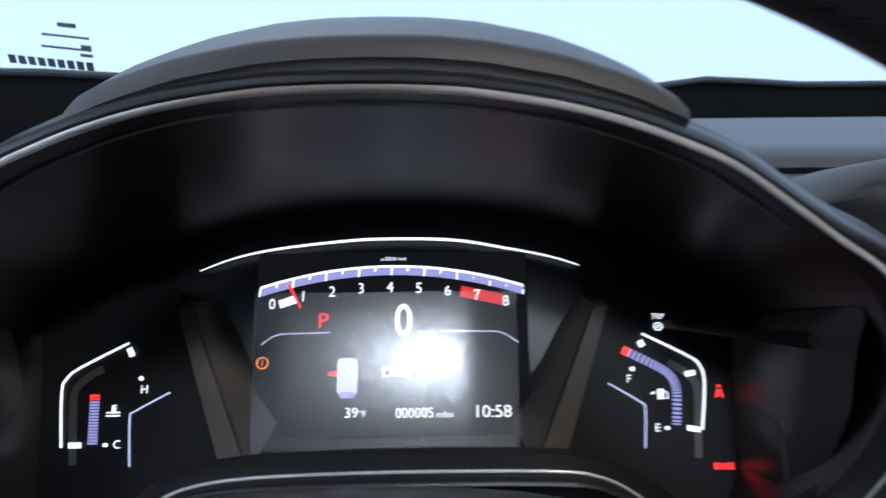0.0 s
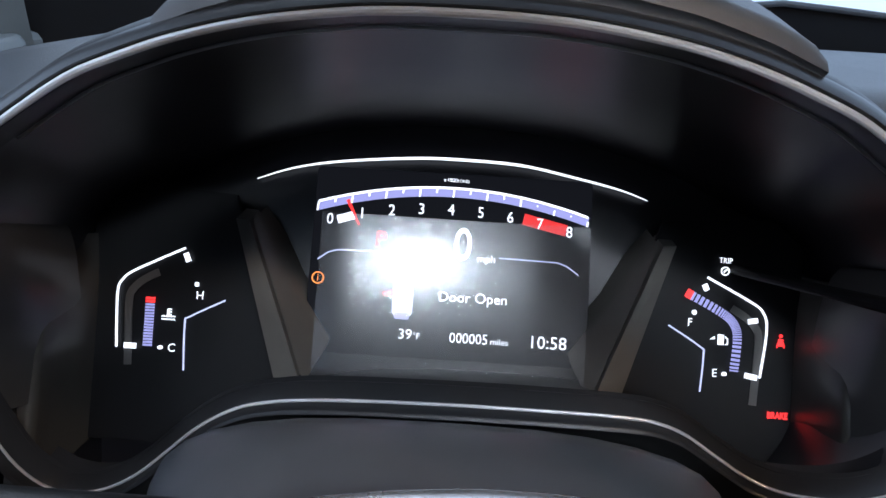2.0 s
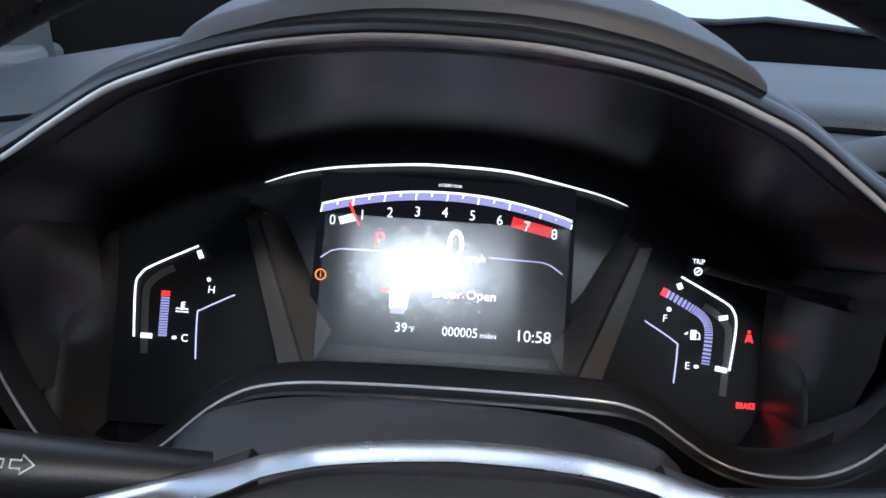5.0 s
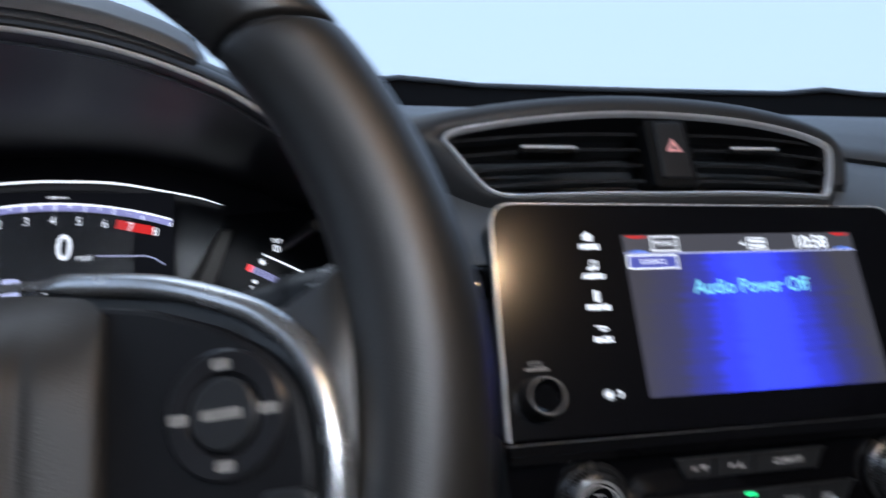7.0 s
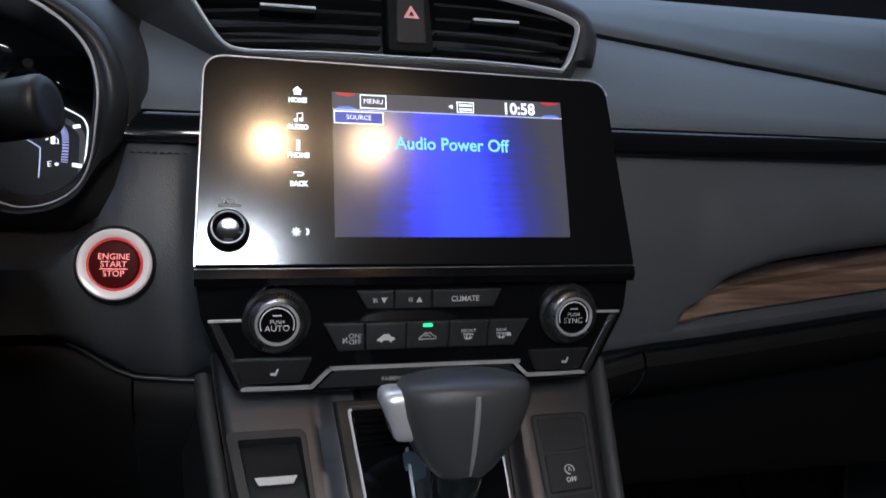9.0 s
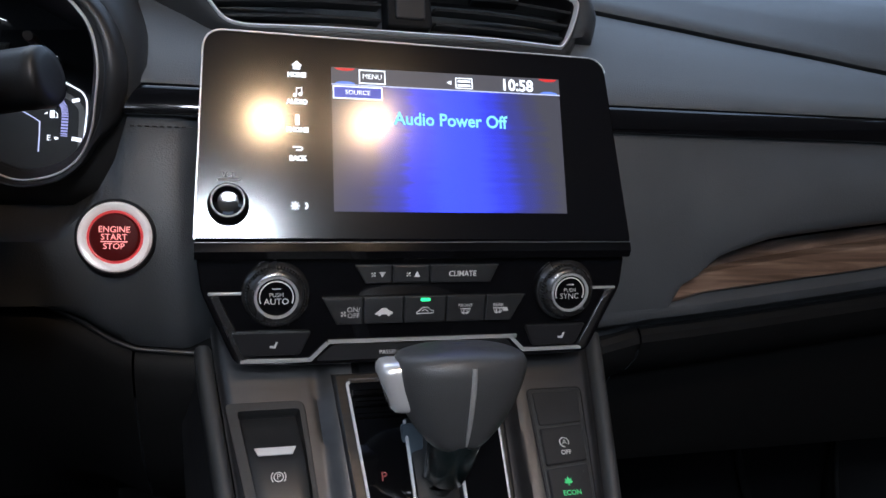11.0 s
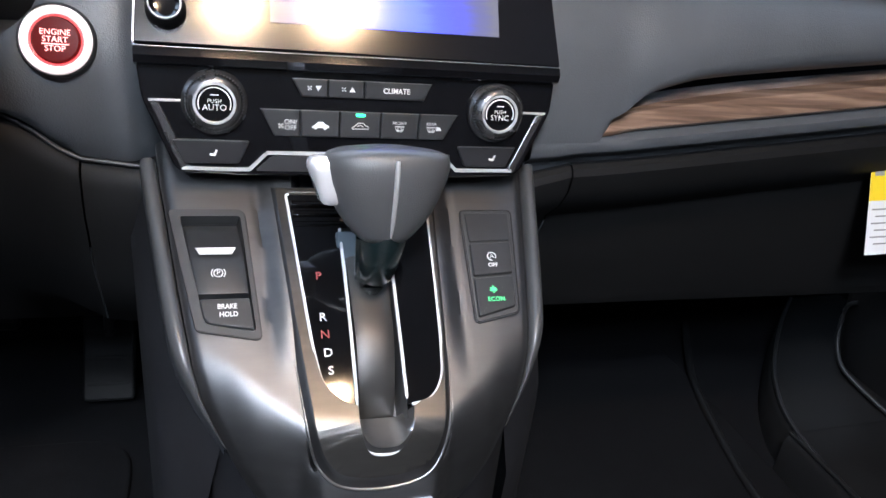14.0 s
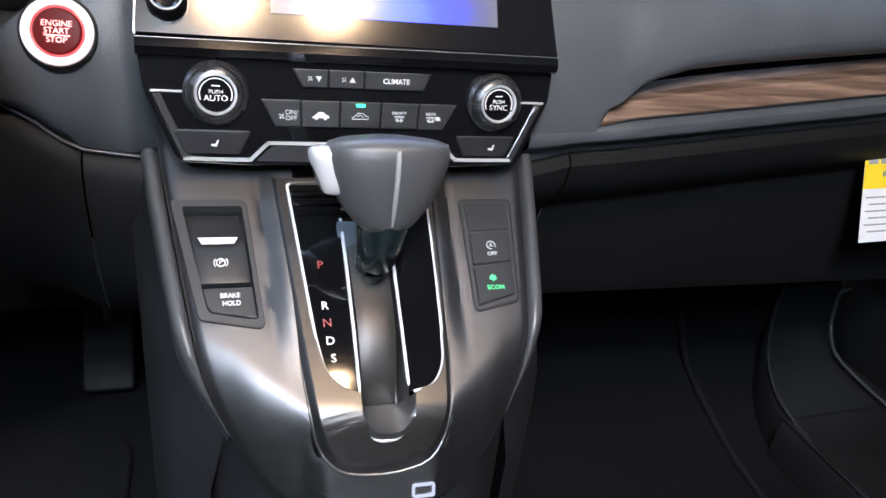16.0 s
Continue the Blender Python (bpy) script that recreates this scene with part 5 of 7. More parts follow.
vent = thing("centre_vent", "wide chrome-framed centre air vents with black slats", "air vent", at=(0.388, 0.33, 0.74))


def vs_(z):
    return (z - 0.776) / math.cos(radians(31))


vent2 = [(0.2455, 0.7875), (0.2505, 0.779), (0.259, 0.766), (0.268, 0.7555), (0.279, 0.7515), (0.30, 0.7503), (0.367, 0.7497), (0.43, 0.7500), (0.492, 0.7505), (0.503, 0.7525), (0.5115, 0.764), (0.518, 0.778), (0.5185, 0.7835), (0.513, 0.7872), (0.49, 0.7915), (0.45, 0.7955), (0.40, 0.7983), (0.36, 0.7985), (0.32, 0.7966), (0.28, 0.7940), (0.253, 0.7915)]
v2 = [(p.x - 0.388, p.y) for p in smooth_line([V((x, vs_(z), 0)) for x, z in vent2], 4, True)]
v2 = ccw(v2)


def bow(a):
    return -1.1 * max(0.0, abs(a) - 0.03) ** 2


def vring(d, h):
    return [VE.at(a, b, h + bow(a)) for a, b in offset2(v2, d)]


part("chrome_frame", skin([vring(-0.0014, -0.005), vring(-0.0010, 0.0002), vring(-0.0003, 0.0013), vring(0.0005, 0.0011), vring(0.0010, -0.001), vring(0.0022, -0.006)], True), M_FRAME, vent, "bright metal frame", sharp=70)
part("duct", skin([vring(0.0022, -0.003), vring(0.004, -0.03), vring(0.012, -0.05)], True, False, True), M_DARK, vent)


def srow(d_out, y_off):
    out = []
    for (a, b), (a1, b1) in zip(v2, offset2(v2, -d_out)):
        k = 1.0
        if b1 < -0.02:
            k = 0.45
        if a < -0.085 and b1 < b - 0.3 * d_out:
            k = mix(0.25, 0.4, step(-0.03, 0.01, b))
        wide = 1.0 + (0.8 if a1 < -0.12 else 0.0) * step(0.0, 0.02, d_out)
        wing = (1 - step(-0.145, -0.115, a)) * step(0.012, 0.034, d_out)
        out.append(VE.at(mix(a, a1, k * wide) - 0.028 * wing, mix(b, b1, k), bow(a) + y_off - 0.01 * wing))
    return out


part("surround", skin([vring(-0.0019, -0.003), srow(0.004, -0.001), srow(0.010, -0.0015), srow(0.0155, -0.005), srow(0.021, -0.014), srow(0.027, -0.032), srow(0.034, -0.07)], True), M_TRIM, vent, "dark moulded hood", sharp=70)


def span(b):
    """Where a level line crosses the vent outline."""
    xs_ = []
    for (a0, b0), (a1, b1) in zip(v2, v2[1:] + v2[:1]):
        if (b0 - b) * (b1 - b) < 0:
            xs_.append(mix(a0, a1, (b - b0) / (b1 - b0)))
    return min(xs_), max(xs_)


for side in (-1, 1):
    for b in (0.0135, 0.0025, -0.0085, -0.0195):
        lo, hi = span(b)
        a0, a1 = (lo + 0.003, -0.018) if side < 0 else (0.020, hi - 0.003)
        rings = []
        for t in np.linspace(0, 1, 9):
            a = mix(a0, a1, t)
            h = bow(a) - 0.006
            rings.append([VE.at(a, b + 0.0012, h), VE.at(a, b + 0.0002, h + 0.001), VE.at(a, b - 0.001, h), VE.at(a, b + 0.003, h - 0.016), VE.at(a, b + 0.005, h - 0.016)])
        part("slat", skin(rings, True, True, True), M_BUTTON, vent)
    a0 = -0.0985 if side < 0 else 0.046
    tab = part("tab", slab(VE, rounded(rect(a0, -0.0015, a0 + (0.037 if side < 0 else 0.035), 0.0035), 0.001), bow(a0 + 0.018) - 0.01, bow(a0 + 0.018) - 0.0005, 0.0012), M_HARD, vent)
    part("tab_edge", slab(VE, rounded(rect(a0 + 0.0005, 0.0012, a0 + (0.0365 if side < 0 else 0.0345), 0.0032), 0.0006), bow(a0 + 0.018) - 0.002, bow(a0 + 0.018) + 0.0002, 0.0004), M_LINE, tab, "bright tab edge")
hz = thing("hazard_button", "black hazard button with a red triangle", "button", at=(0.388, 0.31, 0.76))
part("mount", slab(VE, rounded([(-0.0150, -0.0265), (0.0158, -0.0265), (0.0150, 0.0215), (-0.0145, 0.0205)], 0.003), -0.02, 0.001, 0.0012), M_HARD, hz)
part("key", slab(VE, rounded([(-0.0098, -0.0215), (0.0108, -0.0215), (0.0108, 0.0185), (-0.0085, 0.0180)], 0.002), 0.0012, 0.0032, 0.001), M_BUTTON, hz)
tri3 = [(math.cos(radians(90 + 120 * i)), math.sin(radians(90 + 120 * i))) for i in range(3)]
bm = slab(VE, [(0.001 + 0.0062 * a, -0.0004 + 0.0062 * b) for a, b in tri3], 0.0032, 0.0036, 0)
part("triangle", bm, material("red_print", (0.8, 0.4, 0.4), 0.5, vary=0.05, emit=(0.9, 0.35, 0.35), strength=0.3), hz, "pale red warning triangle")
part("triangle_inner", slab(VE, [(0.001 + 0.0022 * a, -0.0008 + 0.0022 * b) for a, b in tri3], 0.0036, 0.0039, 0), M_BUTTON, hz)

# ---- head unit ----
head = thing("head_unit", "black glass head unit with a lit blue screen and volume knob", "head unit", at=(C, 0.24, 0.64))
SC = leaning((C, 0.237, 0.689), 28.8)


def sz(z):
    return (z - 0.689) / math.cos(radians(28.8))


pan = rounded([(-0.1395, -0.0625), (0.1375, -0.0640), (0.1270, 0.0622), (-0.1345, 0.0655)], [0.002, 0.002, 0.013, 0.013], 8)
part("body", slab(SC, ccw([(a * 0.985, b * 0.985) for a, b in pan]), -0.03, -0.002, 0.001), M_DARK, head)
part("glass_panel", slab(SC, pan, -0.006, -0.0002, 0.0008), M_PANEL, head, "black glass front")
edge = [p for p in ccw(pan)]
k0 = max(range(len(edge)), key=lambda i: -edge[i][0] - edge[i][1] * 3)
loop_e = edge[k0:] + edge[:k0]
left_top = [p for p in loop_e if not (p[1] < -0.0618)]
left_top = sorted([p for p in left_top if p[0] < -0.11], key=lambda p: p[1]) + sorted([p for p in left_top if p[0] >= -0.11 and p[1] > 0.05], key=lambda p: p[0])
left_top = [(-0.1395, -0.0625)] + left_top
part("chrome_edge", ribbon(SC, left_top, [0.0010 if p[0] < 0.0 else mix(0.0010, 0.0006, min(1, p[0] / 0.11)) for p in left_top], 0.0006, th=0.004), M_LINE, head, "thin bright metal edge")
part("chrome_foot", slab(SC, rect(-0.1395, -0.0648, 0.1375, -0.0641), -0.005, 0.0, 0.0002), M_DIM, head, "thin metal lower edge")
screen = part("screen", slab(SC, rect(0.332 - C, sz(0.649), 0.484 - C, sz(0.729)), -0.0004, 0.0002, 0), M_SCREEN, head, "lit screen with a blue beam")
bar = part("status_bar", slab(SC, rect(0.332 - C, sz(0.7192), 0.484 - C, sz(0.729)), 0.0002, 0.0004, 0), lit("grey_bar", (0.06, 0.06, 0.075), 1.0), screen)
part("bar_line", slab(SC, rect(0.332 - C, sz(0.7189), 0.484 - C, sz(0.7195)), 0.0004, 0.0006, 0), M_BLUEWHITE, screen)
part("audio_text", words(SC, "Audio Power Off", 0.408 - C, sz(0.7010), 0.0084, 0.0006, squeeze=0.92, bold=0.00026), M_CYAN, screen, "pale blue words")
part("clock_text", words(SC, "10:58", 0.4540 - C, sz(0.7235), 0.0078, 0.0008, squeeze=0.95, bold=0.00028), M_WHITE, screen, "white clock")
bx = frame_plate(SC, rect(0.3492 - C, sz(0.7202), 0.3660 - C, sz(0.7282)), rect(0.3499 - C, sz(0.7208), 0.3653 - C, sz(0.7276)), 0.0004, 0.0008)
words(SC, "MENU", 0.3576 - C, sz(0.7242), 0.0033, 0.0008, bx)
part("menu_key", bx, M_WHITE, screen, "white outlined menu key")
bx = frame_plate(SC, rect(0.3328 - C, sz(0.7112), 0.3638 - C, sz(0.7184)), rect(0.3335 - C, sz(0.7118), 0.3631 - C, sz(0.7178)), 0.0004, 0.0008)
words(SC, "SOURCE", 0.3483 - C, sz(0.7148), 0.0030, 0.0008, bx)
part("source_key", bx, M_WHITE, screen, "white outlined source key")
part("source_fill", slab(SC, rect(0.3333 - C, sz(0.7116), 0.3633 - C, sz(0.7180)), 0.0002, 0.0006, 0), lit("blue_key", (0.08, 0.1, 0.55), 0.8), screen)
bx = frame_plate(SC, rect(0.4118 - C, sz(0.7203), 0.4233 - C, sz(0.7266)), rect(0.4124 - C, sz(0.7208), 0.4227 - C, sz(0.7261)), 0.0004, 0.0008)
slab(SC, rect(0.4134 - C, sz(0.7216), 0.4218 - C, sz(0.7228)), 0.0004, 0.0008, 0, bx)
slab(SC, rect(0.4134 - C, sz(0.7240), 0.4218 - C, sz(0.7252)), 0.0004, 0.0008, 0, bx)
slab(SC, [(0.4062 - C, sz(0.7235)), (0.409 - C, sz(0.7222)), (0.409 - C, sz(0.7248))], 0.0004, 0.0008, 0, bx)
part("signal_box", bx, M_WHITE, screen)
for x in (0.3345, 0.470):
    # shallow lens-shaped glows at the upper and lower edge of the bar
    bow = [(math.cos(math.pi * i / 12), math.sin(math.pi * i / 12)) for i in range(13)]
    part("red_tick", slab(SC, ccw([(x + 0.006 - C + 0.0062 * c, sz(0.7286 - 0.0015 * d)) for c, d in bow]), 0.0004, 0.0007, 0), M_DEEPRED, screen, "red glow")
    part("blue_tick", slab(SC, ccw([(x + 0.006 - C + 0.0062 * c, sz(0.7196 + 0.0015 * d)) for c, d in bow]), 0.0004, 0.0007, 0), lit("blue_tick", (0.16, 0.3, 1.0), 0.8), screen, "blue glow")
for i, (z, wd) in enumerate(((0.7265, "HOME"), (0.7115, "AUDIO"), (0.6960, "PHONE"), (0.6805, "BACK"))):
    bm = words(SC, wd, 0.311 - C, sz(z - 0.0032), 0.0029, 0.0004, squeeze=0.98, bold=0.0003)
    a, b = 0.311 - C, sz(z + 0.0022)
    if i == 0:
        slab(SC, [(a - 0.0032, b), (a + 0.0032, b), (a, b + 0.003)], 0, 0.0004, 0, bm)
        slab(SC, rect(a - 0.0022, b - 0.0025, a + 0.0022, b), 0, 0.0004, 0, bm)
    elif i == 1:
        disc(SC, a - 0.0012, b - 0.0018, 0.0012, 0.0004, 12, bm)
        disc(SC, a + 0.002, b - 0.0012, 0.0012, 0.0004, 12, bm)
        ribbon(SC, [(a - 0.0003, b - 0.0018), (a - 0.0003, b + 0.0026), (a + 0.0029, b + 0.003), (a + 0.0029, b - 0.0012)], 0.0007, 0.0004, bm)
    elif i == 2:
        slab(SC, rounded(rect(a - 0.0012, b - 0.003, a + 0.0012, b + 0.0035), 0.0005), 0, 0.0004, 0, bm)
    else:
        ribbon(SC, [(a - 0.003, b + 0.001), (a + 0.002, b + 0.001), (a + 0.003, b), (a + 0.002, b - 0.001), (a - 0.001, b - 0.001)], 0.0009, 0.0004, bm)
    part("touch_key", bm, M_WHITE, head, "white lit touch key")
bm = disc(SC, 0.309 - C, sz(0.6518), 0.0016, 0.0004, 12)
for i in range(8):
    a = radians(45 * i)
    ribbon(SC, [(0.309 - C + 0.002 * math.cos(a), sz(0.6518) + 0.002 * math.sin(a)), (0.309 - C + 0.0028 * math.cos(a), sz(0.6518) + 0.0028 * math.sin(a))], 0.0006, 0.0004, bm)
ring2(SC, 0.3145 - C, sz(0.6518), 0.0017, 0.0011, 0.0004, 24, bm, -80, 160)
part("brightness_key", bm, M_WHITE, head, "white sun and moon mark")
part("volume_print", words(SC, "VOL", 0.271 - C, sz(0.6675), 0.0034, 0.0003), material("grey_print", (0.35, 0.34, 0.32), 0.5, vary=0.05), head)
part("volume_print", slab(SC, rounded(rect(0.2645 - C, sz(0.6645), 0.2775 - C, sz(0.6660)), 0.0005), 0, 0.0003, 0), material("dim_print", (0.25, 0.24, 0.23), 0.5, vary=0.05), head)
VA, VB = 0.2705 - C, sz(0.6520)
vol = part("volume_knob", lathe(SC, VA, VB, [(0.0118, 0.0), (0.0118, 0.004), (0.0112, 0.0055), (0.0108, 0.0105), (0.0104, 0.0118), (0.0096, 0.0122)], 48, cap=False), M_HARD, head, "round black volume knob")
part("knob_ring", lathe(SC, VA, VB, [(0.0098, 0.0118), (0.0096, 0.0125), (0.0088, 0.0125), (0.0085, 0.0115)], 48, cap=False), M_DIM, vol, "bright ring")
part("knob_face", lathe(SC, VA, VB, [(0.0086, 0.0112), (0.0083, 0.0106), (0.0060, 0.0092), (0.0030, 0.0090)], 40), M_GLOSS, vol, "gloss black face")

# ---- climate panel ----
climate = thing("climate_panel", "gloss black climate panel with two knobs and two rows of buttons", "climate panel", at=(C, 0.21, 0.56))
CL = leaning((C, 0.2075, 0.594), 10)


def cp(x, z):
    return (x - C, (z - 0.594) * 0.958)


part("panel", slab(CL, rounded([cp(0.2505, 0.634), cp(0.2545, 0.600), cp(0.274, 0.5525), cp(0.318, 0.5505), cp(0.46, 0.5505), cp(0.506, 0.5525), cp(0.5275, 0.600), cp(0.5295, 0.6325)], [0.001, 0.004, 0.006, 0.003, 0.003, 0.006, 0.004, 0.001], 4), -0.03, 0.0, 0.001), M_GLOSS, climate, "gloss black front")
shelf = skin([[V((x, 0.2065, 0.632)), V((x, 0.2035, 0.6275)), V((x, 0.2045, 0.6225)), V((x, 0.2080, 0.6205))] for x in (0.2515, 0.5285)], False)
part("upper_lip", shelf, M_GLOSS, climate)
part("centre_trim", ribbon(CL, [(p.x, p.y) for p in smooth_line([V((*p, 0)) for p in (cp(0.277, 0.5552), cp(0.30, 0.5546), cp(0.317, 0.5546), cp(0.3195, 0.5552), cp(0.3295, 0.5654), cp(0.332, 0.5662), cp(0.36, 0.5662), cp(0.448, 0.5660), cp(0.4505, 0.5652), cp(0.4590, 0.5568), cp(0.4615, 0.5560), cp(0.48, 0.5560), cp(0.5015, 0.5562))], 4)], 0.0024, 0.0012, th=0.003), M_BRIGHT, climate, "satin silver line")
for s, q in ((-1, [cp(0.2585, 0.5997), cp(0.2645, 0.5975), cp(0.2825, 0.5572), cp(0.2765, 0.5545)]), (1, [cp(0.5232, 0.5995), cp(0.5172, 0.5975), cp(0.4985, 0.5575), cp(0.503, 0.5548)])):
    part("side_trim", slab(CL, ccw(q), 0.0, 0.0012, 0.0005), M_KNURL, climate, "grey satin corner trim")
    part("top_line", slab(CL, rect(*(cp(0.2585, 0.5985) + cp(0.283, 0.6002) if s < 0 else cp(0.497, 0.5985) + cp(0.5235, 0.6002))), 0.0, 0.0014, 0.0003), M_BRIGHT, climate, "thin silver line")
    # seat heater key
    hx = [cp(0.2715, 0.5745), cp(0.3195, 0.5740), cp(0.3125, 0.5585), cp(0.2785, 0.5585)] if s < 0 else [cp(0.4595, 0.5735), cp(0.5030, 0.5740), cp(0.4965, 0.5590), cp(0.4655, 0.5590)]
    hk = part("heater_key", slab(CL, rounded(ccw(hx), 0.002), 0.0, 0.0022, 0.0008), M_KEY, climate)
    part("key_edge", slab(CL, rect(min(p[0] for p in hx) + 0.0008, max(p[1] for p in hx) - 0.0008, max(p[0] for p in hx) - 0.0008, max(p[1] for p in hx) - 0.0003), 0.0020, 0.0025, 0), M_DIM, hk)
    mx, mz = cp(0.2965 if s < 0 else 0.4855, 0.5655)
    bm = slab(CL, [(mx - 0.0022, mz - 0.0014), (mx + 0.0012, mz - 0.0018), (mx + 0.0027, mz + 0.0022), (mx + 0.0016, mz + 0.0022), (mx + 0.0004, mz - 0.0003), (mx - 0.0022, mz)], 0.0022, 0.0026, 0)
    part("seat_sign", bm, M_PRINT, hk)


def fan_sign(bm, a, b, h, r=0.0016):
    for i in range(4):
        t = radians(90 * i + 30)
        slab(CL, [(a, b), (a + r * math.cos(t), b + r * math.sin(t)), (a + r * 1.1 * math.cos(t + 0.6), b + r * 1.1 * math.sin(t + 0.6))], h - 0.0004, h, 0, bm)
    return bm


cut1 = [(0.3455, 0.3520), (0.3690, 0.3690), (0.3930, 0.3930), (0.4390, 0.4340)]
for i in range(3):
    (t0, l0), (t1, l1) = cut1[i], cut1[i + 1]
    key = part("key", slab(CL, ccw([cp(t0 + 0.0003, 0.6170), cp(t1 - 0.0003, 0.6170), cp(l1 - 0.0003, 0.6050), cp(l0 + 0.0003, 0.6050)]), 0.0, 0.0028, 0.0009), M_KEYGREY, climate)
    part("key_edge", slab(CL, rect(*(cp(t0 + 0.0003, 0.6166) + cp(t1 - 0.0003, 0.6171))), 0.0026, 0.003, 0), M_DIM, key)
    if i < 2:
        m = (t0 + t1) / 2 + (0.001 if i else 0.0025)
        a, b = cp(m, 0.611)
        bm = fan_sign(bmesh.new(), a - 0.0028, b, 0.0032)
        slab(CL, ccw([(a + 0.0008, b + 0.0016), (a + 0.0048, b + 0.0016), (a + 0.0028, b - 0.0018)] if i == 0 else [(a + 0.0008, b - 0.0016), (a + 0.0048, b - 0.0016), (a + 0.0028, b + 0.0018)]), 0.0028, 0.0032, 0, bm)
    else:
        bm = words(CL, "CLIMATE", *cp(0.4145, 0.611), 0.0035, 0.0031, squeeze=0.95, bold=0.0001)
    part("key_sign", bm, M_PRINT, key)
cut2 = [(0.3255, 0.3345), (0.3510, 0.3515), (0.3770, 0.3770), (0.4050, 0.4045), (0.4315, 0.4305), (0.4585, 0.4490)]
for i in range(5):
    (t0, l0), (t1, l1) = cut2[i], cut2[i + 1]
    key = part("key", slab(CL, ccw([cp(t0 + 0.0003, 0.5960), cp(t1 - 0.0003, 0.5960), cp(l1 - 0.0003, 0.5780), cp(l0 + 0.0003, 0.5780)]), 0.0, 0.0028, 0.0009), M_KEYGREY, climate)
    part("key_edge", slab(CL, rect(*(cp(t0 + 0.0003, 0.5956) + cp(t1 - 0.0003, 0.5961))), 0.0026, 0.003, 0), M_DIM, key)
    a, b = cp((l0 + l1) / 2, 0.5862)
    bm = bmesh.new()
    if i == 0:
        fan_sign(bm, a - 0.0042, b - 0.001, 0.0032, 0.0019)
        words(CL, "ON/", a + 0.002, b + 0.0016, 0.0032, 0.0032, bm)
        words(CL, "OFF", a + 0.002, b - 0.0022, 0.0032, 0.0032, bm)
    elif i in (1, 2):
        car = [(-0.0055, -0.001), (-0.0035, 0.0003), (-0.0015, 0.0022), (0.0018, 0.0022), (0.0035, 0.0005), (0.0055, -0.0002), (0.0055, -0.0016), (-0.0055, -0.0018)]
        if i == 1:
            slab(CL, ccw([(a + x, b + y) for x, y in car]), 0.0028, 0.0032, 0, bm)
            disc(CL, a - 0.003, b - 0.0017, 0.0011, 0.0033, 12, bm)
            disc(CL, a + 0.003, b - 0.0017, 0.0011, 0.0033, 12, bm)
        else:
            ribbon(CL, [(a + x, b + y) for x, y in car], 0.0005, 0.0032, bm, True)
            ribbon(CL, [(a - 0.002, b), (a + 0.0, b + 0.001), (a + 0.002, b - 0.0006)], 0.0005, 0.0033, bm)
    else:
        words(CL, "FRONT" if i == 3 else "REAR", a, b + 0.0028, 0.0022, 0.0032, bm)
        ribbon(CL, [(a - 0.0032, b + 0.0006), (a + 0.0032, b + 0.0006), (a + 0.002, b - 0.0022), (a - 0.002, b - 0.0022)], 0.0006, 0.0032, bm, True)
        for k in (-0.001, 0.001):
            ribbon(CL, [(a + k, b - 0.003), (a + k * 1.2, b - 0.0012), (a + k, b)], 0.0005, 0.0033, bm)
        if i == 4:
            slab(CL, ccw([(a + 0.0036, b - 0.0014), (a + 0.007, b - 0.0014), (a + 0.0062, b + 0.0008), (a + 0.0036, b + 0.0012)]), 0.0028, 0.0032, 0, bm)
    part("key_sign", bm, M_PRINT, key)
    if i == 2:
        part("key_lamp", slab(CL, rounded(rect(a - 0.0031, cp(0, 0.5938)[1] - 0.001, a + 0.0031, cp(0, 0.5938)[1] + 0.001), 0.0009), 0.0028, 0.0034, 0), M_GREEN, key, "green lit lamp")
for i, (kx, kz, wd) in enumerate(((0.2978, 0.5992, "AUTO"), (0.4857, 0.5988, "SYNC"))):
    a, b = cp(kx, kz)
    kn = part("knob", lathe(CL, a, b, [(0.0192, 0.0), (0.0203, 0.001), (0.0204, 0.0028), (0.0197, 0.0042), (0.0181, 0.0050), (0.0175, 0.0057), (0.0171, 0.0088), (0.0160, 0.0106), (0.0144, 0.0116), (0.0131, 0.0119)], 56, cap=False), M_KNURL, climate, "dark silver turning knob", sharp=50)
    bm = bmesh.new()
    for j in range(56):
        t = 2 * math.pi * j / 56
        tube([CL.at(a + 0.0178 * math.cos(t), b + 0.0178 * math.sin(t), 0.0054), CL.at(a + 0.0173 * math.cos(t), b + 0.0173 * math.sin(t), 0.0086)], 0.00045, 4, bm=bm)
    tagged(part("knob_grip", bm, M_BUTTON, kn, "ribbed grip"), kind="stuff")
    part("knob_ring", lathe(CL, a, b, [(0.0131, 0.0115), (0.0128, 0.0124), (0.0115, 0.0124), (0.0111, 0.0113)], 56, cap=False), M_BRIGHT, kn, "silver ring")
    part("knob_face", lathe(CL, a, b, [(0.0112, 0.0112), (0.0108, 0.0110), (0.004, 0.0110)], 40), M_GLOSS, kn, "gloss black face")
    bm = words(CL, wd, a, b - 0.0026, 0.0038, 0.0113)
    words(CL, "PUSH", a, b + 0.0014, 0.0026, 0.0113, bm)
    ribbon(CL, [(a - 0.0025, b + 0.0052), (a + 0.0025, b + 0.0052)], 0.0007, 0.0113, bm)
    part("knob_words", bm, M_PRINT, kn, "white words")
    part("knob_arc", ring2(CL, a, b, 0.0098, 0.0007, 0.0114, 48, None, -22, 224), M_PRINT, kn)
part("airbag_lamp", words(CL, "PASSENGER", *cp(0.372, 0.5580), 0.0027, 0.0010), M_PRINT, climate, "pale printed word")
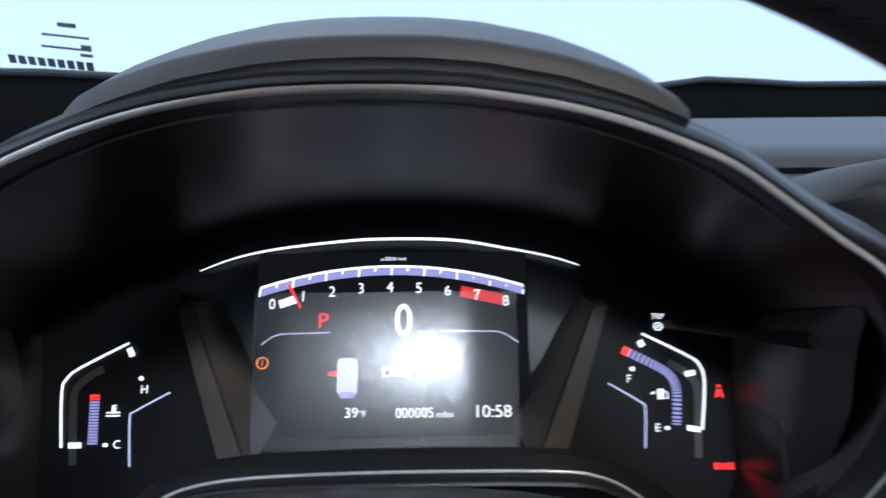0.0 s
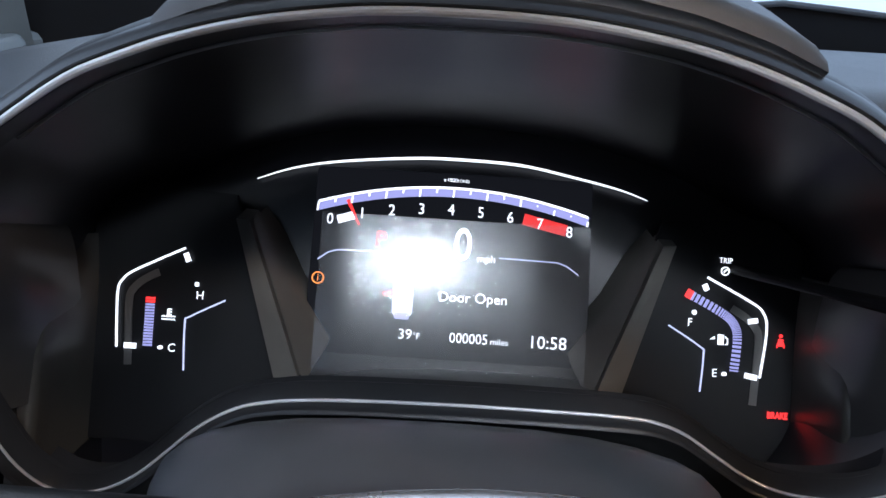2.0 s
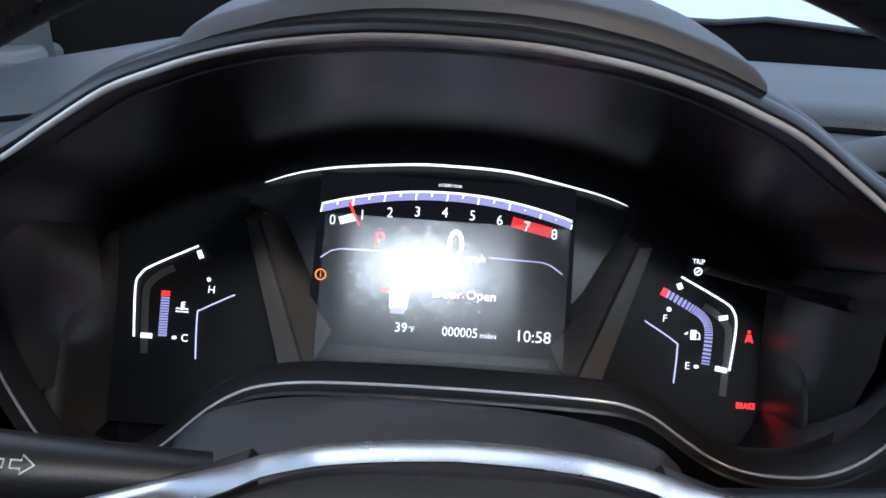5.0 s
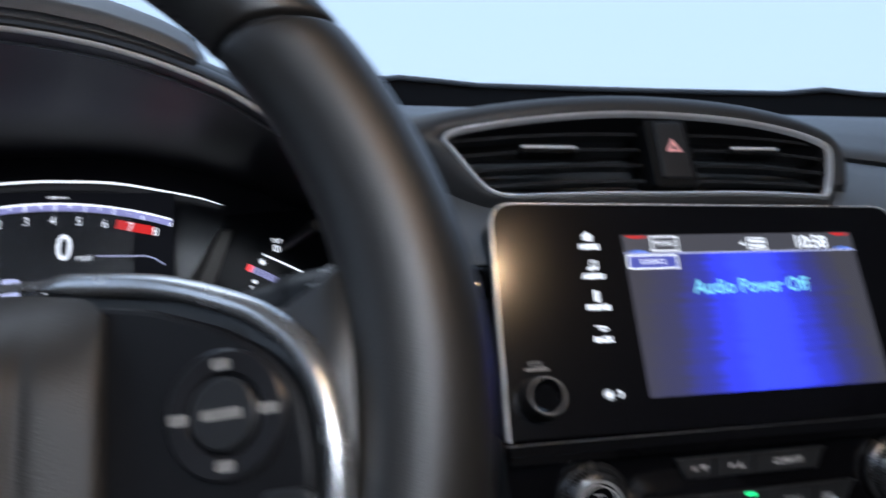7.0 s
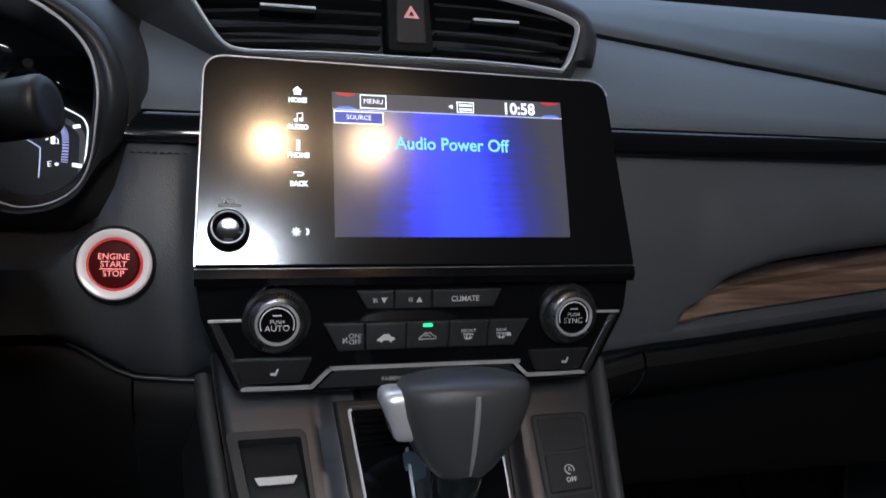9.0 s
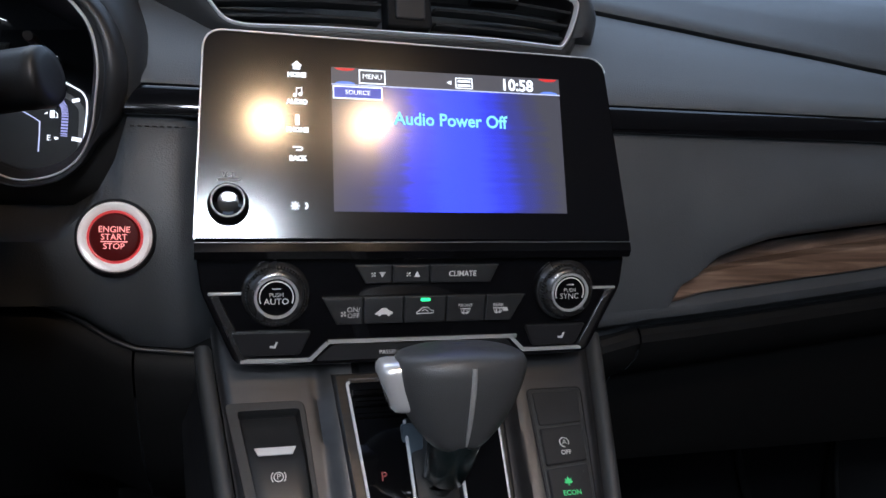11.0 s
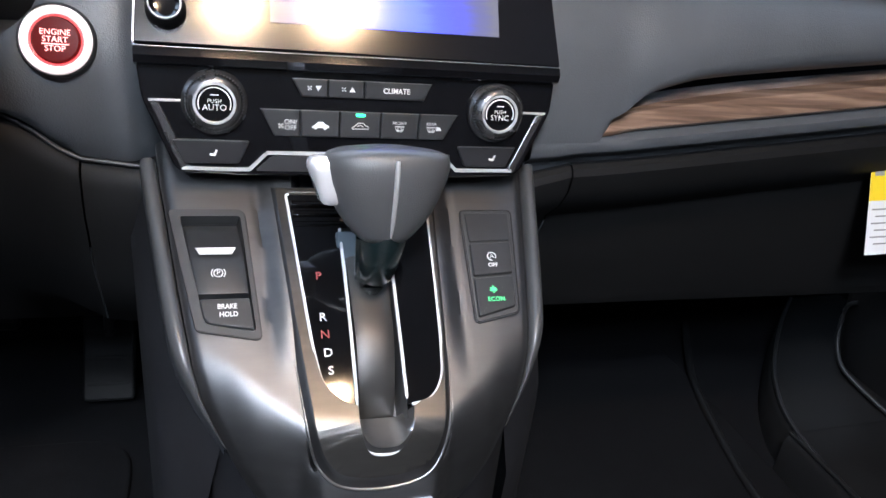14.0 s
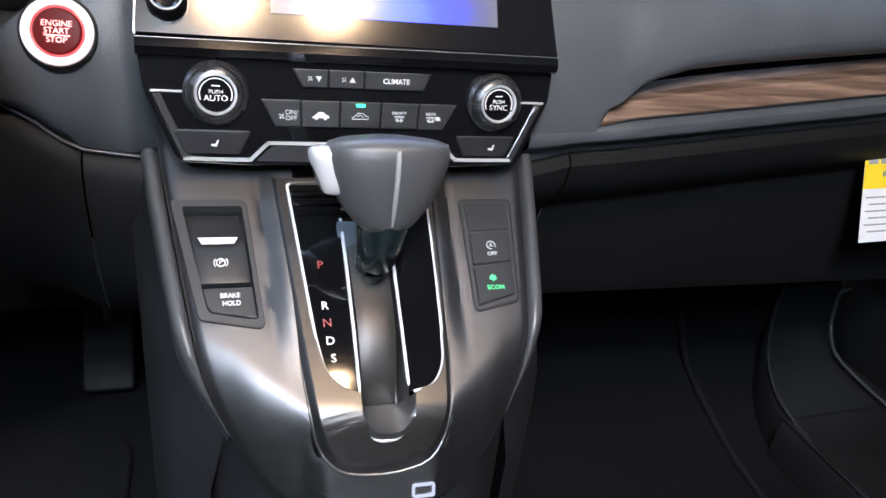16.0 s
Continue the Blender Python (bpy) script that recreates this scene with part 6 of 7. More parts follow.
bm = slab(CL, rounded(rect(*(cp(0.4025, 0.5565) + cp(0.4075, 0.5592))), 0.001), 0, 0.001, 0)
words(CL, "OFF", *cp(0.398, 0.558), 0.0024, 0.001, bm)
part("airbag_off_lamp", bm, M_AMBER, climate, "amber lit mark")
part("recess", slab(CL, rounded(ccw([cp(0.322, 0.5535), cp(0.333, 0.564), cp(0.448, 0.5638), cp(0.457, 0.5535)]), 0.003), -0.002, 0.0004, 0), M_DARK, climate)

# ---- start button ----
start = thing("start_button", "round silver start button glowing red", "start button", at=(0.206, 0.226, 0.61))
ST = leaning((0.2065, 0.2295, 0.6275), 21, -4)
part("collar", lathe(ST, 0, 0, [(0.0228, -0.004), (0.0225, 0.0012), (0.0214, 0.0022), (0.0208, 0.0015)], 56, cap=False), M_DARK, start)
part("silver_ring", lathe(ST, 0, 0, [(0.0208, 0.0), (0.0207, 0.0026), (0.0202, 0.0036), (0.0196, 0.0040), (0.0180, 0.0038), (0.0167, 0.0031), (0.0159, 0.0022), (0.0155, 0.0008)], 56, cap=False), M_RING, start, "satin silver ring with a faint added glow")
part("glow_ring", lathe(ST, 0, 0, [(0.0162, 0.0008), (0.0158, 0.0014), (0.0150, 0.0016), (0.0144, 0.0014), (0.0141, 0.0010)], 48, cap=False), material("red_lit_clear_ring", (0.3, 0.1, 0.1), 0.25, vary=0.03, emit=(1.0, 0.04, 0.05), strength=0.35), start, "red lit ring")
cap_ = part("button_face", lathe(ST, 0, 0, [(0.0141, 0.0006), (0.0140, 0.0026), (0.0130, 0.0034), (0.004, 0.0040)], 48), material("dark_red_face", (0.03, 0.002, 0.002), 0.4, vary=0.05, emit=(0.5, 0.002, 0.004), strength=0.05, spec=0.2), start, "dark red button face")
M_PALERED = lit("pale_red_lit_print", (1.0, 0.28, 0.25), 1.5)
for wd, b in (("ENGINE", 0.0042), ("START", -0.0002), ("STOP", -0.0056)):
    part("button_word", words(ST, wd, 0, b, 0.0036, 0.0043), M_PALERED, cap_, "pale red lit word")
part("button_line", ribbon(ST, [(-0.0075, -0.0028), (0.0075, -0.0028)], 0.0006, 0.0043), M_PALERED, cap_)

# ---- centre console ----
console = thing("centre_console", "satin grey sloping centre console with a gear gate", "centre console", at=(C, 0.1, 0.12))
CS = Plane((C, 0.153, 0.4965), (1, 0, 0), (0, math.cos(radians(34.5)), math.sin(radians(34.5))))


def half_width(s):
    return table(s, [(-0.143, 0.028), (-0.139, 0.043), (-0.133, 0.056), (-0.124, 0.068), (-0.112, 0.0785), (-0.098, 0.0875), (-0.08, 0.0975), (-0.069, 0.1025), (-0.05, 0.108), (0.0, 0.1165), (0.08, 0.1290), (0.11, 0.133)])


def nose(a, s):
    """How far the cover has rolled over towards its front, which drops steeply."""
    v = abs(a)
    start = table(v, [(0.0, -0.094), (0.03, -0.094), (0.044, -0.090), (0.058, -0.077), (0.074, -0.062), (0.089, -0.047), (0.107, -0.034), (0.13, -0.018)])
    r = table(v, [(0.0, 0.014), (0.036, 0.014), (0.046, 0.022), (0.058, 0.036), (0.074, 0.054), (0.09, 0.064)])
    k = table(v, [(0.0, 0.8), (0.036, 0.8), (0.046, 1.4)])
    d = max(0.0, start - s)
    return k * (d * d / (2 * r) if d < r else d - r / 2)


def cover(a, s, h=0.0):
    return CS.at(a, s, h - nose(a, s))


def wing_height(a, s, w):
    """The wings lie a little lower than the shoulders that carry the gear gate."""
    v = abs(a)
    fade = step(-0.078, -0.01, s)
    g = table(s, [(-0.063, 0.0605), (0.076, 0.0665)])
    h = 0.0048 * (1 - step(g - 0.012, g + 0.0005, v)) * fade - 0.0014 * math.exp(-((v - g - 0.0008) / 0.0016) ** 2) * fade
    h -= 0.0015 * step(0.75, 1.0, v / w) + 0.005 * step(0.955, 1.0, v / w)
    if a < 0:  # sunk for the switches
        left = table(s, [(-0.031, -0.1015), (0.0525, -0.1185)])
        rightmost = table(s, [(-0.031, -0.0715), (0.0525, -0.079)])
        h -= 0.012 * step(left, left + 0.002, a) * (1 - step(rightmost - 0.002, rightmost, a)) * step(-0.031, -0.029, s) * (1 - step(0.0505, 0.0525, s))
    h -= 0.022 * (1 - step(0.036, 0.044, v)) * step(-0.118, -0.108, s)  # open under the gate
    return h


rings, under = [], []
for s_ in sorted(list(np.linspace(-0.146, 0.115, 80)) + [-0.031, -0.0295, 0.0505, 0.052], reverse=True):
    w = half_width(s_)
    cols = sorted(set([round(x, 5) for x in list(np.linspace(-0.985, 0.985, 84) * w) + [-w, w, -0.994 * w, 0.994 * w]]))
    rings.append([cover(a, s_, wing_height(a, s_, w)) for a in cols] + [cover(k * w * 0.97, s_, -0.03) for k in (1, -1)])
    under.append([cover(-w * 0.96, s_, -0.02), cover(w * 0.96, s_, -0.02), V((C + w * 0.93, CS.at(0, s_).y + 0.008, 0.11)), V((C - w * 0.93, CS.at(0, s_).y + 0.008, 0.11))])
part("body", skin(rings, True, True, True), M_CONSOLE, console, "satin grey cover", sharp=50)
part("pedestal", skin(under, True, True, True), M_DARK, console, "dark plastic lower body")
for s in (-1, 1):
    rr = []
    for s_ in np.linspace(0.098, -0.094, 30):
        w = half_width(s_)
        e = 1 - step(-0.094, -0.03, s_)
        rr.append([cover(s * (w + a * (1 - 0.9 * e)), s_, h * (1 - 0.7 * e) - 0.004 * e) for a, h in ((0.0006, -0.03), (0.0009, -0.006), (0.0018, -0.0018), (0.004, 0.0006), (0.0075, 0.0004), (0.0102, -0.0022), (0.0115, -0.008), (0.0122, -0.02), (0.0125, -0.05))])
    part("side_rail", skin(rr, False), M_RAIL, console, "grey satin side rail", sharp=60)
    rr = []
    for s_ in np.linspace(0.1, -0.09, 14):
        w = half_width(s_)
        top = cover(s * (w + 0.012 - 0.011 * (1 - step(-0.094, -0.03, s_))), s_, -0.02)
        rr.append([top, V((top.x + s * 0.006, top.y, top.z - 0.03)), V((top.x + s * 0.009, top.y, top.z - 0.045)), V((top.x + s * 0.003, top.y, 0.11))])
    part("side_wall", skin(rr, False), M_DARK, console, "dark plastic side", sharp=60)
part("tray", box((C - 0.085, -0.20, 0.115), (C + 0.085, 0.03, 0.355)), M_DARK, console, "dark tray below the console")


def kp(x, y):
    return (x - C, (y - 0.153) / math.cos(radians(34.5)))


def draped(bm, low=-0.05, rows=26, gap=0.0035):
    """Cut a flat plate into strips and lay it over the cover's rolled front."""
    for i in range(rows):
        bmesh.ops.bisect_plane(bm, geom=bm.verts[:] + bm.edges[:] + bm.faces[:], plane_co=CS.at(0, low - gap * i), plane_no=CS.v)
    for v in bm.verts:
        d = v.co - CS.o
        v.co -= CS.n * nose(d.dot(CS.u), d.dot(CS.v))
    return bm


H1 = 0.0072
plate = [(p.x, p.y) for p in smooth_line([V((a, b, 0)) for a, b in [
    (-0.0600, 0.074), (-0.0555, 0.020), (-0.0510, -0.030), (-0.0462, -0.075), (-0.0435, -0.098), (-0.0392, -0.1125), (-0.0320, -0.1220), (-0.0225, -0.1268), (-0.0080, -0.1288), (0.0060, -0.1288), (0.0190, -0.1272), (0.0300, -0.1232), (0.0378, -0.1140), (0.0428, -0.100), (0.0462, -0.075), (0.0508, -0.030), (0.0545, 0.020), (0.0580, 0.074)]], 5)]
plate = ccw(plate)
gate = rounded([kp(0.3425, 0.205), kp(0.3530, 0.115), kp(0.3575, 0.094), kp(0.371, 0.083), kp(0.3985, 0.0815), kp(0.4240, 0.0835), kp(0.4325, 0.095), kp(0.4345, 0.115), kp(0.4390, 0.205)], [0.002, 0.008, 0.009, 0.008, 0.0, 0.008, 0.009, 0.008, 0.002], 5)
arc_in = [(0.3785, 0.0785), (0.3800, 0.0728), (0.3840, 0.0690), (0.391, 0.0672), (0.3985, 0.0682), (0.4040, 0.0722), (0.4068, 0.080)]
arc_out = [(0.3770, 0.0825), (0.3780, 0.0690), (0.3826, 0.0610), (0.391, 0.0592), (0.4010, 0.0605), (0.4085, 0.0680), (0.4110, 0.0800)]
lip_in, lip_out = [smooth_line([V((*kp(x, y), 0)) for x, y in q], 5) for q in (arc_in, arc_out)]
bl, br = 0.3772 - C, 0.4080 - C
gate_l, gate_r = [p for p in gate if p[0] < bl - 0.001], [p for p in gate if p[0] > br + 0.003]
top_b = kp(0, 0.205)[1]
low_l, low_r = kp(0, 0.0828)[1], kp(0, 0.0822)[1]

# the surround: steep flanks, a rounded shoulder, and an opening for the inlay and the lever's well
upper = sorted(gate_l, key=lambda p: -p[1]) + [(p.x, p.y) for p in lip_out] + sorted(gate_r, key=lambda p: p[1])
crest = offset2(plate, 0.0046)
flank = skin([[CS.at(a, b, h) for a, b in offset2(plate, d)] for d, h in ((0.0, -0.004), (0.0002, 0.0006), (0.0012, 0.0022), (0.0026, 0.0048), (0.0036, 0.0062), (0.0046, H1 - 0.0003))], True)
part("gate_flank", draped(flank), M_CONSOLE, console, "dark flank of the gate surround", sharp=60)
part("gate_plate", draped(holed(CS, crest, upper, -0.002, H1 - 0.0003)), M_GATE, console, "brushed metal gate surround", sharp=60)
foot_edge = [p for p in plate if p[1] < -0.045]
# lighter tapered tube in place of the light the rounded edge catches
part("gate_edge_glint", tube([cover(a, b, 0.0010) for a, b in foot_edge], [0.0004 + 0.0009 * math.sin(math.pi * i / (len(foot_edge) - 1)) for i in range(len(foot_edge))], 10, up=CS.n), M_DIM, console, "lighter line for the glint along the gate surround")


def dip(b):
    """The inlay falls away gently towards its rounded end."""
    return 0.5 * max(0.0, 0.024 - b) ** 2 - 0.0012


for pts in (sorted(gate_l, key=lambda p: -p[1]) + [(bl, low_l), (bl, top_b)], [(br, top_b), (br, low_r)] + sorted(gate_r, key=lambda p: p[1])):
    bm = slab(CS, pts, H1 - 0.003, H1 + 0.0002, 0.0002)
    for i in range(32):
        bmesh.ops.bisect_plane(bm, geom=bm.verts[:] + bm.edges[:] + bm.faces[:], plane_co=CS.at(0, 0.026 - 0.0035 * i), plane_no=CS.v)
    for v in bm.verts:
        v.co -= CS.n * dip((v.co - CS.o).dot(CS.v))
    part("gloss_inlay", bm, M_INLAY, console, "gloss black gate inlay", sharp=8)
for sg, pts in ((-1, sorted(gate_l, key=lambda p: -p[1]) + [(bl, low_l)]), (1, [(br + 0.003, low_r)] + sorted(gate_r, key=lambda p: p[1]))):
    part("inlay_rim", tube([CS.at(a, b, H1 + 0.0004 - dip(b)) for a, b in pts], 0.0010, 8, up=CS.n), M_LINE, console, "bright metal rim")
# sliding gate cover: a narrow drum that turns down into the well, whose walls and floor end in a rounded lip
rings = []
for b in list(np.linspace(0.034, -0.026, 14)) + [-0.03 - 0.075 * math.sin(radians(3.3 * i)) for i in range(18)]:
    sunk = max(0.0, -0.03 - b)
    h = H1 + 0.0006 - (0.075 - math.sqrt(0.075 ** 2 - sunk ** 2)) - 8.0 * max(0.0, b - 0.005) ** 2
    k = min(1.0, (b + 0.094) / 0.128)
    al, ar = mix(-0.0092, -0.0122, k ** 0.7), mix(0.0116, 0.0150, k ** 0.7)
    rings.append([CS.at(al, b, h - 0.02)] + [CS.at(mix(al, ar, u_), b, h - 0.0016 * abs(2 * u_ - 1) ** 3) for u_ in np.linspace(0, 1, 11)] + [CS.at(ar, b, h - 0.02)])
part("gate_cover", skin(rings, False), M_DRUM, console, "grey sliding gate cover", sharp=40)
for al, ar in ((bl - 0.0001, bl + 0.0022), (br - 0.0001, br - 0.0026)):
    part("well_wall", skin([[CS.at(al, b, H1 + 0.0002 - dip(b)), CS.at(mix(al, ar, 0.6), b, H1 - 0.009), CS.at(ar, b, H1 - 0.034)] for b in (0.034, 0.0, -0.05, -0.08, -0.094)], False), M_DIM, console, "satin wall of the lever well", sharp=60)
floor_ring = [V((p.x * 0.82 + 0.0006, -0.087, 0)) for p in lip_in]
part("gate_lip", skin([[CS.at(p.x, p.y, H1 - 0.024) for p in floor_ring], [CS.at(p.x, p.y, H1 - 0.0105) for p in lip_in], [CS.at(*(p.lerp(q, 0.45)).to_2d(), H1 - 0.0062) for p, q in zip(lip_in, lip_out)], [CS.at(*(p.lerp(q, 0.8)).to_2d(), H1 - 0.0015) for p, q in zip(lip_in, lip_out)], [cover(p.x, p.y, H1 + 0.0003) for p in lip_out]], False), M_LIP, console, "satin rounded end of the gate", sharp=70)
n = len(lip_out)
# only the middle carries the bright bar, drawn as the lip's highlight
bar = lip_out[n * 3 // 10:n - n * 3 // 10]
part("lip_rim", tube([cover(p.x, p.y + 0.0012, H1 - 0.0006) for p in bar], [0.0004 + 0.0017 * math.sin(math.pi * i / (len(bar) - 1)) ** 0.7 for i in range(len(bar))], 10, up=CS.n), M_LINE, console, "rounded rim, bright where its highlight lies")
for side_line in ([kp(0.3762, 0.182), kp(0.3768, 0.146), kp(0.3773, 0.108), kp(0.3772, 0.0825)], [kp(0.4080, 0.182), kp(0.4080, 0.12), kp(0.4080, 0.095), kp(0.4081, 0.0850)]):
    part("slot_rim", tube([CS.at(p.x, p.y, H1 + 0.0012 - dip(p.y)) for p in smooth_line([V((*q, 0)) for q in side_line], 6)], [0.0011] * 17 + [0.0008, 0.0004], 8, up=CS.n), M_LINE, console, "bright metal rim")
for i, y in enumerate((0.2005, 0.1945, 0.1880)):
    x0, x1 = mix(0.3450, 0.3465, i / 2), mix(0.4365, 0.4355, i / 2)
    part("gate_step", slab(CS, ccw([kp(x0, y), kp(x1, y), kp(x1, y - 0.0040), kp(x0, y - 0.0040)]), H1, H1 + 0.0038 - 0.0006 * i, 0.0016), M_INLAY, console, "gloss black rib")
part("gate_head", tube([CS.at(*kp(0.3425, 0.2052), H1 + 0.0004), CS.at(*kp(0.3445, 0.2072), H1 + 0.0004), CS.at(*kp(0.4375, 0.2072), H1 + 0.0004), CS.at(*kp(0.439, 0.2052), H1 + 0.0004)], 0.0009, 8, up=CS.n), M_DIM, console, "satin upper end of the rim")
for ch, x, y, mat in (("P", 0.3598, 0.1535, M_REDPRINT), ("R", 0.3605, 0.1300, M_PRINT), ("N", 0.3612, 0.1205, M_REDPRINT), ("D", 0.3622, 0.1108, M_PRINT), ("S", 0.3632, 0.1015, M_PRINT), ("L", 0.3650, 0.0925, M_PRINT)):
    part("gear_letter", words(CS, ch, *kp(x, y), 0.0056, H1 + 0.0010 - dip(kp(x, y)[1]), bold=0.0001), mat, console, "gear letter")

# parking brake switches and the keys on the other side
box_l = rounded([kp(0.2680, 0.1990), kp(0.2855, 0.1280), kp(0.3235, 0.1215), kp(0.3150, 0.1990)], [0.003, 0.003, 0.005, 0.005], 4)
inner_l = rounded([kp(0.2748, 0.1950), kp(0.2902, 0.1315), kp(0.3205, 0.1258), kp(0.3130, 0.1950)], [0.002, 0.003, 0.003, 0.003], 4)
part("switch_frame", holed(CS, box_l, inner_l, -0.013, 0.0014), M_TRIM, console, "dark switch frame")
part("frame_seam", tube([CS.at(a, b, 0.0003) for a, b in offset2(ccw(box_l), -0.0003)], 0.0006, 6, True, up=CS.n), M_DARK, console)
part("switch_well", slab(CS, offset2(ccw(inner_l), 0.0003), -0.0125, -0.0105, 0), M_DARK, console)
# scooped at its upper end to take a fingertip
rr = []
for b, h in ((0.0505, -0.0105), (0.0495, -0.0088), (0.042, -0.0072), (0.034, -0.0048), (0.028, -0.0022), (0.0225, 0.0004), (0.018, 0.0018), (0.010, 0.0021), (-0.003, 0.0021), (-0.0062, 0.0016), (-0.0070, -0.001), (-0.0072, -0.009)):
    al, ar = table(b, [(-0.0072, -0.1052), (0.0505, -0.1152)]), table(b, [(-0.0072, -0.0738), (0.0505, -0.0790)])
    rr.append([CS.at(al, b, h - 0.006), CS.at(al + 0.0004, b, h - 0.0008), CS.at(al + 0.0016, b, h)] + [CS.at(mix(al, ar, k), b, h) for k in (0.25, 0.5, 0.75)] + [CS.at(ar - 0.0016, b, h), CS.at(ar - 0.0004, b, h - 0.0008), CS.at(ar, b, h - 0.006)])
pk = part("parking_switch", skin(rr, False), M_BUTTON, console, "dark scooped parking brake switch", sharp=50)
part("switch_bar", slab(CS, ccw([kp(0.2845, 0.1742), kp(0.3095, 0.1742), kp(0.3070, 0.1702), kp(0.2870, 0.1702)]), 0.003, 0.0042, 0.0004), M_PRINT, pk, "white bar")
bm = ring2(CS, *kp(0.2985, 0.1592), 0.0027, 0.0006, 0.0036, 24)
words(CS, "P", *kp(0.2985, 0.1592), 0.0034, 0.0036, bm)
ring2(CS, *kp(0.2985, 0.1592), 0.0042, 0.0006, 0.0036, 24, bm, -40, 80)
ring2(CS, *kp(0.2985, 0.1592), 0.0042, 0.0006, 0.0036, 24, bm, 140, 80)
part("brake_sign", bm, M_PRINT, pk)
hk = part("hold_key", slab(CS, rounded(ccw([kp(0.2868, 0.1450), kp(0.3175, 0.1450), kp(0.3196, 0.1268), kp(0.2925, 0.1312), kp(0.2892, 0.1345)]), 0.002), -0.010, 0.0026, 0.001), M_BUTTON, console)
bm = words(CS, "BRAKE", *kp(0.3035, 0.1398), 0.0034, 0.0036, squeeze=0.85, bold=0.0001)
words(CS, "HOLD", *kp(0.3043, 0.1354), 0.0034, 0.0036, bm, squeeze=0.85, bold=0.0001)
part("hold_words", bm, M_PRINT, hk, "white words")
box_r = rounded([kp(0.4655, 0.1985), kp(0.4625, 0.1255), kp(0.4945, 0.1310), kp(0.5045, 0.1985)], 0.004, 4)
part("switch_frame", slab(CS, box_r, -0.004, 0.0010, 0.001), M_TRIM, console, "dark switch frame")
part("frame_seam", tube([CS.at(a, b, 0.0003) for a, b in offset2(ccw(box_r), -0.0003)], 0.0006, 6, True, up=CS.n), M_DARK, console)
part("blank_key", slab(CS, rounded(ccw([kp(0.4680, 0.1965), kp(0.5020, 0.1965), kp(0.4985, 0.1775), kp(0.4680, 0.1765)]), 0.002), 0.0004, 0.002, 0.0008), M_BUTTON, console)
ik = part("idle_key", slab(CS, rounded(ccw([kp(0.4675, 0.1750), kp(0.4980, 0.1762), kp(0.4955, 0.1555), kp(0.4662, 0.1540)]), 0.002), 0.0004, 0.0032, 0.001), M_BUTTON, console)
bm = words(CS, "OFF", *kp(0.4815, 0.1603), 0.0030, 0.0036, bold=0.0001)
words(CS, "A", *kp(0.4818, 0.1660), 0.0034, 0.0036, bm)
ring2(CS, *kp(0.4818, 0.1660), 0.0031, 0.0006, 0.0036, 24, bm, -30, 300)
part("idle_sign", bm, M_PRINT, ik, "white sign")
ek = part("economy_key", slab(CS, rounded(ccw([kp(0.4660, 0.1525), kp(0.4952, 0.1540), kp(0.4925, 0.1345), kp(0.4648, 0.1285)]), 0.002), 0.0004, 0.0032, 0.001), M_BUTTON, console)
bm = words(CS, "ECON", *kp(0.4790, 0.1387), 0.0032, 0.0036, bold=0.0001)
ea, eb = kp(0.4782, 0.1440)
for i, r in enumerate((0.0030, 0.0036, 0.0042, 0.0036, 0.0030)):  # five pointed leaves on a short stalk
    t = radians(14 + 38 * i)
    c, d = math.cos(t), math.sin(t)
    slab(CS, [(ea, eb), (ea + 0.55 * r * c + 0.0009 * d, eb + 0.55 * r * d - 0.0009 * c), (ea + r * c, eb + r * d), (ea + 0.55 * r * c - 0.0009 * d, eb + 0.55 * r * d + 0.0009 * c)], 0.0032, 0.0036, 0, bm)
ribbon(CS, [(ea, eb - 0.0016), (ea, eb + 0.001)], 0.0008, 0.0036, bm)
part("economy_sign", bm, M_GREENPRINT, ek, "green leaf sign")
usb_pl = Plane(CS.at(0.0255, -0.1395, 0.001 - nose(0.02, -0.1395)), (1, 0, 0), CS.v + CS.n * 0.8)
usb = part("usb_port", frame_plate(usb_pl, rounded(rect(-0.0072, -0.0045, 0.0072, 0.0045), 0.0018), rounded(rect(-0.0058, -0.0031, 0.0058, 0.0031), 0.001), -0.002, 0.0012), lit("white_port_ring", (0.8, 0.82, 1.0), 0.2), console, "white lit port frame")
part("port_tongue", slab(usb_pl, rect(-0.0045, -0.0010, 0.0045, 0.0010), -0.002, 0.0, 0), M_DIM, usb)

# ---- gear lever ----
lever = thing("gear_lever", "grey leather gear lever with a silver button", "gear lever", at=(0.394, 0.14, 0.49))
LB, LT = V((0.3945, 0.126, 0.540)), V((0.3962, 0.140, 0.599))
ax = (LT - LB).normalized()
side = V((1, 0, 0))
fwd = side.cross(ax) * -1
prof = [(0.0, 0.013, 0.013), (0.004, 0.0178, 0.0158), (0.010, 0.0232, 0.018), (0.018, 0.0288, 0.0202), (0.027, 0.0330, 0.0222), (0.036, 0.0362, 0.0234), (0.044, 0.0380, 0.0238), (0.050, 0.0378, 0.0232), (0.0538, 0.0358, 0.0212), (0.0558, 0.0310, 0.0170), (0.0568, 0.0210, 0.0110), (0.0571, 0.0100, 0.0050)]
rings = []
for h, wx, wy in prof:
    ring = []
    for j in range(40):
        t = 2 * math.pi * j / 40
        c, s = math.cos(t), math.sin(t)
        ring.append(LB + ax * (h - 0.006 * (c * c) * step(0.04, 0.06, h) * 0.3) + side * wx * math.copysign(abs(c) ** 0.8, c) + fwd * wy * math.copysign(abs(s) ** 0.8, s))
    rings.append(ring)
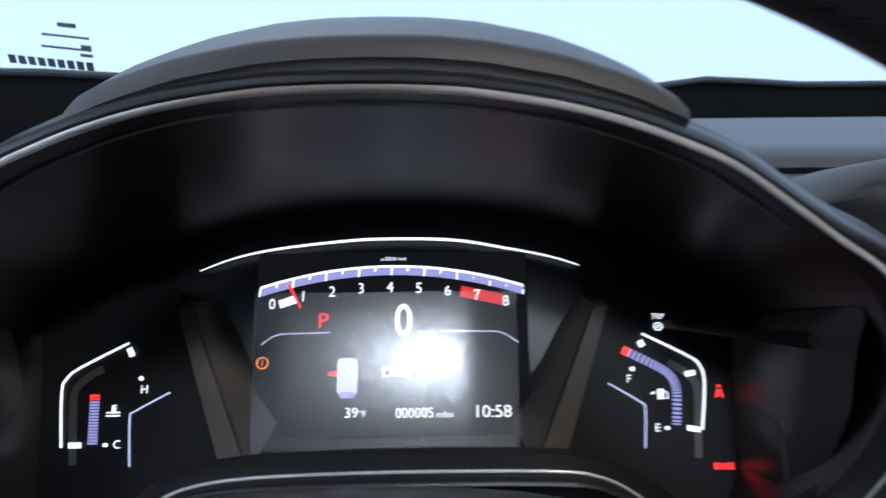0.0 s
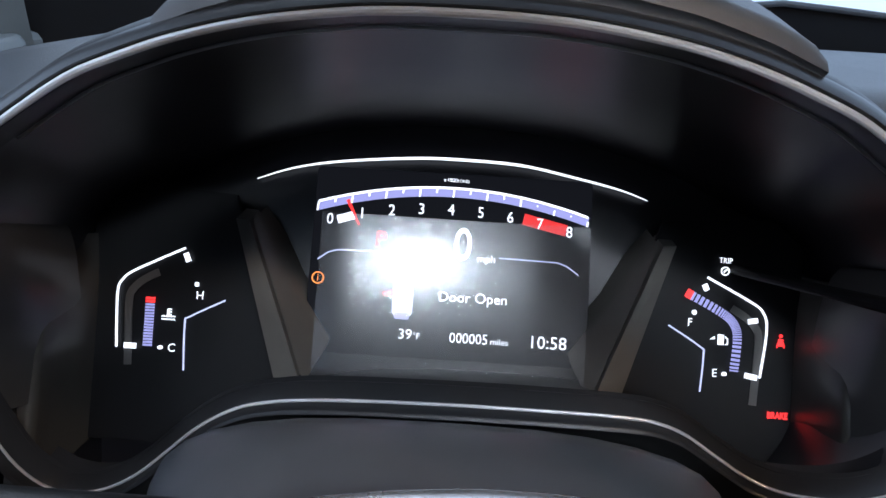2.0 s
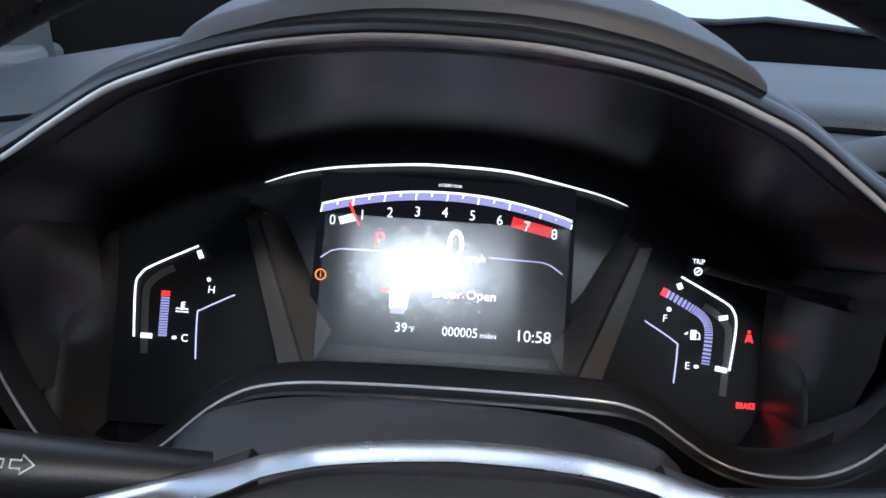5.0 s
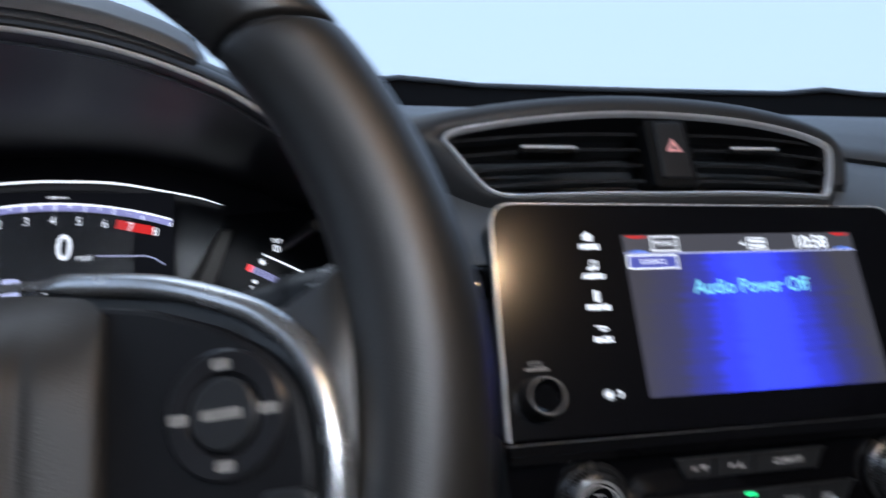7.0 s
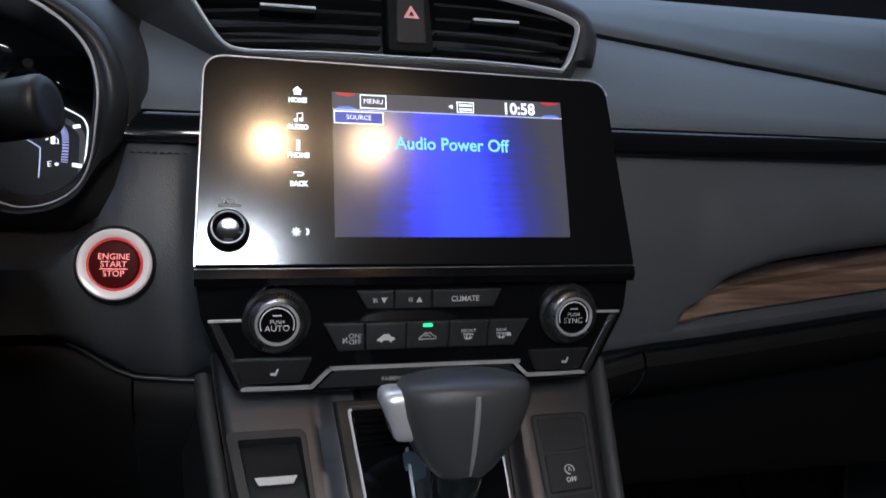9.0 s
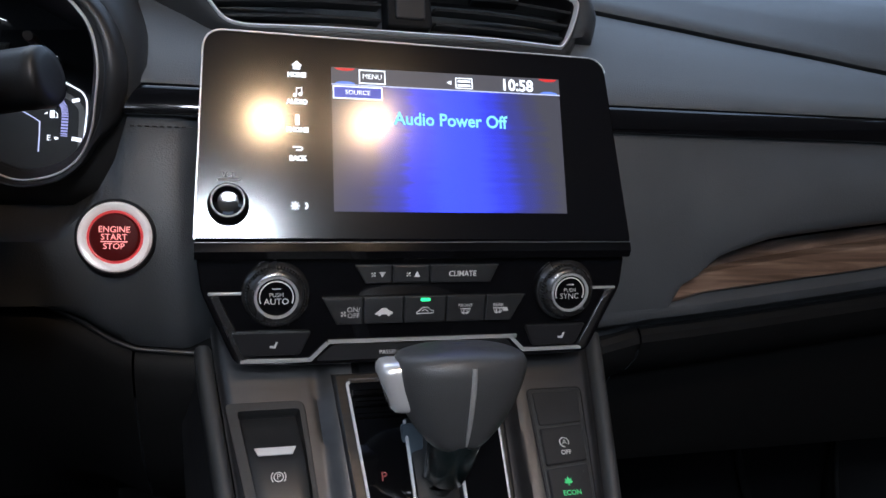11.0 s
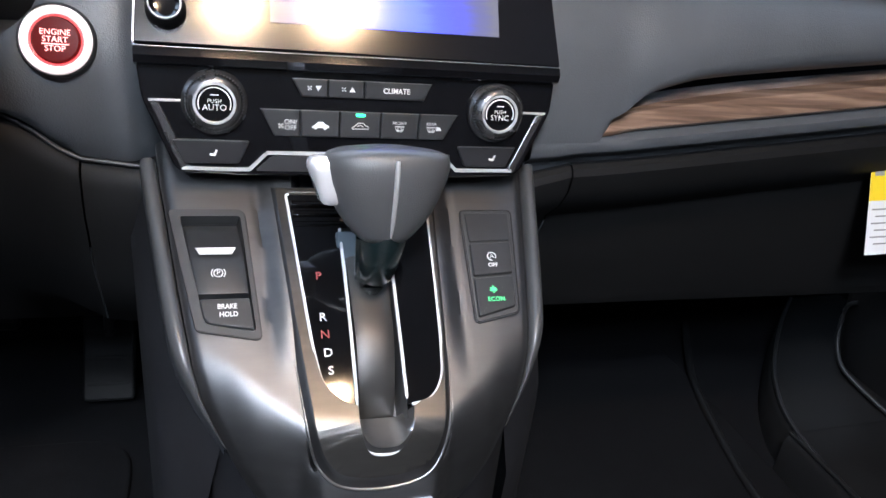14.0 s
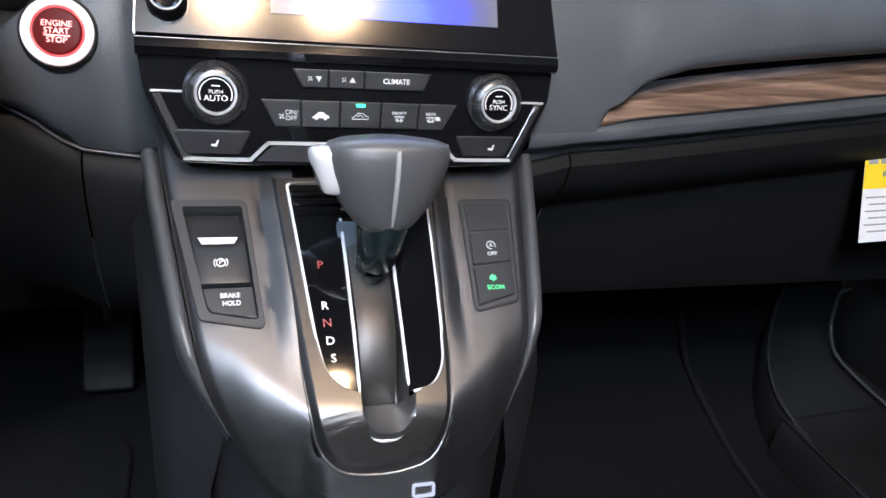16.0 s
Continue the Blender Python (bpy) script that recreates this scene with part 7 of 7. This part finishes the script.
part("knob", skin(rings, True, True, True), M_KNOB, lever, "grey leather-wrapped knob", sharp=70)
line = []
for h, wx, wy in prof[1:9]:
    line.append(LB + ax * h + side * 0.0015 - fwd * (wy * 1.0 + 0.0003))
rr = [[p - side * w, p - fwd * 0.0009 - side * w * 0.5, p - fwd * 0.0009 + side * w * 0.5, p + side * w] for p, w in zip(line, (0.0005, 0.0011, 0.0014, 0.0015, 0.0016, 0.0016, 0.0014, 0.0006))]
part("bright_line", skin(rr[:7], False), M_SATIN, lever, "silver line down the knob")
BT = Plane(LB + ax * 0.036 - side * 0.0312 + fwd * 0.001, -fwd, ax)
rb = []
for d_, k in ((0.0, 1.0), (-0.006, 1.0), (-0.0095, 0.96), (-0.0118, 0.82), (-0.0124, 0.55)):
    rb.append([BT.at(a * k, b * k, 0) + side * (d_ - 0.26 * b) for a, b in rounded(rect(-0.0125, -0.0145, 0.0125, 0.0145), 0.008, 6)])
part("release_button", skin(rb, True, True, True), M_BRIGHT, lever, "bright silver release button", sharp=60)
foot = CS.at(0.0022, -0.012, H1)
part("stem", tube([foot + CS.n * 0.001, foot + CS.n * 0.003 + V((0, 0.0015, 0.002)), foot + V((0, 0.004, 0.010)), foot.lerp(LB, 0.45), foot.lerp(LB, 0.75), LB + ax * 0.008], [0.004, 0.0075, 0.0092, 0.0112, 0.0136, 0.0160], 24), M_STEM, lever, "dark tapered stem", sharp=70)
part("stem_cheek", tube([foot + V((-0.0085, 0.008, 0.008)), foot.lerp(LB, 0.4) + V((-0.0105, 0.002, 0)), LB + V((-0.0135, 0.0, 0.002))], [0.0022, 0.0028, 0.003], 10), M_STEM, lever, "rounded edge of the stem", sharp=70)
part("stem_side", slab(Plane(foot + V((-0.0125, 0.026, 0.019)), (1, 0, 0), (0, 0.45, 0.89)), rounded(rect(-0.0075, -0.013, 0.006, 0.012), 0.002), -0.004, 0.0, 0.001), M_LOCK, lever, "pale blue-grey shift lock cover")

# ---- passenger foot well and the driver's pedals ----
warn = thing("warning_label", "yellow and white paper warning label with unreadable print", "label", at=(0.90, 0.2, 0.5))
WL = Plane((0.895, 0.2385, 0.515), (1, -0.05, 0.07), (0.2, 0.25, 0.95))
part("paper", slab(WL, rect(-0.02, -0.045, 0.075, 0.038), -0.0004, 0.0, 0), M_LABEL, warn, "white paper")
part("yellow_field", slab(WL, rect(-0.02, 0.006, 0.075, 0.038), 0.0, 0.0003, 0), M_YELLOW, warn, "yellow heading field")
bm = bmesh.new()
for i, (a0, a1, b) in enumerate(((-0.016, -0.006, 0.029), (-0.003, 0.03, 0.029), (0.0, 0.03, 0.017))):
    slab(WL, rect(a0, b, a1, b + 0.005), 0.0003, 0.0005, 0, bm)
for i in range(6):
    slab(WL, rect(-0.016 + 0.004 * (i % 2), -0.003 - i * 0.0065, 0.07 - 0.006 * (i % 3), -0.0015 - i * 0.0065), 0.0, 0.0002, 0, bm)
part("print_lines", bm, material("grey_ink", (0.3, 0.3, 0.31), 0.6, vary=0), warn, "grey bars of print")

mat_r = thing("floor_mat", "black carpet floor mat in the passenger foot well", "floor mat", "floor mats", at=(0.8, 0.3, 0.1))
part("mat", slab(Plane((0.78, 0.3, 0.1005), (1, 0, 0), (0, 1, 0)), rounded(rect(-0.2, -0.4, 0.2, 0.34), 0.06), 0, 0.01, 0.004), M_CARPET, mat_r)
mat_l = thing("floor_mat", "black carpet floor mat in the driver foot well", "floor mat", "floor mats", at=(0.0, 0.2, 0.1))
part("mat", slab(Plane((0.0, 0.2, 0.1005), (1, 0, 0), (0, 1, 0)), rounded(rect(-0.22, -0.45, 0.2, 0.30), 0.06), 0, 0.01, 0.004), M_CARPET, mat_l)


def moulding(name, label, rows, mat):
    """A raised edge along a line on the floor."""
    ob = thing(name, label, "trim", at=rows[0])
    line = smooth_line([V(p) for p in rows], 6)
    part("edge", tube(line, 0.006, 10), mat, ob, sharp=60)
    return ob


moulding("carpet_edge", "dark bound edge of the floor carpet", [(1.057, 0.679, 0.115), (0.995, 0.56, 0.112), (0.968, 0.493, 0.112), (0.945, 0.41, 0.112), (0.925, 0.32, 0.112), (0.913, 0.2, 0.112)], M_HARD)
sill = thing("door_sill", "dark plastic sill along the passenger door", "sill", at=(1.1, 0.2, 0.1))
sill_line = [(1.25, 0.68), (1.17, 0.602), (1.092, 0.514), (1.046, 0.452), (1.007, 0.375), (0.991, 0.287), (0.989, 0.2), (0.985, -1.5)]
sill_line = [(p.x, p.y) for p in smooth_line([V((x, y, 0)) for x, y in sill_line], 4)]
part("sill_body", skin([[V((x, y, 0.1)), V((x + 0.002, y, 0.145)), V((x + 0.012, y, 0.158)), V((x + 0.19, y, 0.164)), V((x + 0.2, y, 0.1))] for x, y in sill_line], True, True, True), M_HARD, sill, sharp=60)
# a lighter tube draws the highlight along the sill's corner
part("sill_edge", tube([V((x + 0.009, y, 0.1575)) for x, y in sill_line if y > 0.05], 0.003, 8), M_STALK, sill, "rounded edge, lighter for its highlight", sharp=70)
pocket = thing("door_pocket", "dark moulded lower door panel", "door panel", at=(1.25, 0.2, 0.2))
part("panel", skin([[V((x, y, 0.165)), V((x - 0.012, y, 0.24)), V((x - 0.01, y, 0.34)), V((x + 0.03, y, 0.36)), V((x + 0.05, y, 0.165))] for x, y in ((1.30, 0.60), (1.24, 0.54), (1.188, 0.485), (1.182, 0.44), (1.18, 0.32), (1.18, 0.1), (1.18, -1.4))], True, True, True), M_HARD, pocket, sharp=60)
rim_line = smooth_line([V(p) for p in ((1.176, 0.474, 0.268), (1.175, 0.490, 0.252), (1.174, 0.487, 0.213), (1.172, 0.477, 0.190), (1.165, 0.452, 0.174), (1.158, 0.410, 0.170), (1.152, 0.335, 0.169), (1.150, 0.20, 0.169))], 5)
# rim of the pocket, its highlight put in as a lighter plastic
part("pocket_rim", tube(rim_line, 0.0032, 8), M_BUTTON, pocket, "rolled rim, lighter for its highlight", sharp=70)


def pedal(name, label, x, y, z, w, h, tilt):
    ob = thing(name, label, "pedal", at=(x, y, z))
    pl = leaning((x, y, z), tilt)
    part("plate", slab(pl, rounded(rect(-w / 2, -h / 2, w / 2, h / 2), 0.008), -0.012, 0, 0.003), M_HARD, ob, "ribbed black rubber plate")
    for i in range(4):
        part("rib", slab(pl, rect(-w / 2 + 0.006, -h / 2 + h * (i + 0.6) / 5, w / 2 - 0.006, -h / 2 + h * (i + 0.6) / 5 + 0.004), 0, 0.002, 0.0005), M_HARD, ob)
    part("arm", tube([pl.at(0, 0, -0.006), (x, y + 0.06, z + 0.12), (x, 0.72, z + 0.2)], 0.008, 8), M_DARK, ob)


pedal("brake_pedal", "black rubber brake pedal", 0.02, 0.60, 0.24, 0.10, 0.06, 40)
pedal("accelerator_pedal", "long black accelerator pedal", 0.165, 0.60, 0.19, 0.06, 0.16, 35)
